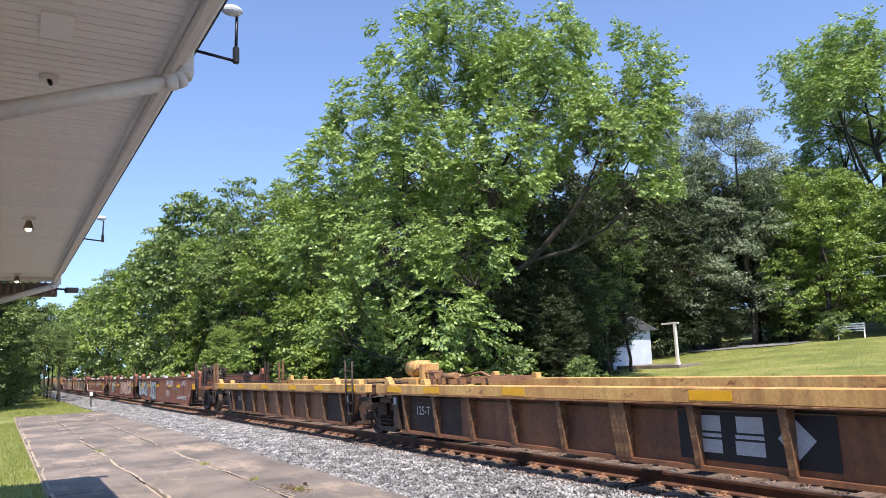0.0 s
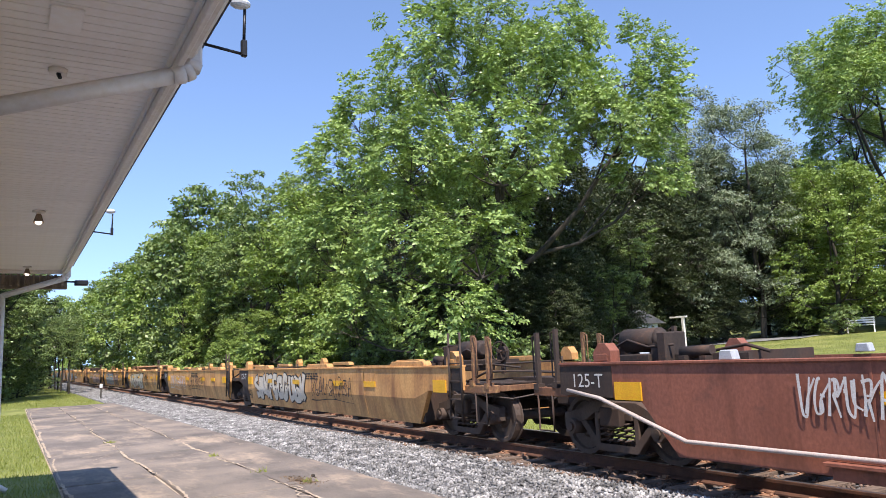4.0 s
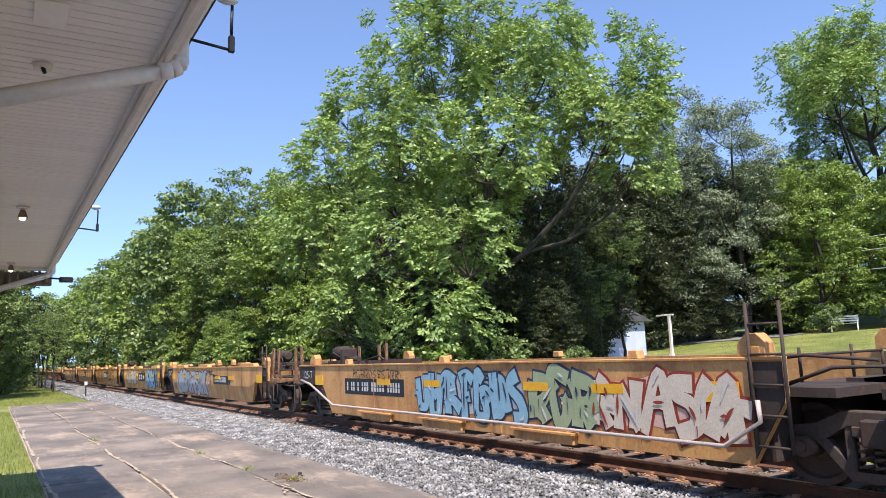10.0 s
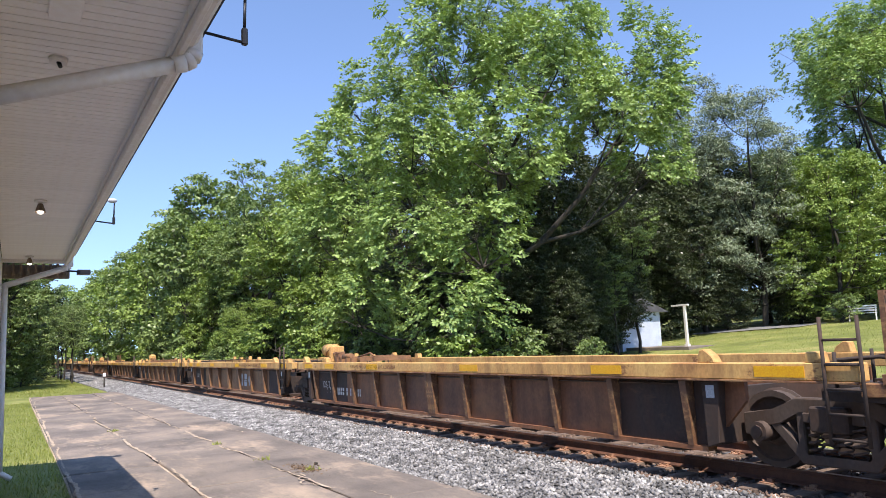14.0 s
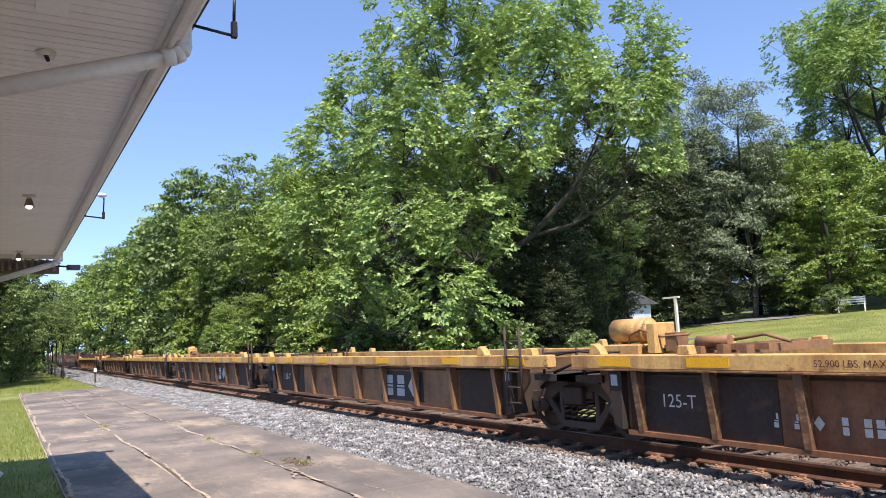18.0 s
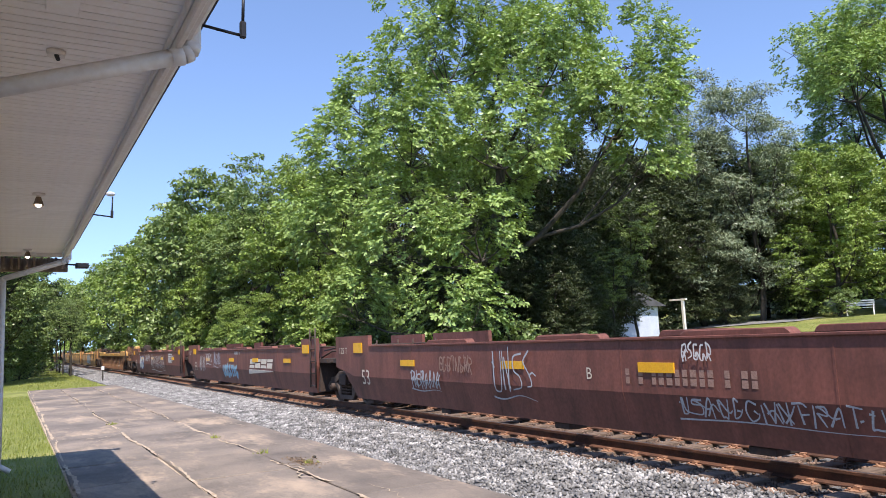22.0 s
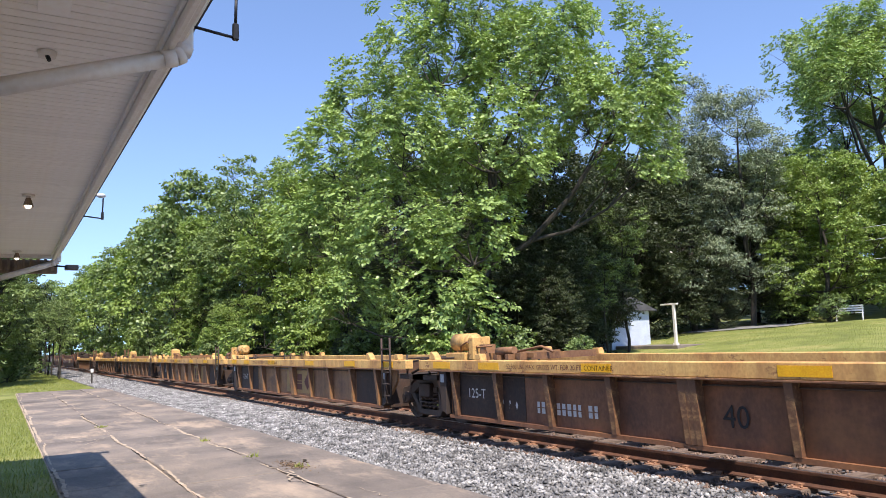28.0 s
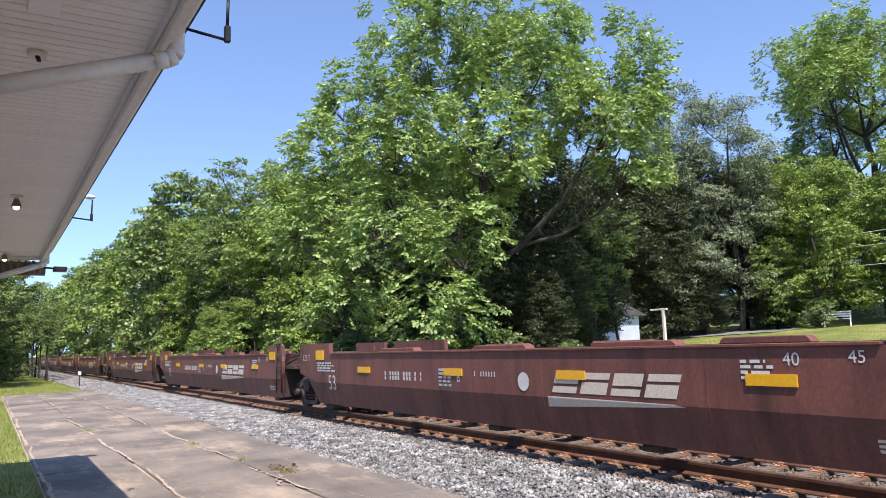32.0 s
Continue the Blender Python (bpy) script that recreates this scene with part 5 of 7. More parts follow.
def scrawl(parent, x0, x1, z0, z1, ink, seed, bend, tuck, n=5, wide=0.032):
    """A thin sprayed tag of joined strokes with a flourish under it."""
    r = random.Random(seed)
    n = max(2, min(n + 3, round((x1 - x0) / (z1 - z0) * 3.0)))
    wide = min(wide * 0.85, 0.075 * (z1 - z0))
    forms = [(p, w * 0 + wide * (1.25 - 0.5 * np.linspace(0, 1, len(w)))) for p, w in hand_style(r, x0, x1, z0 + 0.12 * (z1 - z0), z1, n, wide)]
    if r.random() < 0.6:
        u = np.linspace(0, 1, 16)
        forms.append((np.stack([x0 + (x1 - x0) * u, z0 + 0.05 * (z1 - z0) * np.sin(u * 7 + seed)], -1), wide * (1.1 - 0.8 * u)))
    sheet("graffiti", stroke_sheet("tag", forms, 0.0, bend, tuck, 0.031, INK[ink]), INK[ink], parent, "thin %s sprayed tag" % ink)


def bars(parent, x0, x1, z0, z1, rows, ink, seed, bend, tuck):
    """Small stencilling as plain bars."""
    r = random.Random(seed)
    bm = bmesh.new()
    h = (z1 - z0) / rows
    for i in range(rows):
        x, stop = x0, x0 + (x1 - x0) * r.uniform(0.7, 1.0)
        while x < stop:
            w = min(stop - x, r.uniform(0.08, 0.25) if rows > 1 else h * r.uniform(0.36, 0.5))
            zt = z1 - i * h
            # a large character is a stencilled bar in two halves
            for lo_, hi_ in (((0.4, 1.0),) if rows > 1 else ((0.0, 0.46), (0.54, 1.0))):
                bm.faces.new([bm.verts.new(c) for c in ((x, 0, zt - h * (1 - lo_)), (x + w, 0, zt - h * (1 - lo_)), (x + w, 0, zt - h * (1 - hi_)), (x, 0, zt - h * (1 - hi_)))])
            x += w + (0.045 if rows > 1 or r.random() < 0.8 else 0.16)
    me = mesh_of("stencil", bm, INK[ink])
    drape(me, bend, tuck, 0.007)
    tagged(part("stencil", me, INK[ink], parent, "small %s stencilled lines" % ink), kind="stuff")


def reflectors(parent, xs, z, w, h, bend, tuck, proud=0.021):
    for x in xs:
        bm = bmesh.new()
        y = side_y(z, bend, tuck)
        box(bm, (x - w / 2, y - proud, z - h / 2), (x + w / 2, y - 0.001, z + h / 2))
        part("reflector", bm, REFLECT, parent, "yellow reflective plate")


def logo_blocks(parent, x0, x1, z0, z1, ink, seed, bend, tuck, ground=""):
    """A large company mark as plain block shapes."""
    if ground:
        bm = bmesh.new()
        bm.faces.new([bm.verts.new(c) for c in ((x0 - 0.18, 0, z0 - 0.09), (x1 + 0.18, 0, z0 - 0.09), (x1 + 0.18, 0, z1 + 0.09), (x0 - 0.18, 0, z1 + 0.09))])
        bmesh.ops.bisect_plane(bm, geom=bm.verts[:] + bm.edges[:] + bm.faces[:], plane_co=(0, 0, bend), plane_no=(0, 0, 1))
        me = mesh_of("mark_ground", bm, INK[ground])
        drape(me, bend, tuck, 0.004)
        part("mark_ground", me, INK[ground], parent, "dark painted field")
    w = (x1 - x0) / 3
    zc, hh = (z0 + z1) / 2, z1 - z0
    for k in range(3):
        bm = bmesh.new()
        a, b = x0 + w * k + 0.06, x0 + w * (k + 1) - 0.06
        if k < 2:
            bands = [(0.0, 0.36), (0.42, 0.52), (0.58, 1.0)]
            for lo, hi in bands:
                bm.faces.new([bm.verts.new((x, 0, z0 + hh * q)) for x, q in ((a + 0.05 * hi, lo), (b - 0.05, lo), (b - 0.05, hi), (a + 0.05 * hi, hi))])
        else:
            bm.faces.new([bm.verts.new((x, 0, z)) for x, z in ((a, zc), ((a + b) / 2, z0), (b, zc), ((a + b) / 2, z1))])
        me = mesh_of("mark", bm, INK[ink])
        drape(me, bend, tuck, 0.010)
        part("mark", me, INK[ink], parent, "plain block shapes of a company mark")


def slanted_mark(parent, x0, x1, z0, z1, ink, bend, tuck):
    """A slanted four-block mark over a tapering stripe."""
    w, lean = (x1 - x0) / 4, 0.11
    for k in range(4):
        a, b = x0 + w * k + 0.03, x0 + w * (k + 1) - 0.05
        bm = bmesh.new()
        zm = z0 + (z1 - z0) * (0.62 if k % 2 else 0.38)
        for lo, hi in ((z0, zm - 0.02), (zm + 0.02, z1)):
            bm.faces.new([bm.verts.new((x + lean * (z - z0) / (z1 - z0), 0, z)) for x, z in ((a, lo), (b, lo), (b, hi), (a, hi))])
        me = mesh_of("mark", bm, INK[ink])
        drape(me, bend, tuck, 0.006)
        part("mark", me, INK[ink], parent, "slanted pale block shapes of a company mark")
    bm = bmesh.new()
    bm.faces.new([bm.verts.new(c) for c in ((x0 - 0.1, 0, z0 - 0.22), (x1 + 0.1, 0, z0 - 0.10), (x1 - 0.1, 0, z0 - 0.07), (x0 - 0.07, 0, z0 - 0.06))])
    bmesh.ops.bisect_plane(bm, geom=bm.verts[:] + bm.edges[:] + bm.faces[:], plane_co=(0, 0, bend), plane_no=(0, 0, 1))
    me = mesh_of("mark", bm, INK["cream"])
    drape(me, bend, tuck, 0.006)
    part("mark", me, INK["cream"], parent, "tapering pale stripe")


# shared meshes: wheels, trucks, ladders, tanks, guides
def wheel_mesh():
    bm = bmesh.new()
    n = 20
    rings = []
    for y, r in ((-0.075, 0.10), (-0.075, 0.16), (-0.03, 0.20), (-0.03, 0.36), (-0.07, 0.385), (-0.07, 0.457), (0.055, 0.452), (0.068, 0.484), (0.085, 0.484), (0.085, 0.36), (0.02, 0.30), (0.08, 0.10)):
        rings.append([bm.verts.new((r * math.cos(i * math.tau / n), y, r * math.sin(i * math.tau / n))) for i in range(n)])
    for a, b in zip(rings, rings[1:]):
        for i in range(n):
            bm.faces.new((a[i], a[(i + 1) % n], b[(i + 1) % n], b[i]))
    bm.faces.new(rings[0])
    bm.faces.new(rings[-1][::-1])
    return mesh_of("wheel", bm, P_TRUCK)


def tread_mesh():
    bm = bmesh.new()
    n = 20
    a = [bm.verts.new((0.4585 * math.cos(i * math.tau / n), -0.068, 0.4585 * math.sin(i * math.tau / n))) for i in range(n)]
    b = [bm.verts.new((0.4535 * math.cos(i * math.tau / n), 0.054, 0.4535 * math.sin(i * math.tau / n))) for i in range(n)]
    for i in range(n):
        bm.faces.new((a[i], a[(i + 1) % n], b[(i + 1) % n], b[i]))
    return mesh_of("tread", bm, P_TREAD)


ME_WHEEL, ME_TREAD = wheel_mesh(), tread_mesh()
bm = bmesh.new()
tube(bm, (0, -0.68, 0), (0, 0.68, 0), 0.09, 0.09, 10)
ME_AXLE = mesh_of("axle", bm, P_TRUCK)


def frame_mesh():
    """Cast side frame: bow over the bearings with two openings and a spring seat."""
    bm = bmesh.new()
    y0, y1 = -1.04, -0.90
    prism(bm, [(-1.15, 0.40), (-1.15, 0.66), (-0.75, 0.70), (-0.45, 0.86), (0.45, 0.86), (0.75, 0.70), (1.15, 0.66), (1.15, 0.40), (0.98, 0.40), (0.95, 0.52), (0.66, 0.55), (0.40, 0.72), (-0.40, 0.72), (-0.66, 0.55), (-0.95, 0.52), (-0.98, 0.40)], y0, y1)
    prism(bm, [(-0.82, 0.56), (-0.42, 0.12), (0.42, 0.12), (0.82, 0.56), (0.66, 0.56), (0.36, 0.22), (-0.36, 0.22), (-0.66, 0.56)], y0 + 0.01, y1 - 0.01)
    prism(bm, [(-0.46, 0.20), (-0.36, 0.20), (-0.36, 0.74), (-0.46, 0.74)], y0 + 0.012, y1 - 0.012)
    prism(bm, [(0.36, 0.20), (0.46, 0.20), (0.46, 0.74), (0.36, 0.74)], y0 + 0.012, y1 - 0.012)
    return mesh_of("side_frame", bm, P_TRUCK, 0.015)


def spring_mesh():
    bm = bmesh.new()
    n, rounds = 32, 4.5
    prev = None
    for i in range(n + 1):
        a = rounds * math.tau * i / n
        z = 0.225 + 0.36 * i / n
        ring = [bm.verts.new((r * math.cos(a), -1.0 + r * math.sin(a), z + d)) for r, d in ((0.078, 0), (0.056, 0.014), (0.078, 0.030), (0.088, 0.014))]
        if prev:
            for j in range(4):
                bm.faces.new((prev[j], prev[(j + 1) % 4], ring[(j + 1) % 4], ring[j]))
        prev = ring
    return mesh_of("spring", bm, P_TRUCK)


def bearing_mesh():
    bm = bmesh.new()
    tube(bm, (0, -1.13, 0.457), (0, -0.86, 0.457), 0.115, 0.125, 14)
    tube(bm, (0, -1.16, 0.457), (0, -1.13, 0.457), 0.07, 0.07, 8)
    return mesh_of("bearing", bm, P_TRUCK)


ME_FRAME, ME_SPRING, ME_BEARING = frame_mesh(), spring_mesh(), bearing_mesh()
bm = bmesh.new()
box(bm, (-0.22, -1.15, 0.50), (0.22, 1.15, 0.78))
box(bm, (-0.35, -0.35, 0.70), (0.35, 0.35, 0.98))
ME_BOLSTER = mesh_of("bolster", bm, P_DARK, 0.02)
bm = bmesh.new()
box(bm, (-0.18, -1.34, 0.16), (0.18, 1.34, 0.25))
ME_BEAM = mesh_of("floor_beam", bm, P_DARK, 0.01)
bm = bmesh.new()
box(bm, (-0.36, -1.06, 0.59), (0.36, -0.86, 0.70))
ME_CAP = mesh_of("spring_cap", bm, P_TRUCK, 0.012)
WHEELS = {-0.9: [], 0.9: []}


def truck(parent, x):
    """A two-axle truck: side frames, springs, bolster, and wheelsets that turn."""
    me_root = part("truck", ME_BOLSTER, P_DARK, parent, "grimy cast steel two-axle truck")
    me_root.location.x = x
    for s in (0, 180):
        f = part("side_frame", ME_FRAME, P_TRUCK, me_root)
        f.rotation_euler.z = radians(s)
    for sx in (-0.25, -0.085, 0.085, 0.25):
        sp = part("spring", ME_SPRING, P_TRUCK, me_root)
        sp.location.x = sx
    part("spring_cap", ME_CAP, P_TRUCK, me_root)
    for ax in (-0.9, 0.9):
        b = part("bearing", ME_BEARING, P_TRUCK, me_root)
        b.location.x = ax
        axle = part("axle", ME_AXLE, P_TRUCK, me_root)
        axle.location = (ax, 0, 0.459)
        for s in (-1, 1):
            w = part("wheel", ME_WHEEL, P_TRUCK, me_root, "steel wheel with a bright worn tread")
            w.location = (ax, s * 0.7535, 0.459)
            WHEELS[ax].append((w, s))


def ladder_mesh(h0, h1, w=0.42, rungs=5):
    bm = bmesh.new()
    for s in (-1, 1):
        tube(bm, (s * w / 2, 0, h0), (s * w / 2, 0, h1), 0.022, sides=6)
    for i in range(rungs):
        z = h0 + 0.06 + (h1 - h0 - 0.3) * i / (rungs - 1)
        tube(bm, (-w / 2, 0, z), (w / 2, 0, z), 0.016, sides=6)
    return mesh_of("ladder", bm, P_DARK)


ME_LADDER = ladder_mesh(0.42, 2.05)
ME_LADDER_S = ladder_mesh(0.45, 1.75, 0.40, 5)


def guide_mesh(material, kind):
    bm = bmesh.new()
    if kind == "wedge":
        prism(bm, [(-0.14, 0), (0.14, 0), (0.09, 0.09), (-0.03, 0.17), (-0.10, 0.155)], -0.07, 0.07)
    elif kind == "tall":
        prism(bm, [(-0.20, 0), (0.16, 0), (0.16, 0.16), (0.06, 0.27), (-0.08, 0.27), (-0.20, 0.14)], -0.09, 0.09)
        prism(bm, [(-0.14, 0.02), (0.10, 0.02), (0.10, 0.12), (-0.14, 0.12)], -0.10, -0.089)
    elif kind == "block":
        prism(bm, [(-0.11, 0), (0.11, 0), (0.08, 0.12), (-0.08, 0.12)], -0.07, 0.07)
    else:
        prism(bm, [(-0.80, 0), (0.80, 0), (0.76, 0.07), (0.70, 0.11), (-0.70, 0.11), (-0.76, 0.07)], -0.10, 0.09)
    return mesh_of("guide", bm, material, 0.012)


GUIDES = {}


def guide(parent, x, z, material, kind):
    key = (material.name, kind)
    if key not in GUIDES:
        GUIDES[key] = guide_mesh(material, kind)
    g = part("container_guide", GUIDES[key], material, parent)
    g.location = (x, -HALF + 0.10, z - 0.005)
    g2 = part("container_guide", GUIDES[key], material, parent)
    g2.location = (x, HALF - 0.10, z - 0.005)
    g2.rotation_euler.z = math.pi


bm = bmesh.new()
tube(bm, (-0.42, 0, 0), (0.42, 0, 0), 0.20, 0.20, 14)
tube(bm, (-0.50, 0, 0), (-0.42, 0, 0), 0.12, 0.20, 14)
tube(bm, (0.42, 0, 0), (0.50, 0, 0), 0.20, 0.12, 14)
box(bm, (-0.34, -0.08, -0.42), (-0.24, 0.08, -0.1))
box(bm, (0.24, -0.08, -0.42), (0.34, 0.08, -0.1))
ME_TANK_Y = mesh_of("air_tank", bm, P_YELLOW)
ME_TANK_D = ME_TANK_Y.copy()
ME_TANK_D.materials.clear()
ME_TANK_D.materials.append(P_DARK)


def brake_mesh():
    """Hand brake: a spoked wheel on a gear case and a stand."""
    bm = bmesh.new()
    n, rad = 20, 0.27
    rim = [(rad * math.cos(i * math.tau / n), rad * math.sin(i * math.tau / n)) for i in range(n)]
    for (a, b), (c, d) in zip(rim, rim[1:] + rim[:1]):
        tube(bm, (a, -0.16, b), (c, -0.16, d), 0.018, sides=5, caps=False)
    for i in range(5):
        t = i * math.tau / 5
        tube(bm, (0, -0.13, 0), (rad * math.cos(t), -0.16, rad * math.sin(t)), 0.014, sides=5)
    tube(bm, (0, -0.17, 0), (0, 0.0, 0), 0.045, sides=10)
    prism(bm, [(-0.14, -0.24), (0.14, -0.24), (0.16, 0.02), (0.08, 0.14), (-0.08, 0.14), (-0.16, 0.02)], -0.10, 0.10)
    box(bm, (-0.05, -0.05, -0.62), (0.05, 0.05, -0.22))
    return mesh_of("hand_brake", bm, P_DARK)


ME_BRAKE = brake_mesh()


def post_mesh(material):
    bm = bmesh.new()
    box(bm, (-0.028, -0.036, 0.0), (0.028, 0.036, 0.92))
    box(bm, (-0.06, -0.07, 0.0), (0.06, 0.07, 0.10))
    bent(bm, [(0.07, -0.03, 0.16), (0.16, -0.03, 0.18), (0.16, -0.03, 0.86), (0.05, -0.03, 0.90)], 0.014, 5)
    return mesh_of("end_post", bm, material)


POSTS = {}


def end_gear(u, x, s, coupled, top, paint, tank, seed):
    """Deck over the truck at one end: beams, handrails, pipes, tank. s: +1 front end, -1 rear end."""
    r = random.Random(seed)
    reach = 1.25
    bm = bmesh.new()
    box(bm, (min(x, x + s * reach), -0.32, 0.98), (max(x, x + s * reach), 0.32, 1.16))
    box(bm, (min(x - s * 0.5, x + s * 0.5), -1.38, top - 0.40), (max(x - s * 0.5, x + s * 0.5), 1.38, top - 0.30))
    part("end_platform", bm, P_DARK, u, "grimy end deck and draft sill")
    bm = bmesh.new()
    for y in (-1.25, -0.55, 0.55, 1.25):
        tube(bm, (x - s * 0.4, y, top - 0.30), (x - s * 0.4, y, top + 0.05 + 0.1 * r.random()), 0.022, sides=6)
    bent(bm, [(x - s * 0.4, -1.25, top + 0.02), (x - s * 0.4, 1.25, top + 0.02)], 0.018)
    bent(bm, [(x - s * 0.1, -1.30, top - 0.28), (x + s * 0.35, -1.15, top - 0.10), (x + s * 0.6, -0.4, top - 0.12), (x + s * 0.5, 0.6, top - 0.2)], 0.025)
    bent(bm, [(x - s * 1.4, -0.7, top - 0.1), (x - s * 0.3, -0.6, top + 0.02), (x + s * 0.5, -0.5, top - 0.05)], 0.022)
    part("piping", bm, P_DARK, u, "bent pipes and grab rails")
    if tank == "h":
        bm = bmesh.new()
        x0, x1 = sorted((x - s * 0.25, x - s * 2.55))
        prism(bm, [(x0, top + 0.30), (x0 + 0.05, top + 0.36), (x1 - 0.05, top + 0.36), (x1, top + 0.30), (x1, top + 0.26), (x0, top + 0.26)], -1.15, 0.9)
        for xx in (x0 + 0.08, (x0 + x1) / 2, x1 - 0.08):
            box(bm, (xx - 0.07, -1.12, top - 0.02), (xx + 0.07, -1.02, top + 0.262))
        box(bm, (x0 + 0.1, -0.95, top - 0.02), (x1 - 0.1, 0.8, top + 0.262))
        tube(bm, (x0 + 0.35, -1.08, top + 0.13), (x1 - 0.9, -1.08, top + 0.13), 0.11, 0.11, 12)
        part("brake_hood", bm, P_RUSTY_TAN, u, "rusty tan housing over the brake gear")
    elif tank:
        t = part("air_tank", ME_TANK_Y if tank == "y" else ME_TANK_D, P_YELLOW, u, "round air tank")
        t.location = (x - s * (0.9 if coupled else 0.44), -0.62, top + 0.32)
        t.scale = (0.80, 0.9, 0.9)
        bm = bmesh.new()
        xt = t.location.x
        box(bm, (xt - 0.36, -0.90, top - 0.10), (xt + 0.36, -0.34, top + 0.12))
        box(bm, (xt - s * 0.62 - 0.08, -0.92, top - 0.02), (xt - s * 0.62 + 0.08, -0.5, top + 0.42))
        part("tank_pedestal", bm, P_YELLOW if tank == "y" else P_DARK, u, "boxy pedestal under the air tank", bevel=0.015)
        bm = bmesh.new()
        for k in range(4):
            xx = x - s * (1.5 + 0.35 * k)
            box(bm, (xx - 0.05, -0.9, top - 0.02), (xx + 0.05, 0.9, top + 0.07 + 0.05 * r.random()))
        box(bm, (min(x - s * 0.3, x - s * 2.8), -0.75, top + 0.02), (max(x - s * 0.3, x - s * 2.8), -0.67, top + 0.10))
        tube(bm, (x - s * 1.75, -0.75, top + 0.12), (x - s * 2.25, -0.75, top + 0.15), 0.09, 0.07, 10)
        box(bm, (x - s * 1.35 - 0.09, -0.85, top + 0.02), (x - s * 1.35 + 0.09, -0.6, top + 0.27))
        bent(bm, [(x - s * 0.5, -0.8, top + 0.05), (x - s * 0.55, -0.82, top + 0.25), (x - s * 0.8, -0.84, top + 0.33), (x - s * 1.2, -0.84, top + 0.22), (x - s * 1.7, -0.85, top + 0.24)], 0.018)
        bent(bm, [(x - s * 1.5, -0.3, top + 0.08), (x - s * 2.4, -0.25, top + 0.2), (x - s * 2.8, -0.3, top + 0.1)], 0.025)
        part("brake_gear", bm, P_RUSTY_TAN if tank == "y" else P_DARK, u, "brake cylinder and levers on the deck")
    if coupled:
        beam = P_RUSTY if paint in (P_RED, P_BROWN) else P_RIB
        stake = P_DARK if paint in (P_RED, P_BROWN) else P_RIB
        # low end sill past the body, stirrup steps and posts on it
        bm = bmesh.new()
        x0, x1 = sorted((x - s * 0.06, x + s * 0.80))
        for y in (-1.42, 1.18):
            box(bm, (x0, y, 0.93), (x1, y + 0.24, 1.07))
        box(bm, (x1 - 0.16, -1.18, 0.95), (x1, 1.18, 1.06)) if s > 0 else box(bm, (x0, -1.18, 0.95), (x0 + 0.16, 1.18, 1.06))
        part("end_sill", bm, beam, u, "worn end sill beam", bevel=0.012)
        bm = bmesh.new()
        box(bm, (x0, -1.15, 1.075), (x1, 1.15, 1.10))
        part("end_walkway", bm, P_DARK, u, "dark end walkway plate")
        for y in (-1.36, 1.30):
            for d in (0.72, 0.24):
                key = stake.name
                if key not in POSTS:
                    POSTS[key] = post_mesh(stake)
                p = part("end_post", POSTS[key], stake, u, "tall square post with a grab iron")
                p.location = (x + s * d, y, 1.02 + (0.04 if d < 0.5 else 0))
                if s < 0:
                    p.rotation_euler.z = math.pi
            bm = bmesh.new()
            bent(bm, [(x + s * 0.70, y - 0.05, 0.95), (x + s * 0.70, y - 0.05, 0.40), (x + s * 0.34, y - 0.05, 0.40), (x + s * 0.34, y - 0.05, 0.95)], 0.017)
            part("stirrup_step", bm, P_DARK, u, "bent bar step")
        hb = part("hand_brake", ME_BRAKE, P_DARK, u, "spoked hand brake wheel on its stand")
        hb.location = (x - s * 0.25, -0.35, top + 0.26)
        hb.scale = (0.7, 0.7, 0.7)
        hb.rotation_euler.z = radians(r.choice((20, 70, 100)))
        bm = bmesh.new()
        box(bm, (min(x, x + s * 1.25), -0.11, 0.74), (max(x, x + s * 1.25), 0.11, 0.98))
        box(bm, (min(x + s * 1.12, x + s * 1.46), -0.17, 0.68), (max(x + s * 1.12, x + s * 1.46), 0.15, 1.02))
        part("coupler", bm, P_DARK, u, bevel=0.02)
        bm = bmesh.new()
        bent(bm, [(x + s * 0.8, 0.25, 0.85), (x + s * 1.0, 0.3, 0.45), (x + s * 1.4, 0.28, 0.5)], 0.03)
        part("air_hose", bm, P_DARK, u)
        bm = bmesh.new()
        bent(bm, [(x + s * 0.5, -1.38, 0.90), (x + s * 0.9, -1.0, 0.82), (x + s * 1.35, -0.3, 0.95)], 0.014, 5)
        part("uncoupling_lever", bm, P_TRUCK, u, "thin bent lever bar")


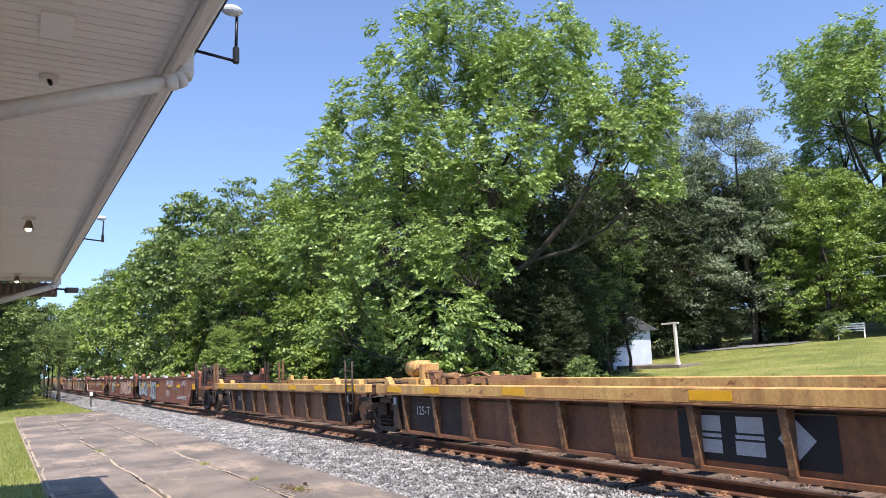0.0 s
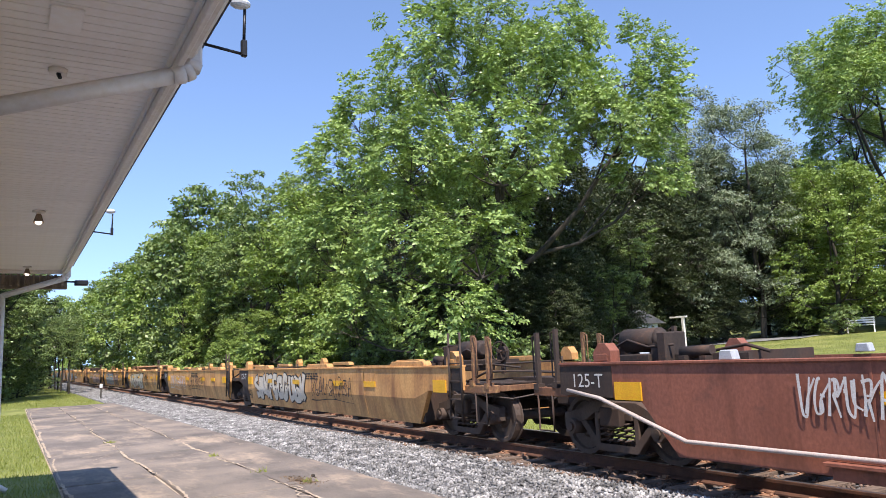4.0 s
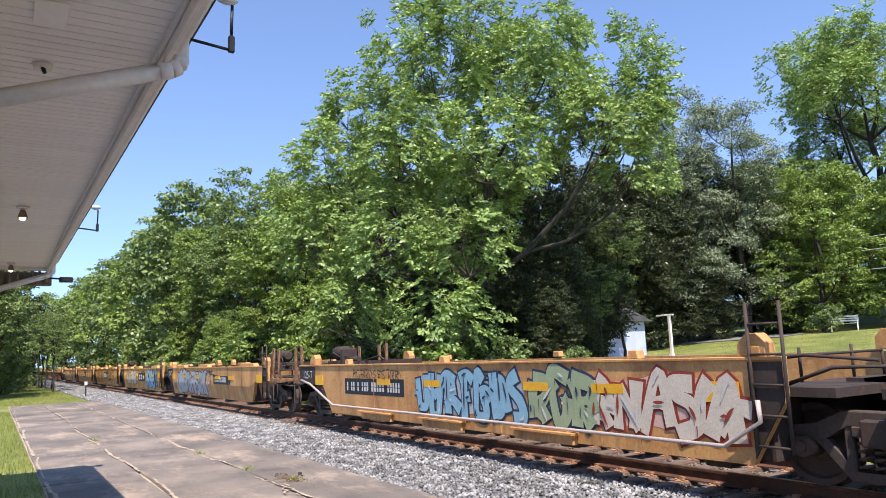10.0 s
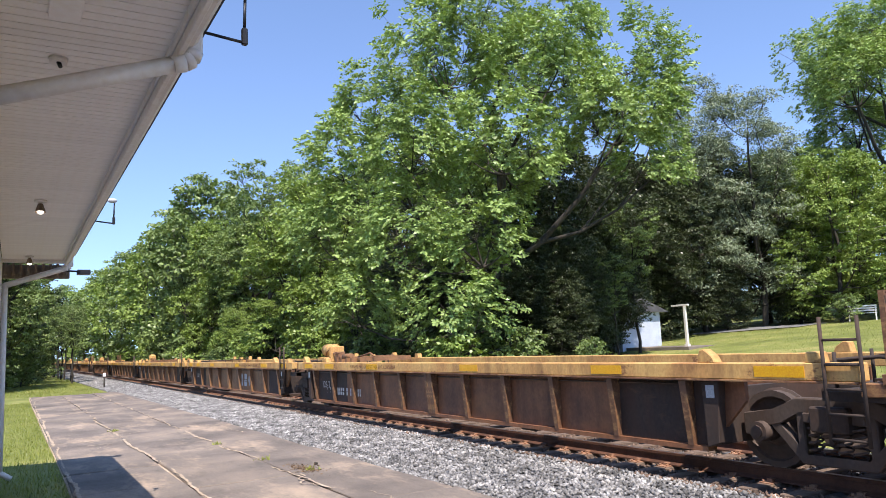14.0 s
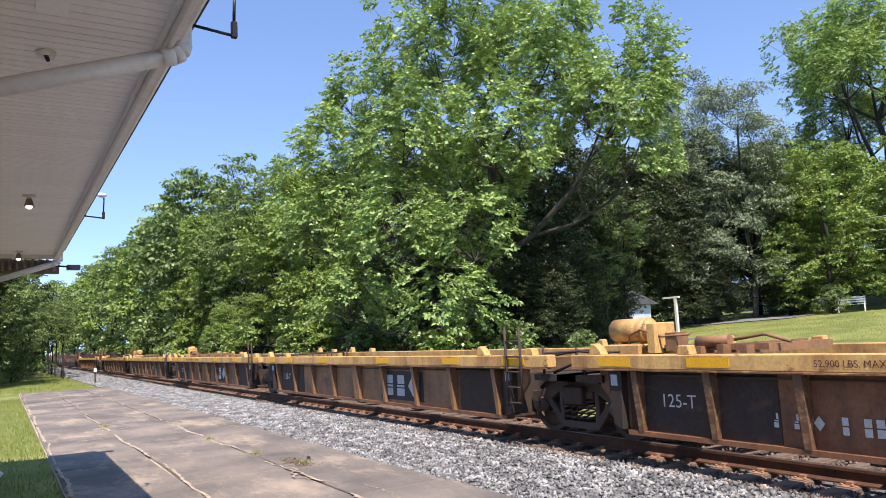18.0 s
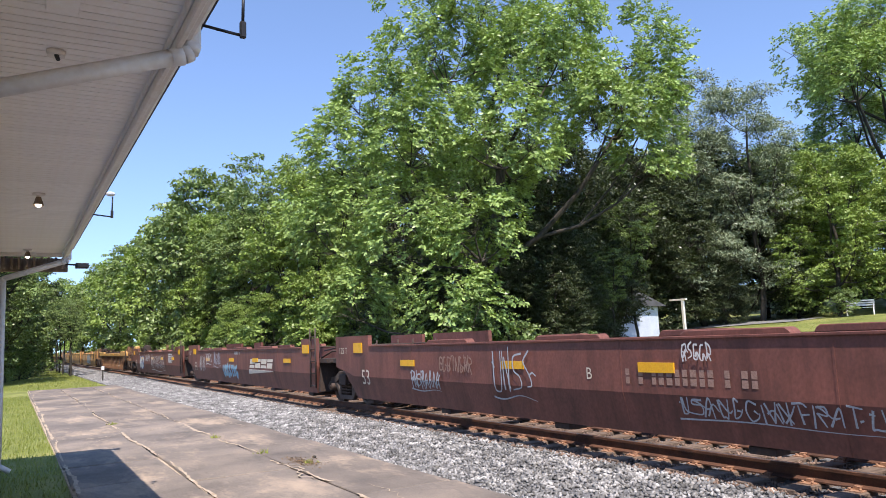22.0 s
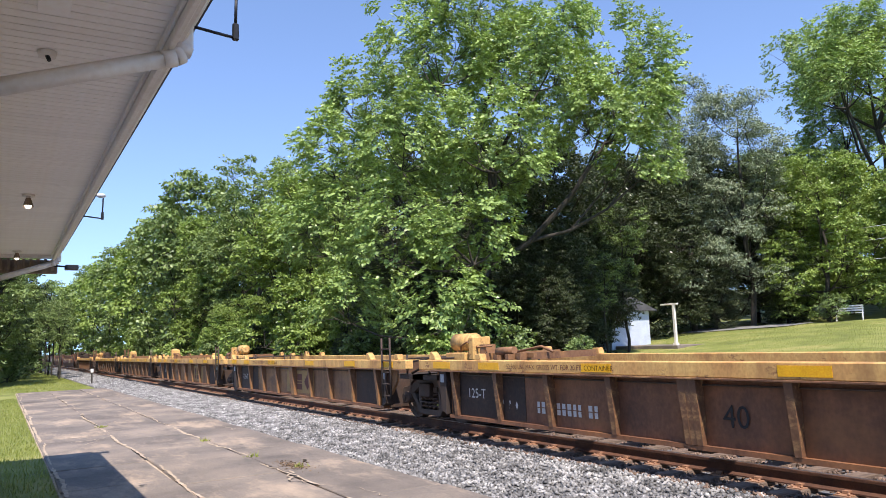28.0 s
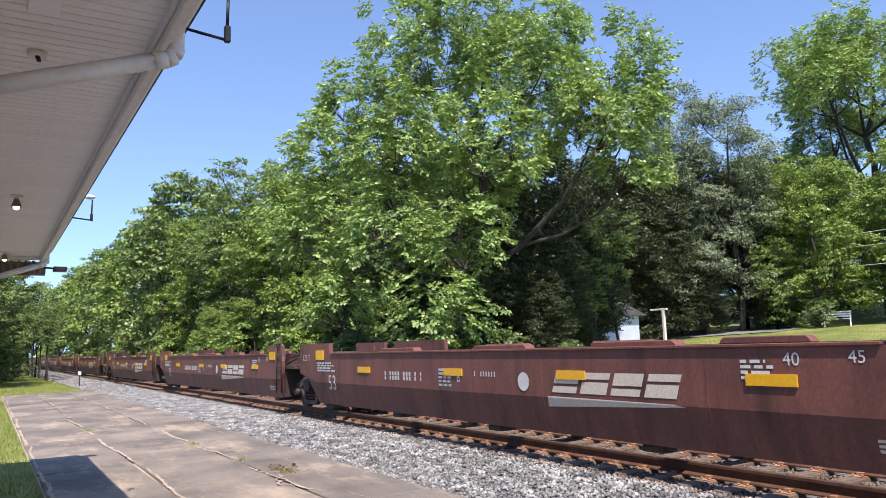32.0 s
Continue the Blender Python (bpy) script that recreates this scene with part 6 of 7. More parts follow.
def unit(kind, length, front, rear, paint, label, seed, marks, slack=(0.0, 0.0)):
    """One well of an articulated car. front, rear: 'A' shared truck or 'K' coupled end. kind: 'rib', 'bevel', 'flat', 'high'."""
    u = thing("well_car", label, "railway car", group="well cars of the freight train")
    h = length / 2
    top = marks.get("top") or {"rib": 1.275, "bevel": 1.405, "flat": 1.415, "high": 1.50}[kind]
    bend, tuck = {"rib": (0.2, 0.0), "bevel": (0.78, 0.12), "flat": (0.2, 0.0), "high": (0.80, 0.13)}[kind]
    bot = 0.26
    ef = h - (1.45 if front == "K" else {"rib": 0.12, "high": 0.98}.get(kind, 0.78))       # ends of the body
    er = -h + (1.45 if rear == "K" else {"rib": 0.44, "high": 0.50}.get(kind, 0.68))
    tf = h - 2.07 if front == "K" else h            # truck centres
    trr = -h + 2.07 if rear == "K" else -h
    cf, cr = tf - (1.42 if kind == "rib" else 1.25), trr + (1.42 if kind == "rib" else 1.60)
    # the stretch on which the painted marks are spaced
    mf = h - slack[0] - (3.80 if front == "K" else 1.45)
    mr = -h - slack[1] + (3.80 if rear == "K" else 1.45)
    if kind == "rib":
        bm = bmesh.new()
        prism(bm, [(er, top - 0.19), (ef, top - 0.19), (ef, top), (er, top)], -HALF, -HALF + 0.18)
        part("top_chord", bm, P_YELLOW, u, "yellow box-section top chord", bevel=0.012)
        bm = bmesh.new()
        prism(bm, [(er, top - 0.19), (ef, top - 0.19), (ef, top), (er, top)], HALF - 0.18, HALF)
        part("top_chord", bm, P_YELLOW, u, "yellow box-section top chord", bevel=0.012)
        for s in (1, -1):
            bm = side_sheet([(cr - 0.55, top - 0.45, top - 0.192), (cr, bot, top - 0.192), (cf, bot, top - 0.192), (cf + 0.55, top - 0.45, top - 0.192)], bend, 0.0, 0.06)
            for v in bm.verts:
                v.co.y += 0.17
            sp = part("side_panel", bm, paint, u, "rust-brown side sheet between ribs")
            if s < 0:
                sp.rotation_euler.z = math.pi
                sp.location.x = cf + cr
        if not marks.get("plain_ends"):
            for q0, q1 in ((cr + 0.02, cr + 2.3), (cf - 1.55, cf - 0.02)):
                bm = bmesh.new()
                prism(bm, [(q0, bot + 0.01), (q1, bot + 0.01), (q1, top - 0.2), (q0, top - 0.2)], -HALF + 0.163, -HALF + 0.172)
                part("end_panel", bm, P_DARK, u, "grimy black end panel")
        n = marks.get("ribs") or (11 if length > 17 else 9)
        bm = bmesh.new()
        a = [bm.verts.new(c) for c in ((-0.055, -HALF + 0.01, top - 0.194), (0.055, -HALF + 0.01, top - 0.194), (0.055, -HALF + 0.168, top - 0.194), (-0.055, -HALF + 0.168, top - 0.194))]
        b = [bm.verts.new(c) for c in ((-0.042, -HALF + 0.09, bot), (0.042, -HALF + 0.09, bot), (0.042, -HALF + 0.168, bot), (-0.042, -HALF + 0.168, bot))]
        bm.faces.new(a[::-1])
        bm.faces.new(b)
        for i in range(4):
            bm.faces.new((a[i], a[(i + 1) % 4], b[(i + 1) % 4], b[i]))
        rib_mat = P_RIB if paint is P_RUSTY else P_RUSTY_TAN
        rib_me = mesh_of("rib", bm, rib_mat)
        for i in range(n):
            rb = part("rib", rib_me, rib_mat, u)
            rb.location.x = cr + 0.25 + (cf - cr - 0.5) * i / (n - 1)
        if not marks.get("plain_ends") and not marks.get("no_size"):
            sheet("lettering", text_mesh("125-T", 0.24, INK["white"], cr + 0.86, 0.60, bend, tuck), INK["white"], u, "white painted lettering")
        bm = bmesh.new()
        box(bm, (cr, -HALF + 0.10, bot - 0.06), (cf, -HALF + 0.26, bot))
        box(bm, (cr, HALF - 0.26, bot - 0.06), (cf, HALF - 0.10, bot))
        part("bottom_chord", bm, P_RUSTY, u)
        # rusty flange under the chord, a thin pipe below it, a double rib at mid-length and box columns at the ends
        bm = bmesh.new()
        box(bm, (er + 0.02, -HALF - 0.014, top - 0.215), (ef - 0.02, -HALF + 0.09, top - 0.1905))
        part("chord_flange", bm, P_RIB, u, "rusty flange under the top chord", bevel=0.004)
        bm = bmesh.new()
        bent(bm, [(cr + 0.4, -HALF + 0.15, top - 0.27), ((cr + cf) / 2, -HALF + 0.15, top - 0.285), (cf - 0.4, -HALF + 0.15, top - 0.27)], 0.013, 5)
        part("air_pipe", bm, P_TRUCK, u, "thin grey air pipe under the chord")
        if marks.get("raised"):
            for xe, way in ((er, 1), (ef, -1)):
                for sy in (-1, 1):
                    bm = bmesh.new()
                    xa, xb = sorted((xe + way * 0.75, xe + way * 3.6))
                    prism(bm, [(xa, top - 0.001), (xb, top - 0.001), (xb - 0.06, top + 0.13), (xa + 0.06, top + 0.13)], sy * HALF - (0.0 if sy < 0 else 0.17), sy * HALF + (0.17 if sy < 0 else 0.0))
                    part("raised_chord", bm, P_YELLOW, u, "raised stretch of the top chord over the end", bevel=0.012)
            for xe, xc, way in ((er, cr, 1), (ef, cf, -1)):
                bm = bmesh.new()
                prism(bm, [(xe + way * 0.1, 1.0), (xe + way * 0.1, top - 0.195), (xc + way * 0.03, top - 0.195), (xc + way * 0.03, bot + 0.1), (xc - way * 0.12, 0.42), (xc - way * 0.42, 0.72), (xc - way * 0.9, 0.93)], -HALF + 0.028, -HALF + 0.048)
                part("shoulder_plate", bm, paint, u, "rusty shoulder plate curving over the truck")
        for d_ in (-0.09, 0.09):
            rb = part("centre_rib", rib_me, rib_mat, u)
            rb.location = ((cr + cf) / 2 + d_, -0.004, 0)
        for xc, way in ((cr - 0.02, -1), (cf + 0.02, 1)):
            bm = bmesh.new()
            prism(bm, [(xc, top - 0.216), (xc + way * 0.26, top - 0.216), (xc + way * 0.20, bot + 0.06), (xc + way * 0.02, bot)], -HALF + 0.05, -HALF + 0.30)
            col = part("end_column", bm, P_DARK, u, "grimy box column at the end of the side", bevel=0.01)
            bm = bmesh.new()
            box(bm, (min(xc + way * 0.07, xc + way * 0.19), -HALF + 0.040, top - 0.42), (max(xc + way * 0.07, xc + way * 0.19), -HALF + 0.049, top - 0.27))
            part("tag_plate", bm, INK["silver"], col, "small pale plate")
    else:
        st = [(er, 1.02 if rear == "A" else 0.98, top), (cr - 0.6, 0.95, top), (cr, bot, top), (cf, bot, top), (min(cf + 0.6, ef - 0.02), 0.95, top), (ef, 1.02 if front == "A" else 0.98, top)]
        if kind == "high":
            hi = top + 0.27
            st = [(er, 1.0, hi), (cr - 0.6, 0.92, hi), (cr, bot, hi), (cr + 0.9, bot, hi), (cr + 0.92, bot, top), (cf - 0.92, bot, top), (cf - 0.9, bot, hi), (cf, bot, hi), (min(cf + 0.6, ef - 0.02), 0.92, hi), (ef, 1.0, hi)]
        for s in (1, -1):
            sp = part("side_panel", side_sheet(st, bend, tuck), paint, u)
            if s < 0:
                sp.rotation_euler.z = math.pi
                sp.location.x = cf + cr if abs(front == rear) else 0
                if front != rear:
                    sp.location.x = ef + er
        # grimy black ends over the trucks, with the plate size on the rear one
        if kind in ("bevel", "flat"):
            def low(x):
                """The bottom edge of the side at x, near either end."""
                return float(np.interp(x, [q[0] for q in st], [q[1] for q in st]))
            for x0, x1 in ((er - 0.004, er + 1.12), (ef - 0.42, ef + 0.004)):
                st2 = [(x0, low(x0) - 0.003, top - 0.02)] + [(x, low(x) - 0.003, top - 0.02) for x in (cr - 0.6, cr, cf, min(cf + 0.6, ef - 0.02)) if x0 < x < x1] + [(x1, low(x1) - 0.003, top - 0.02)]
                sb = side_sheet(st2, bend, tuck, 0.02)
                for v in sb.verts:
                    v.co.y -= 0.006
                part("end_plate", sb, P_DARK, u, "grimy black end plate")
            sheet("lettering", text_mesh("125-T", 0.28, INK["white"], er + 0.60, top - 0.32, bend, tuck, 0.012), INK["white"], u, "white painted lettering")
        if kind == "high":
            sheet("lettering", text_mesh("125 T", 0.22, INK["cream"], er + 0.50, top - 0.16, bend, tuck, 0.012), INK["cream"], u, "pale painted lettering")
        bm = bmesh.new()
        prism(bm, [(er, top - 0.0), (ef, top - 0.0), (ef, top + 0.035), (er, top + 0.035)] if kind != "high" else [(cr + 1.0, top), (cf - 1.0, top), (cf - 1.0, top + 0.035), (cr + 1.0, top + 0.035)], -HALF - 0.03, -HALF + 0.12)
        part("top_lip", bm, paint, u, bevel=0.006)
        for k_ in range(1, 5):
            xx = cr + (cf - cr) * k_ / 5
            bm = side_sheet([(xx - 0.014, bot + 0.004, top - 0.01), (xx + 0.014, bot + 0.004, top - 0.01)], bend, tuck, 0.012)
            for v in bm.verts:
                v.co.y -= 0.0045
            part("weld_seam", bm, paint, u)
        if kind == "bevel":
            for fx in (0.24, 0.76):
                bm = bmesh.new()
                xx = cr + (cf - cr) * fx
                prism(bm, [(xx - 1.25, top - 0.02), (xx - 0.92, top - 0.30), (xx + 0.92, top - 0.30), (xx + 1.25, top - 0.02)], -HALF - 0.0045, -HALF + 0.02)
                part("stiffener_plate", bm, paint, u, "flat plate with slanted ends welded below the top edge")
        if marks.get("steps"):
            bm = bmesh.new()
            zp = 0.47
            bent(bm, [(er + 0.2, -HALF - 0.05, 1.05), (er + 0.9, -HALF - 0.06, 0.95), (cr + 0.2, -HALF - 0.07, zp), (cf - 0.3, -HALF - 0.07, zp - 0.02), (cf + 0.2, -HALF - 0.07, 0.75), (ef - 0.3, -HALF - 0.05, 0.98)], 0.028)
            part("conduit", bm, P_PIPE, u, "pale pipe run along the lower side")
            for fx in (0.22, 0.45, 0.70):
                bm = bmesh.new()
                xx = cr + (cf - cr) * fx
                box(bm, (xx - 0.75, -HALF - 0.17, 0.38), (xx + 0.75, -HALF - 0.01, 0.42))
                box(bm, (xx - 0.7, -HALF - 0.10, 0.24), (xx + 0.7, -HALF - 0.004, 0.38))
                part("step_plate", bm, paint, u, "narrow step ledge on the lower side", bevel=0.006)
    # floor and cross beams
    for i in range(5):
        fb = part("floor_beam", ME_BEAM, P_DARK, u)
        fb.location.x = cr + 0.6 + (cf - cr - 1.2) * i / 4
    for x0, x1 in ((cr - 0.2, cr - 0.05), (cf + 0.05, cf + 0.2)):
        bm = bmesh.new()
        box(bm, (x0, -1.36, 0.3), (x1, 1.36, top - 0.32))
        part("bulkhead", bm, P_DARK, u)
    # ends
    gm = P_YELLOW if kind == "rib" else paint
    rr = random.Random(seed)
    end_gear(u, ef, 1, front == "K", top, paint, marks.get("tank_f", ""), seed)
    end_gear(u, er, -1, rear == "K", top, paint, marks.get("tank_r", ""), seed + 1)
    if front == "K":
        truck(u, tf)
    else:
        truck(u, h)
    if rear == "K":
        truck(u, trr)
    ld = part("ladder", ME_LADDER if kind != "rib" else ME_LADDER_S, P_DARK, u, "dark steel ladder")
    ld.location = (ef - 0.15, -HALF - 0.03, 0)
    if kind == "rib" and front == "A":
        ld.location.x = ef - 0.85
    gk = {"rib": ("wedge", "block"), "bevel": ("tall", "flat"), "flat": ("tall", "block"), "high": ("flat", "block")}[kind]
    if kind == "rib":
        spots = [(er + 0.5, 0), (er + 2.1, 1), (ef - 1.9, 0), (ef - 0.5, 1)]
    elif kind == "high":
        spots = [((cr + cf) / 2 - 3.2, 0), ((cr + cf) / 2 + 0.4, 0), ((cr + cf) / 2 + 3.4, 0)]
    else:
        spots = [(er + 0.95, 0), (er + 2.6 + rr.uniform(0, 0.6), 1), ((er + ef) / 2 + rr.uniform(-1, 1), 1), (ef - 2.2, 1), (ef - 0.35, 0)]
    for x, i in spots:
        z = top + (0.035 if kind not in ("rib", "high") else 0)
        g = INK["silver"] if kind == "flat" and marks.get("pale_guides") and er + 2 < x < ef - 1 else gm
        guide(u, x, z, g, gk[i])
    # reflectors along the side
    if kind == "rib":
        reflectors(u, [er + 0.9, cr + 1.5, cr + 4.2, (cf + cr) / 2 + 1.6, cf - 1.6, ef - 0.9], top - 0.095, 0.62, 0.12, 0.2, 0, 0.006)
    else:
        reflectors(u, [cr + 2.9, (cr + cf) / 2 - 1.0, (cr + cf) / 2 + 2.2, cf - 2.2], top - 0.36, 0.62, 0.13, bend, tuck)
        reflectors(u, [er + 1.42, ef - 0.80], top - (0.02 if kind == "high" else 0.36), 0.50, 0.24, bend, tuck)
    span = mf - mr
    for mk_ in marks.get("paint", ()):
        k = mk_[0]
        b_, t_ = bend, tuck
        if k == "letters" and mk_[5] == mk_[6] and not mk_[8]:
            _, a, b, z0, z1, fill, edge, n, back = mk_
            scrawl(u, mr + span * a, mr + span * b, z0, z1, fill, seed * 7 + int(a * 100), b_, t_, n + 3, 0.075)
        elif k == "letters":
            _, a, b, z0, z1, fill, edge, n, back = mk_
            lettering(u, mr + span * a, mr + span * b, z0, z1, fill, edge, seed * 7 + int(a * 100), b_, t_, n, back)
        elif k == "scrawl":
            _, a, b, z0, z1, ink, n = mk_
            scrawl(u, mr + span * a, mr + span * b, z0, z1, ink, seed * 5 + int(a * 100), b_, t_, n)
        elif k == "bars":
            _, a, b, z0, z1, rows_, ink = mk_
            bars(u, mr + span * a, mr + span * b, z0, z1, rows_, ink, seed * 3 + int(a * 100), b_, t_)
        elif k == "plate":
            _, a, b, z0, z1, ink, gnd = mk_
            x0, x1 = mr + span * a, mr + span * b
            bm = bmesh.new()
            bm.faces.new([bm.verts.new(c) for c in ((x0 - 0.12, 0, z0 - 0.08), (x1 + 0.12, 0, z0 - 0.08), (x1 + 0.12, 0, z1 + 0.08), (x0 - 0.12, 0, z1 + 0.08))])
            bmesh.ops.bisect_plane(bm, geom=bm.verts[:] + bm.edges[:] + bm.faces[:], plane_co=(0, 0, bend), plane_no=(0, 0, 1))
            me = mesh_of("mark_ground", bm, INK[gnd])
            drape(me, bend, tuck, 0.003)
            part("mark_ground", me, INK[gnd], u, "black painted field")
            bars(u, x0, x1, z0, z1, 1, ink, seed * 3 + int(a * 100), b_, t_)
        elif k == "logo":
            _, a, b, z0, z1, ink, gnd = mk_
            logo_blocks(u, mr + span * a, mr + span * b, z0, z1, ink, seed, b_, t_, gnd)
        elif k == "slant":
            _, a, b, z0, z1 = mk_
            slanted_mark(u, mr + span * a, mr + span * b, z0, z1, "cream", b_, t_)
        elif k == "text":
            _, a, z, size, body, ink = mk_
            sheet("lettering", text_mesh(body, size, INK[ink], mr + span * a, z, b_, t_), INK[ink], u, "%s painted lettering" % ink)
        elif k == "word":
            _, a, z, size, body, ink, edge, wide = mk_
            for fat_, ink_, lift_ in (((0.0, ink, 0.0185),) if ink == edge else ((0.080, edge, 0.0155), (0.040, ink, 0.0185))):
                me = text_mesh(body, size, INK[ink_], mr + span * a, z, b_, t_, lift_, fat_, wide, 0.98)
                for v in me.vertices:
                    # letters swell and sway as a hand paints them
                    v.co.x += 0.05 * size * math.sin(5.0 * v.co.z + 2.3 * v.co.x)
                    v.co.z += 0.035 * size * math.sin(2.6 * v.co.x) if v.co.z > b_ + 0.1 or t_ == 0 else 0
                part("graffiti", me, INK[ink_], u, "%s graffiti letters" % ink_)
        elif k == "patch":
            _, a, z, w_, h_, ink = mk_
            part("mark", blob(mr + span * a, z, w_, h_, seed + int(a * 100), b_, t_, 0.004, INK[ink]), INK[ink], u, "%s painted field behind stencils" % ink)
        elif k == "ring":
            _, a, z, rad_, ink = mk_
            cx = mr + span * a
            pts = [(cx + rad_ * math.cos(s), z + rad_ * math.sin(s)) for s in np.linspace(0, math.tau, 28)]
            part("mark", ribbon(pts, 0.07, b_, t_, 0.006, INK[ink]), INK[ink], u, "round painted emblem")
            pts = [(cx, z - rad_), (cx, z), (cx, z + rad_)]
            part("mark", ribbon(pts, 0.10, b_, t_, 0.007, INK[ink]), INK[ink], u)
            pts = [(cx - rad_, z), (cx, z), (cx + rad_, z)]
            part("mark", ribbon(pts, 0.10, b_, t_, 0.008, INK[ink]), INK[ink], u)
    if kind == "rib":
        for o in u.children:
            if o.name.split(".")[0] in ("graffiti", "stencil", "mark", "mark_ground", "lettering", "stroke"):
                lowpart = sum(v.co.z for v in o.data.vertices) / len(o.data.vertices) < top - 0.25
                if lowpart:
                    for v in o.data.vertices:
                        v.co.y += 0.165
    return u


# joints between the wells, from the front back: place along the track at the clip's end, K for a coupling, and its slack
JOINTS = [
    (776.5, "K"), (758.5, "A", 0.3), (743.1, "K", 2.9), (725.4, "A", 2.2), (710.53, "A", 2.13), (695.3, "A", 2.3), (680.3, "A", 1.9), (662.8, "K", 1.5), (645.25, "A", 1.25),
    (629.9, "A", 1.2), (614.71, "A", 1.31), (599.39, "A", 1.29), (582.3, "K", 0.8), (564.89, "A", 1.09), (549.87, "A", 1.27), (534.82, "A", 1.02), (519.84, "A", 1.34), (502.95, "K", 0.55),
    (485.6, "A", 0.6), (470.43, "A", 0.63), (455.36, "A", 0.66), (440.26, "A", 0.66), (423.2, "K", 2.6), (404.55, "A", 0.25), (388.45, "A", 0.25), (371.95, "A", 0.25), (355.65, "A", 0.25),
    (337.7, "K"), (320.34, "A", 0.24), (305.21, "A", 0.11), (290.01, "A", 0.11), (274.93, "A", 0.13), (258, "K"), (235.6, "K"), (215.25, "A", 0.15), (196.75, "A", 0.35),
    (176.5, "K"), (154.6, "K"), (134, "A", 0.2), (115.3, "A", 0.2), (95.5, "K"), (79.04, "A", 0.14), (64.4, "A"), (49.86, "A", 0.16), (35.28, "A", 0.18),
    (18.85, "K", 0.85), (0.5, "K"), (-19.7, "A"), (-38.7, "A"), (-58.4, "K"), (-78, "A"), (-97, "A"), (-117, "K"), (-136.5, "A"),
    (-155.5, "A"), (-175, "K"),
]

L_RIB = "low ribbed well car, yellow top rail over rusty brown sides"
L_RED = "smooth-sided faded red well car covered in graffiti"
L_TAN = "smooth-sided faded yellow well car with sprayed graffiti"
L_BEV = "faded yellow well car with angled lower sides and graffiti"
L_BRN = "tall brown well car with raised ends and white stencils"
L_TTN = "tall tan well car with raised ends and graffiti"


def std(kind, extra=(), **more):
    base = [("bars", 0.60, 0.72, 1.10, 1.30, 3, "black")] if kind in ("bevel", "flat") else []
    return dict(paint=base + list(extra), **more)


def rib_marks(mark, num, weight="", extra=()):
    p = []
    if mark:
        p.append(("logo", mark[0], mark[1], 0.42, 0.86, mark[2], mark[3]))
    if num:
        p.append(("bars", num, num + 0.16, 0.44, 0.62, 1, "white"))
    if weight:
        p.append(("text", weight, 1.140, 0.105, "52,900 LBS. MAX. GROSS WT. FOR 20 FT. CONTAINER", "maroon"))
    return p + list(extra)


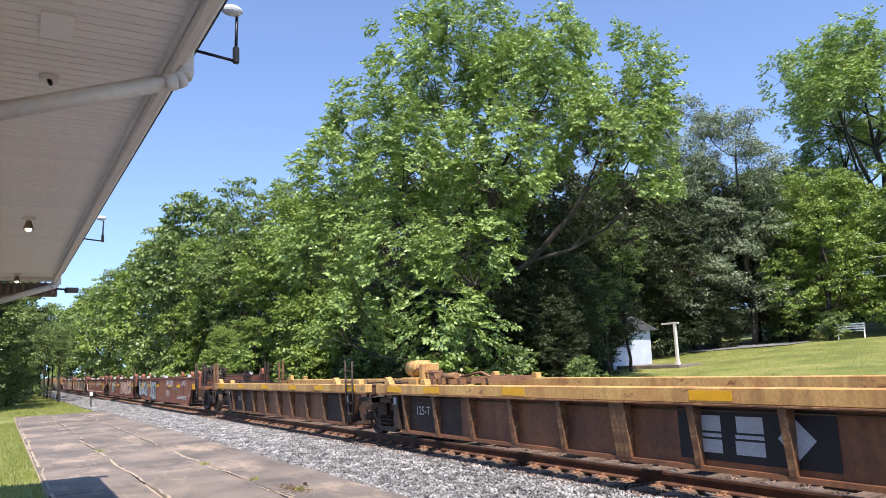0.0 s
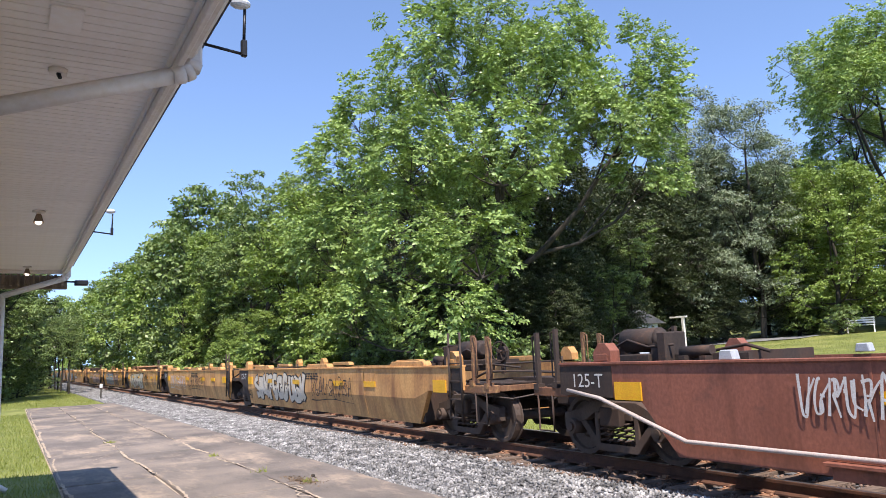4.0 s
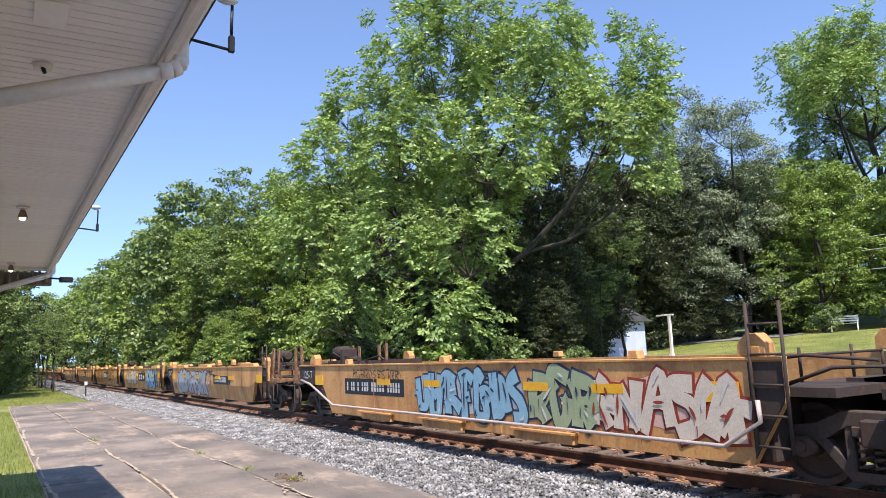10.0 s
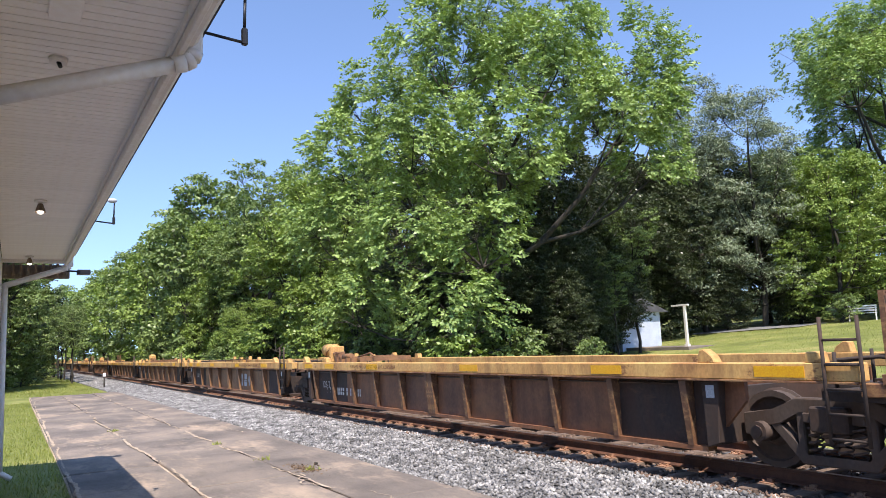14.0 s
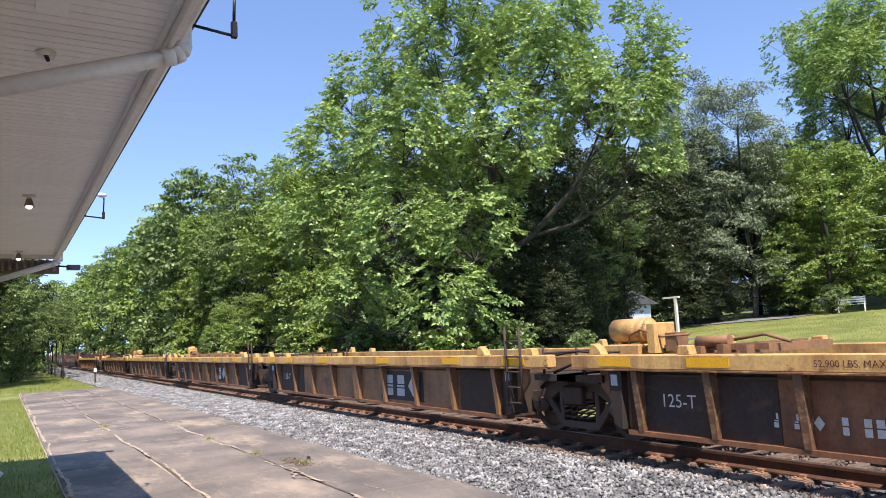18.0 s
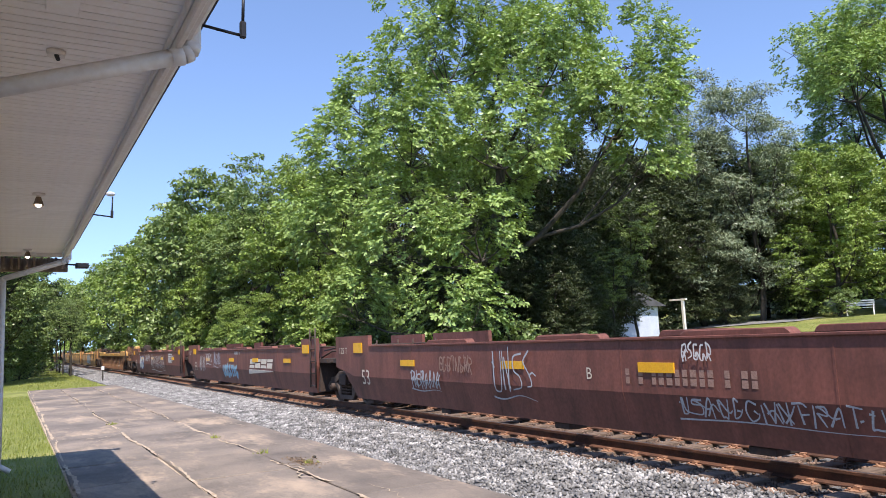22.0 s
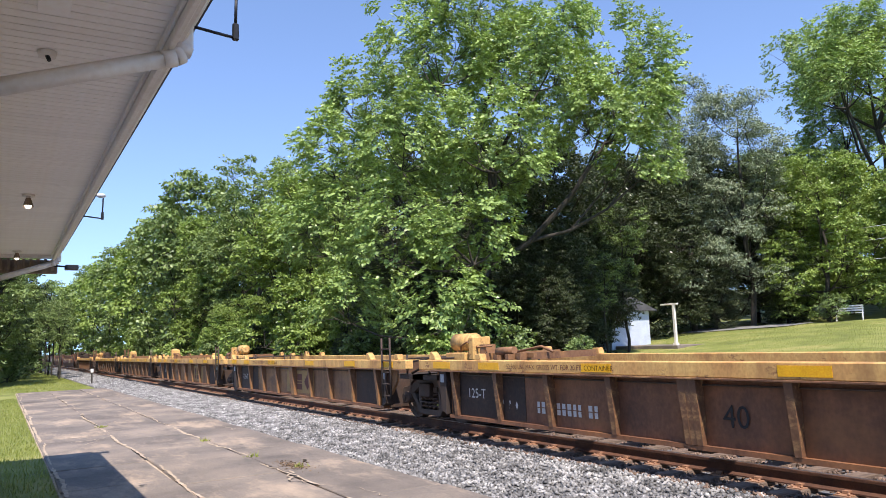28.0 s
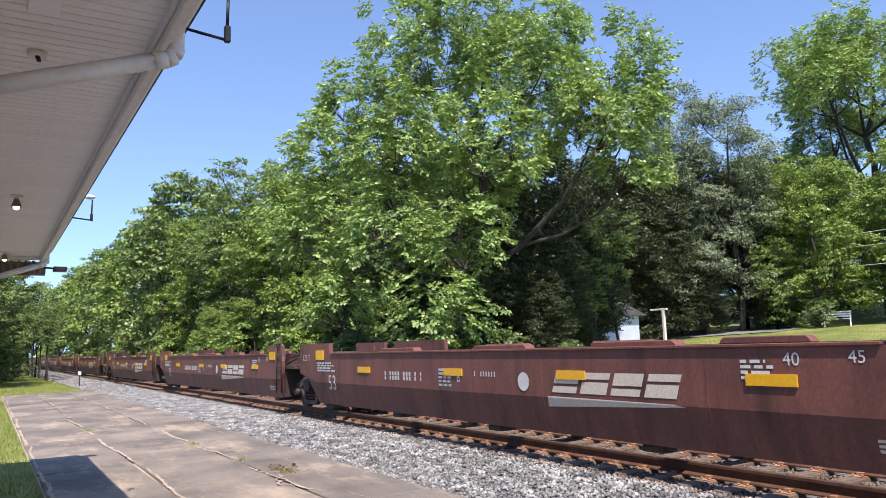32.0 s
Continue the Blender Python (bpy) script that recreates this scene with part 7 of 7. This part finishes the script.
UNITS = [
    ("rib", P_RUSTY, L_RIB, dict(paint=rib_marks((0.608, 0.741, "silver", "black"), 0), tank_r="y", top=1.2)),
    ("rib", P_RUSTY, L_RIB, dict(paint=rib_marks(None, 0), top=1.2)),
    # faded red five-well car
    ("flat", P_RED, L_RED, std("flat", [("word", 0.54, 0.42, 1.18, "DISER", "silver", "black", 0.62), ("scrawl", 0.87, 1.0, 1.0, 1.36, "white", 7), ("word", 1.20, 1.07, 0.36, "LANE", "white", "white", 1.25), ("scrawl", 0.86, 0.94, 0.55, 0.85, "white", 6), ("bars", 1.09, 1.26, 0.45, 0.62, 3, "white"), ("bars", 0.98, 1.2, 0.85, 1.0, 1, "ghost"), ("text", 1.29, 0.62, 0.14, "L 261-6", "white"), ("text", 0.938, 0.86, 0.2, "A", "white"), ("letters", 0.14, 0.40, 0.45, 1.3, "silver", "black", 4, "")], tank_f="d", pale_guides=1)),
    ("flat", P_RED, L_RED, std("flat", [("scrawl", 0.25, 0.32, 0.85, 1.35, "white", 6), ("letters", 0.325, 0.44, 0.36, 1.34, "silver", "black", 2, "silver"), ("scrawl", 0.45, 0.57, 0.72, 1.35, "white", 8), ("bars", 0.66, 0.73, 1.12, 1.36, 2, "white"), ("letters", 0.72, 1.12, 0.34, 1.36, "pink", "black", 4, "teal"), ("text", 0.47, 0.80, 0.2, "E", "white")], pale_guides=1)),
    ("flat", P_RED, L_RED, std("flat", [("scrawl", 0.30, 0.42, 0.7, 1.35, "white", 5), ("scrawl", 0.52, 0.64, 0.7, 1.35, "white", 6), ("scrawl", 0.74, 0.90, 0.72, 1.3, "white", 6), ("scrawl", 0.90, 1.01, 0.95, 1.3, "white", 4), ("ring", 1.09, 0.88, 0.2, "yellow"), ("bars", 1.14, 1.24, 0.9, 1.2, 4, "white")], pale_guides=1, steps=1)),
    ("flat", P_RED, L_RED, std("flat", [("scrawl", 0.29, 0.40, 0.65, 1.35, "white", 7), ("scrawl", 0.43, 0.49, 0.65, 1.3, "white", 5), ("letters", 0.53, 0.65, 0.45, 1.36, "cream", "black", 1, "cream"), ("scrawl", 0.69, 0.76, 0.75, 1.25, "white", 4), ("word", 0.955, 0.40, 1.22, "RITAL", "silver", "black", 0.98), ("bars", 1.11, 1.155, 0.85, 1.15, 4, "white")], pale_guides=1, steps=1)),
    ("flat", P_RED, L_RED, std("flat", [("scrawl", 0.50, 0.60, 0.6, 1.2, "yellow", 5), ("letters", 0.73, 0.84, 0.5, 1.36, "white", "silver", 2, ""), ("scrawl", 0.84, 0.97, 0.55, 1.36, "white", 8), ("scrawl", 0.26, 0.36, 0.8, 1.3, "white", 5), ("ring", 1.02, 0.85, 0.42, "yellow"), ("ring", 1.02, 0.85, 0.28, "yellow"), ("bars", 1.07, 1.16, 0.8, 1.15, 5, "white"), ("text", 0.66, 0.82, 0.2, "B", "white")], tank_r="d", pale_guides=1, steps=1)),
    # faded yellow five-well car
    ("bevel", P_TAN, L_BEV, std("bevel", [("letters", 0.2, 0.62, 0.45, 1.3, "cream", "black", 5, ""), ("scrawl", 0.66, 0.9, 0.6, 1.2, "black", 6), ("text", 0.15, 0.45, 0.42, "40", "black")], tank_f="d")),
    ("bevel", P_TAN, L_BEV, std("bevel", [("scrawl", 0.2, 0.5, 0.55, 1.2, "white", 7), ("scrawl", 0.55, 0.8, 0.6, 1.2, "black", 5)])),
    ("bevel", P_TAN, L_BEV, std("bevel", [("letters", 0.22, 0.66, 0.30, 1.36, "cream", "black", 4, "pink"), ("scrawl", 0.73, 0.83, 0.85, 1.25, "black", 6), ("scrawl", 0.74, 0.83, 0.5, 0.75, "navy", 5), ("bars", 1.01, 1.06, 0.6, 1.0, 5, "ghost"), ("text", 0.153, 0.48, 0.44, "40", "black")], tank_r="h")),
    ("bevel", P_TAN, L_BEV, std("bevel", [("letters", 0.26, 0.66, 0.36, 1.34, "silver", "blue", 5, "silver"), ("letters", 0.70, 0.91, 0.35, 1.32, "ghost", "navy", 3, "navy"), ("bars", 1.0, 1.08, 0.7, 1.05, 5, "ghost")])),
    ("bevel", P_TAN, L_BEV, std("bevel", [("letters", 0.46, 1.02, 0.32, 1.36, "pink", "black", 6, "teal"), ("plate", 0.225, 0.42, 0.86, 1.08, "white", "black"), ("scrawl", 0.34, 0.44, 1.05, 1.35, "white", 5), ("text", 0.09, 0.5, 0.42, "40", "black")], tank_r="d")),
    # second yellow five-well car, flat sides
    ("flat", P_TAN, L_TAN, std("flat", [("plate", 0.14, 0.40, 0.72, 0.98, "white", "black"), ("scrawl", 0.30, 0.40, 1.02, 1.36, "black", 5), ("scrawl", 0.5, 0.8, 0.6, 1.2, "black", 6)], tank_f="d")),
    ("flat", P_TAN, L_TAN, std("flat", [("letters", 0.26, 0.68, 0.42, 1.34, "silver", "blue", 6, "sky"), ("letters", 0.695, 0.81, 0.55, 1.2, "red", "red", 3, ""), ("letters", 0.83, 1.07, 0.36, 1.36, "silver", "red", 5, "navy")])),
    ("flat", P_TAN, L_TAN, std("flat", [("letters", 0.52, 0.595, 0.36, 1.05, "blue", "sky", 2, "blue"), ("word", 0.365, 0.42, 1.34, "STRANGE", "green", "black", 0.86), ("scrawl", 0.555, 0.595, 0.95, 1.36, "white", 6), ("text", 0.614, 0.72, 0.34, "D", "black"), ("letters", 0.645, 0.76, 0.38, 1.26, "red", "red", 5, ""), ("letters", 0.77, 0.92, 0.4, 1.3, "silver", "navy", 3, "white"), ("bars", 0.62, 0.74, 1.22, 1.34, 1, "ghost")], tank_r="h")),
    ("flat", P_TAN, L_TAN, std("flat", [("letters", 0.26, 0.72, 0.40, 1.36, "navy", "sky", 7, "sky"), ("letters", 0.745, 0.88, 0.42, 1.28, "red", "red", 5, ""), ("scrawl", 0.9, 1.05, 0.42, 1.3, "cream", 5), ("scrawl", 1.02, 1.15, 0.42, 1.3, "red", 5)], steps=1)),
    ("flat", P_TAN, L_TAN, std("flat", [("plate", 0.126, 0.38, 0.84, 1.04, "white", "black"), ("letters", 0.434, 0.77, 0.42, 1.36, "sky", "navy", 6, "silver"), ("letters", 0.77, 0.92, 0.42, 1.35, "green", "navy", 3, ""), ("letters", 0.90, 1.14, 0.42, 1.35, "cream", "red", 4, "pink"), ("scrawl", 0.16, 0.38, 1.08, 1.34, "black", 8)], tank_r="d", steps=1)),
    # third yellow five-well car, bevelled
    ("bevel", P_TAN, L_BEV, std("bevel", [("letters", 0.17, 0.61, 0.30, 1.38, "silver", "black", 5, "silver"), ("scrawl", 0.60, 0.66, 0.4, 1.3, "white", 7), ("plate", 0.71, 0.88, 0.88, 1.06, "white", "black"), ("text", 0.671, 0.80, 0.3, "A", "black"), ("text", 0.12, 0.45, 0.42, "40", "black")], tank_f="d")),
    ("bevel", P_TAN, L_BEV, std("bevel", [("letters", 0.2, 0.48, 0.5, 1.3, "cream", "ghost", 4, ""), ("logo", 0.545, 0.70, 0.82, 1.08, "white", "black"), ("letters", 0.73, 1.0, 0.32, 1.36, "sky", "navy", 5, "navy")])),
    ("bevel", P_TAN, L_BEV, std("bevel", [("scrawl", 0.14, 0.46, 0.5, 1.34, "black", 8), ("logo", 0.495, 0.65, 0.82, 1.10, "white", "black"), ("scrawl", 0.68, 0.91, 0.36, 1.3, "black", 8), ("text", 0.10, 0.5, 0.3, "40", "black")], tank_f="d")),
    ("bevel", P_TAN, L_BEV, std("bevel", [("text", 0.102, 0.55, 0.44, "40", "black"), ("scrawl", 0.12, 0.16, 0.45, 1.25, "blue", 5), ("scrawl", 0.20, 0.25, 0.6, 1.3, "red", 3), ("ring", 0.287, 1.12, 0.16, "black"), ("scrawl", 0.28, 0.32, 0.6, 1.25, "yellow", 4), ("scrawl", 0.34, 0.43, 0.65, 1.2, "red", 5), ("logo", 0.5, 0.64, 0.84, 1.08, "white", "black")])),
    ("bevel", P_TAN, L_BEV, std("bevel", [("scrawl", 0.22, 0.34, 0.6, 1.25, "blue", 5), ("bars", 0.38, 0.53, 0.88, 1.04, 1, "white"), ("scrawl", 0.58, 0.70, 0.8, 1.3, "black", 4), ("letters", 0.77, 0.84, 0.36, 1.38, "blue", "blue", 1, "blue"), ("ring", 0.945, 0.86, 0.44, "black"), ("scrawl", 0.99, 1.07, 0.5, 1.25, "red", 5)], tank_r="d")),
    # low ribbed cars
    ("rib", P_RUSTY, L_RIB, dict(paint=rib_marks(None, 0.17, 0.40, [("logo", 0.10, 0.15, 0.46, 0.62, "white", "")]), tank_r="y")),
    ("rib", P_RUSTY_TAN, L_RIB, dict(paint=rib_marks((0.626, 0.748, "silver", ""), 0, 0.75))),
    ("rib", P_RUSTY, L_RIB, dict(paint=rib_marks(None, 0, 0.4), tank_r="y")),
    ("rib", P_RUSTY, L_RIB, dict(paint=rib_marks(None, 0, 0.5))),
    ("rib", P_RUSTY, L_RIB, dict(no_size=1, paint=rib_marks(None, 0.06, 0.30, [("letters", 0.50, 0.74, 0.32, 1.06, "silver", "black", 4, "silver"), ("scrawl", 0.42, 0.49, 0.72, 0.86, "silver", 8), ("scrawl", 0.33, 0.40, 0.45, 0.58, "silver", 6)]), tank_r="y")),
    ("rib", P_RUSTY, L_RIB, dict(paint=rib_marks(None, 0.26, 0.35, [("logo", 0.19, 0.25, 0.46, 0.62, "white", "")]), tank_r="y")),
    ("rib", P_RUSTY_TAN, L_RIB, dict(paint=rib_marks((0.628, 0.761, "silver", "black"), 0))),
    ("rib", P_RUSTY, L_RIB, dict(paint=rib_marks((0.583, 0.723, "silver", "black"), 0, 0.3, [("text", 0.235, 0.5, 0.36, "40", "black")]), tank_r="y")),
    ("rib", P_RUSTY, L_RIB, dict(paint=rib_marks((0.42, 0.52, "silver", ""), 0, 0, [("scrawl", 0.6, 0.68, 0.5, 0.85, "silver", 4), ("scrawl", 0.74, 0.84, 0.5, 0.85, "teal", 4)]))),
    ("rib", P_RUSTY, L_RIB, dict(paint=rib_marks(None, 0.25, 0.3, [("text", 0.583, 0.5, 0.4, "40", "black")]), tank_f="y", tank_r="d")),
    ("rib", P_WORN, "long single ribbed well car, worn yellow-brown", dict(paint=[("bars", 0.22, 0.34, 0.55, 0.73, 1, "white"), ("text", 0.48, 0.45, 0.38, "53", "black"), ("letters", 0.53, 0.59, 0.36, 0.9, "sky", "blue", 1, "blue"), ("letters", 0.60, 0.65, 0.5, 0.85, "blue", "blue", 1, ""), ("logo", 0.69, 0.79, 0.42, 0.86, "cream", "")], tank_r="d", plain_ends=1)),
    # brown three-well car
    ("high", P_BROWN, L_BRN, dict(paint=[("text", 0.067, 0.62, 0.5, "53", "cream"), ("scrawl", 0.22, 0.30, 0.6, 1.0, "silver", 5), ("scrawl", 0.42, 0.50, 0.6, 1.42, "silver", 7), ("text", 0.584, 0.96, 0.24, "B", "cream"), ("bars", 0.633, 0.79, 0.92, 1.12, 1, "ghost"), ("scrawl", 0.69, 0.86, 0.52, 0.80, "silver", 10), ("scrawl", 0.70, 0.73, 1.2, 1.46, "white", 4), ("scrawl", 0.30, 0.38, 0.95, 1.3, "ghost", 5)], tank_f="d")),
    ("high", P_BROWN, L_BRN, dict(paint=[("text", 0.067, 0.66, 0.5, "53", "cream"), ("scrawl", 0.12, 0.19, 0.6, 1.3, "white", 6), ("scrawl", 0.20, 0.265, 0.95, 1.42, "white", 7), ("scrawl", 0.29, 0.36, 0.85, 1.42, "silver", 6), ("text", 0.352, 0.9, 0.24, "C", "white"), ("letters", 0.38, 0.52, 0.45, 1.0, "sky", "ghost", 5, ""), ("bars", 0.49, 0.56, 1.34, 1.44, 1, "white"), ("slant", 0.62, 0.79, 0.88, 1.18)])),
    ("high", P_BROWN, L_BRN, dict(paint=[("text", 0.003, 0.64, 0.54, "53", "cream"), ("letters", 0.10, 0.22, 0.42, 1.3, "white", "blue", 2, ""), ("scrawl", 0.25, 0.4, 0.9, 1.4, "white", 6), ("scrawl", 0.42, 0.72, 0.45, 1.35, "white", 9), ("bars", 0.80, 0.9, 0.9, 1.4, 5, "white"), ("text", -0.05, 1.44, 0.17, "48", "white"), ("text", 0.02, 1.44, 0.17, "45", "white"), ("text", 0.09, 1.36, 0.2, "40", "white")], tank_r="d")),
    ("rib", P_RUSTY, "long single ribbed well car, yellow rail and rusty sides", dict(ribs=17, raised=1, top=1.48, paint=[("patch", 0.055, 1.0, 0.30, 0.42, "tan"), ("patch", 0.105, 1.0, 0.30, 0.40, "tan"), ("text", 0.055, 1.03, 0.20, "53", "black"), ("text", 0.105, 1.03, 0.20, "48", "black"), ("patch", 0.075, 0.42, 0.85, 0.16, "tan"), ("patch", 0.93, 0.95, 0.35, 0.7, "tan"), ("bars", 0.045, 0.105, 0.36, 0.46, 2, "black"), ("logo", 0.50, 0.62, 0.46, 0.84, "silver", ""), ("text", 0.70, 0.5, 0.36, "53", "black"), ("scrawl", 0.74, 0.86, 0.4, 0.9, "cream", 6)], tank_f="y", plain_ends=1)),
    # tan three-well car
    ("high", P_TAN, L_TTN, dict(paint=[("text", 0.072, 0.6, 0.5, "53", "black"), ("scrawl", 0.155, 0.305, 0.6, 1.42, "silver", 7), ("scrawl", 0.344, 0.42, 0.5, 1.3, "black", 5), ("letters", 0.463, 0.74, 0.40, 1.46, "silver", "black", 4, "silver"), ("bars", 0.735, 0.82, 0.9, 1.1, 1, "white"), ("scrawl", 0.69, 0.80, 1.18, 1.46, "navy", 6), ("bars", 0.92, 1.0, 0.8, 1.5, 6, "black")], tank_f="d")),
    ("high", P_TAN, L_TTN, dict(paint=[("text", 0.072, 0.6, 0.5, "53", "black"), ("scrawl", 0.15, 0.28, 0.7, 1.4, "cream", 5), ("logo", 0.46, 0.58, 0.95, 1.22, "ghost", ""), ("bars", 0.88, 0.97, 0.9, 1.4, 5, "black")])),
    ("high", P_TAN, L_TTN, dict(paint=[("text", 0.018, 0.62, 0.56, "53", "black"), ("letters", 0.20, 0.38, 0.5, 1.4, "silver", "navy", 4, ""), ("bars", 0.5, 0.6, 1.0, 1.3, 4, "black"), ("scrawl", 0.06, 0.10, 0.9, 1.2, "cream", 3), ("text", -0.06, 1.44, 0.17, "53", "black"), ("text", 0.05, 1.44, 0.17, "48", "black")], tank_r="d")),
    # low ribbed five-well car
    ("rib", P_RUSTY, L_RIB, dict(paint=rib_marks(None, 0.24, 0.30, [("text", 0.57, 0.5, 0.38, "40", "black"), ("logo", 0.15, 0.20, 0.46, 0.6, "white", "")]), tank_f="y", tank_r="y")),
    ("rib", P_RUSTY_TAN, L_RIB, dict(paint=rib_marks((0.46, 0.62, "maroon", "tan"), 0, 0.3))),
    ("rib", P_RUSTY_TAN, L_RIB, dict(paint=rib_marks((0.638, 0.758, "maroon", "tan"), 0, 0.35, [("text", 0.245, 0.5, 0.38, "40", "black")]), tank_f="y", tank_r="y")),
    ("rib", P_RUSTY, L_RIB, dict(paint=rib_marks(None, 0, 0.35, [("text", 0.21, 0.5, 0.42, "40", "black"), ("scrawl", 0.30, 0.33, 0.75, 0.9, "silver", 4)]), tank_r="y")),
    ("rib", P_RUSTY, L_RIB, dict(paint=rib_marks(None, 0.20, 0.35, [("text", 0.52, 0.5, 0.4, "40", "black"), ("letters", 0.28, 0.36, 0.6, 0.9, "silver", "black", 3, "")]), tank_r="d")),
    ("rib", P_RUSTY, "single ribbed well car with yellow top rail and rusty sides", dict(paint=[("logo", 0.05, 0.12, 0.55, 0.70, "white", ""), ("bars", 0.16, 0.28, 0.55, 0.72, 1, "white"), ("text", 0.49, 0.46, 0.46, "40", "black"), ("logo", 0.637, 0.831, 0.44, 0.86, "silver", "black"), ("bars", 0.86, 0.92, 0.4, 0.8, 4, "cream"), ("bars", 0.34, 0.42, 0.7, 0.84, 2, "cream")], tank_f="y", tank_r="d")),
]
B_MARKS = [("text", 0.082, 0.64, 0.50, "53", "white"), ("bars", 0.272, 0.41, 0.95, 1.12, 1, "white"), ("text", 0.466, 0.97, 0.24, "B", "white"), ("bars", 0.50, 0.56, 1.08, 1.16, 1, "white"), ("ring", 0.593, 1.02, 0.11, "white"), ("slant", 0.637, 0.80, 0.88, 1.18), ("bars", 0.86, 0.888, 1.12, 1.36, 4, "white"),
           ("text", 0.902, 1.30, 0.20, "40", "white"), ("text", 0.949, 1.33, 0.18, "45", "white"), ("text", 0.98, 1.33, 0.18, "48", "white"), ("text", 1.04, 1.33, 0.18, "53", "white"), ("bars", 0.955, 1.0, 0.45, 0.60, 3, "cream"), ("bars", 0.42, 0.45, 0.85, 1.2, 5, "silver"), ("bars", 0.02, 0.10, 1.05, 1.3, 4, "white")]
for i in range(9):
    UNITS.append(("high", P_BROWN, L_BRN, dict(paint=B_MARKS, tank_f="d" if i % 3 == 0 else "", tank_r="d" if i % 3 == 2 else "")))

TRAIN = []
JOINTS = [j if len(j) > 2 else (*j, 0.0) for j in JOINTS]
for i, ((xa, ka, sa), (xb, kb, sb), (kind, paint, label, marks)) in enumerate(zip(JOINTS, JOINTS[1:], UNITS)):
    TRAIN.append((unit(kind, xa - xb, ka, kb, paint, label, 100 + i, marks, (sa, sb)), (xa + xb) / 2))


# ---- what moves ----
SPEED, SLOWING = 23.003, -0.0742       # metres a second at the end, and its change


def travelled(t):
    return SPEED * (t - 32) + SLOWING / 2 * (t - 32) ** 2


def motions():
    for u, x in TRAIN:
        walk(u, [(t, pose(x + travelled(t), TRACK_Y, 0)) for t in (0, 4, 8, 12, 16, 20, 24, 28, 32)])
    # every wheel of a place on its truck turns alike: one set of keys serves them all
    steps = [k / FPS for k in range(0, 32 * FPS + 1)]
    lead = {}
    for ax, wheels in WHEELS.items():
        for w, s in wheels:
            if (ax, s) not in lead:
                walk(w, [(t, pose(ax, s * 0.7535, 0.459, 0, math.degrees(travelled(t) / 0.459)) @ pose(0, 0, 0, 0, 0, 0 if s < 0 else 180)) for t in steps])
                lead[ax, s] = w.animation_data
            else:
                w.rotation_mode = "QUATERNION"
                k = w.animation_data_create()
                k.action = lead[ax, s].action
                k.action_slot = lead[ax, s].action_slot


motions()
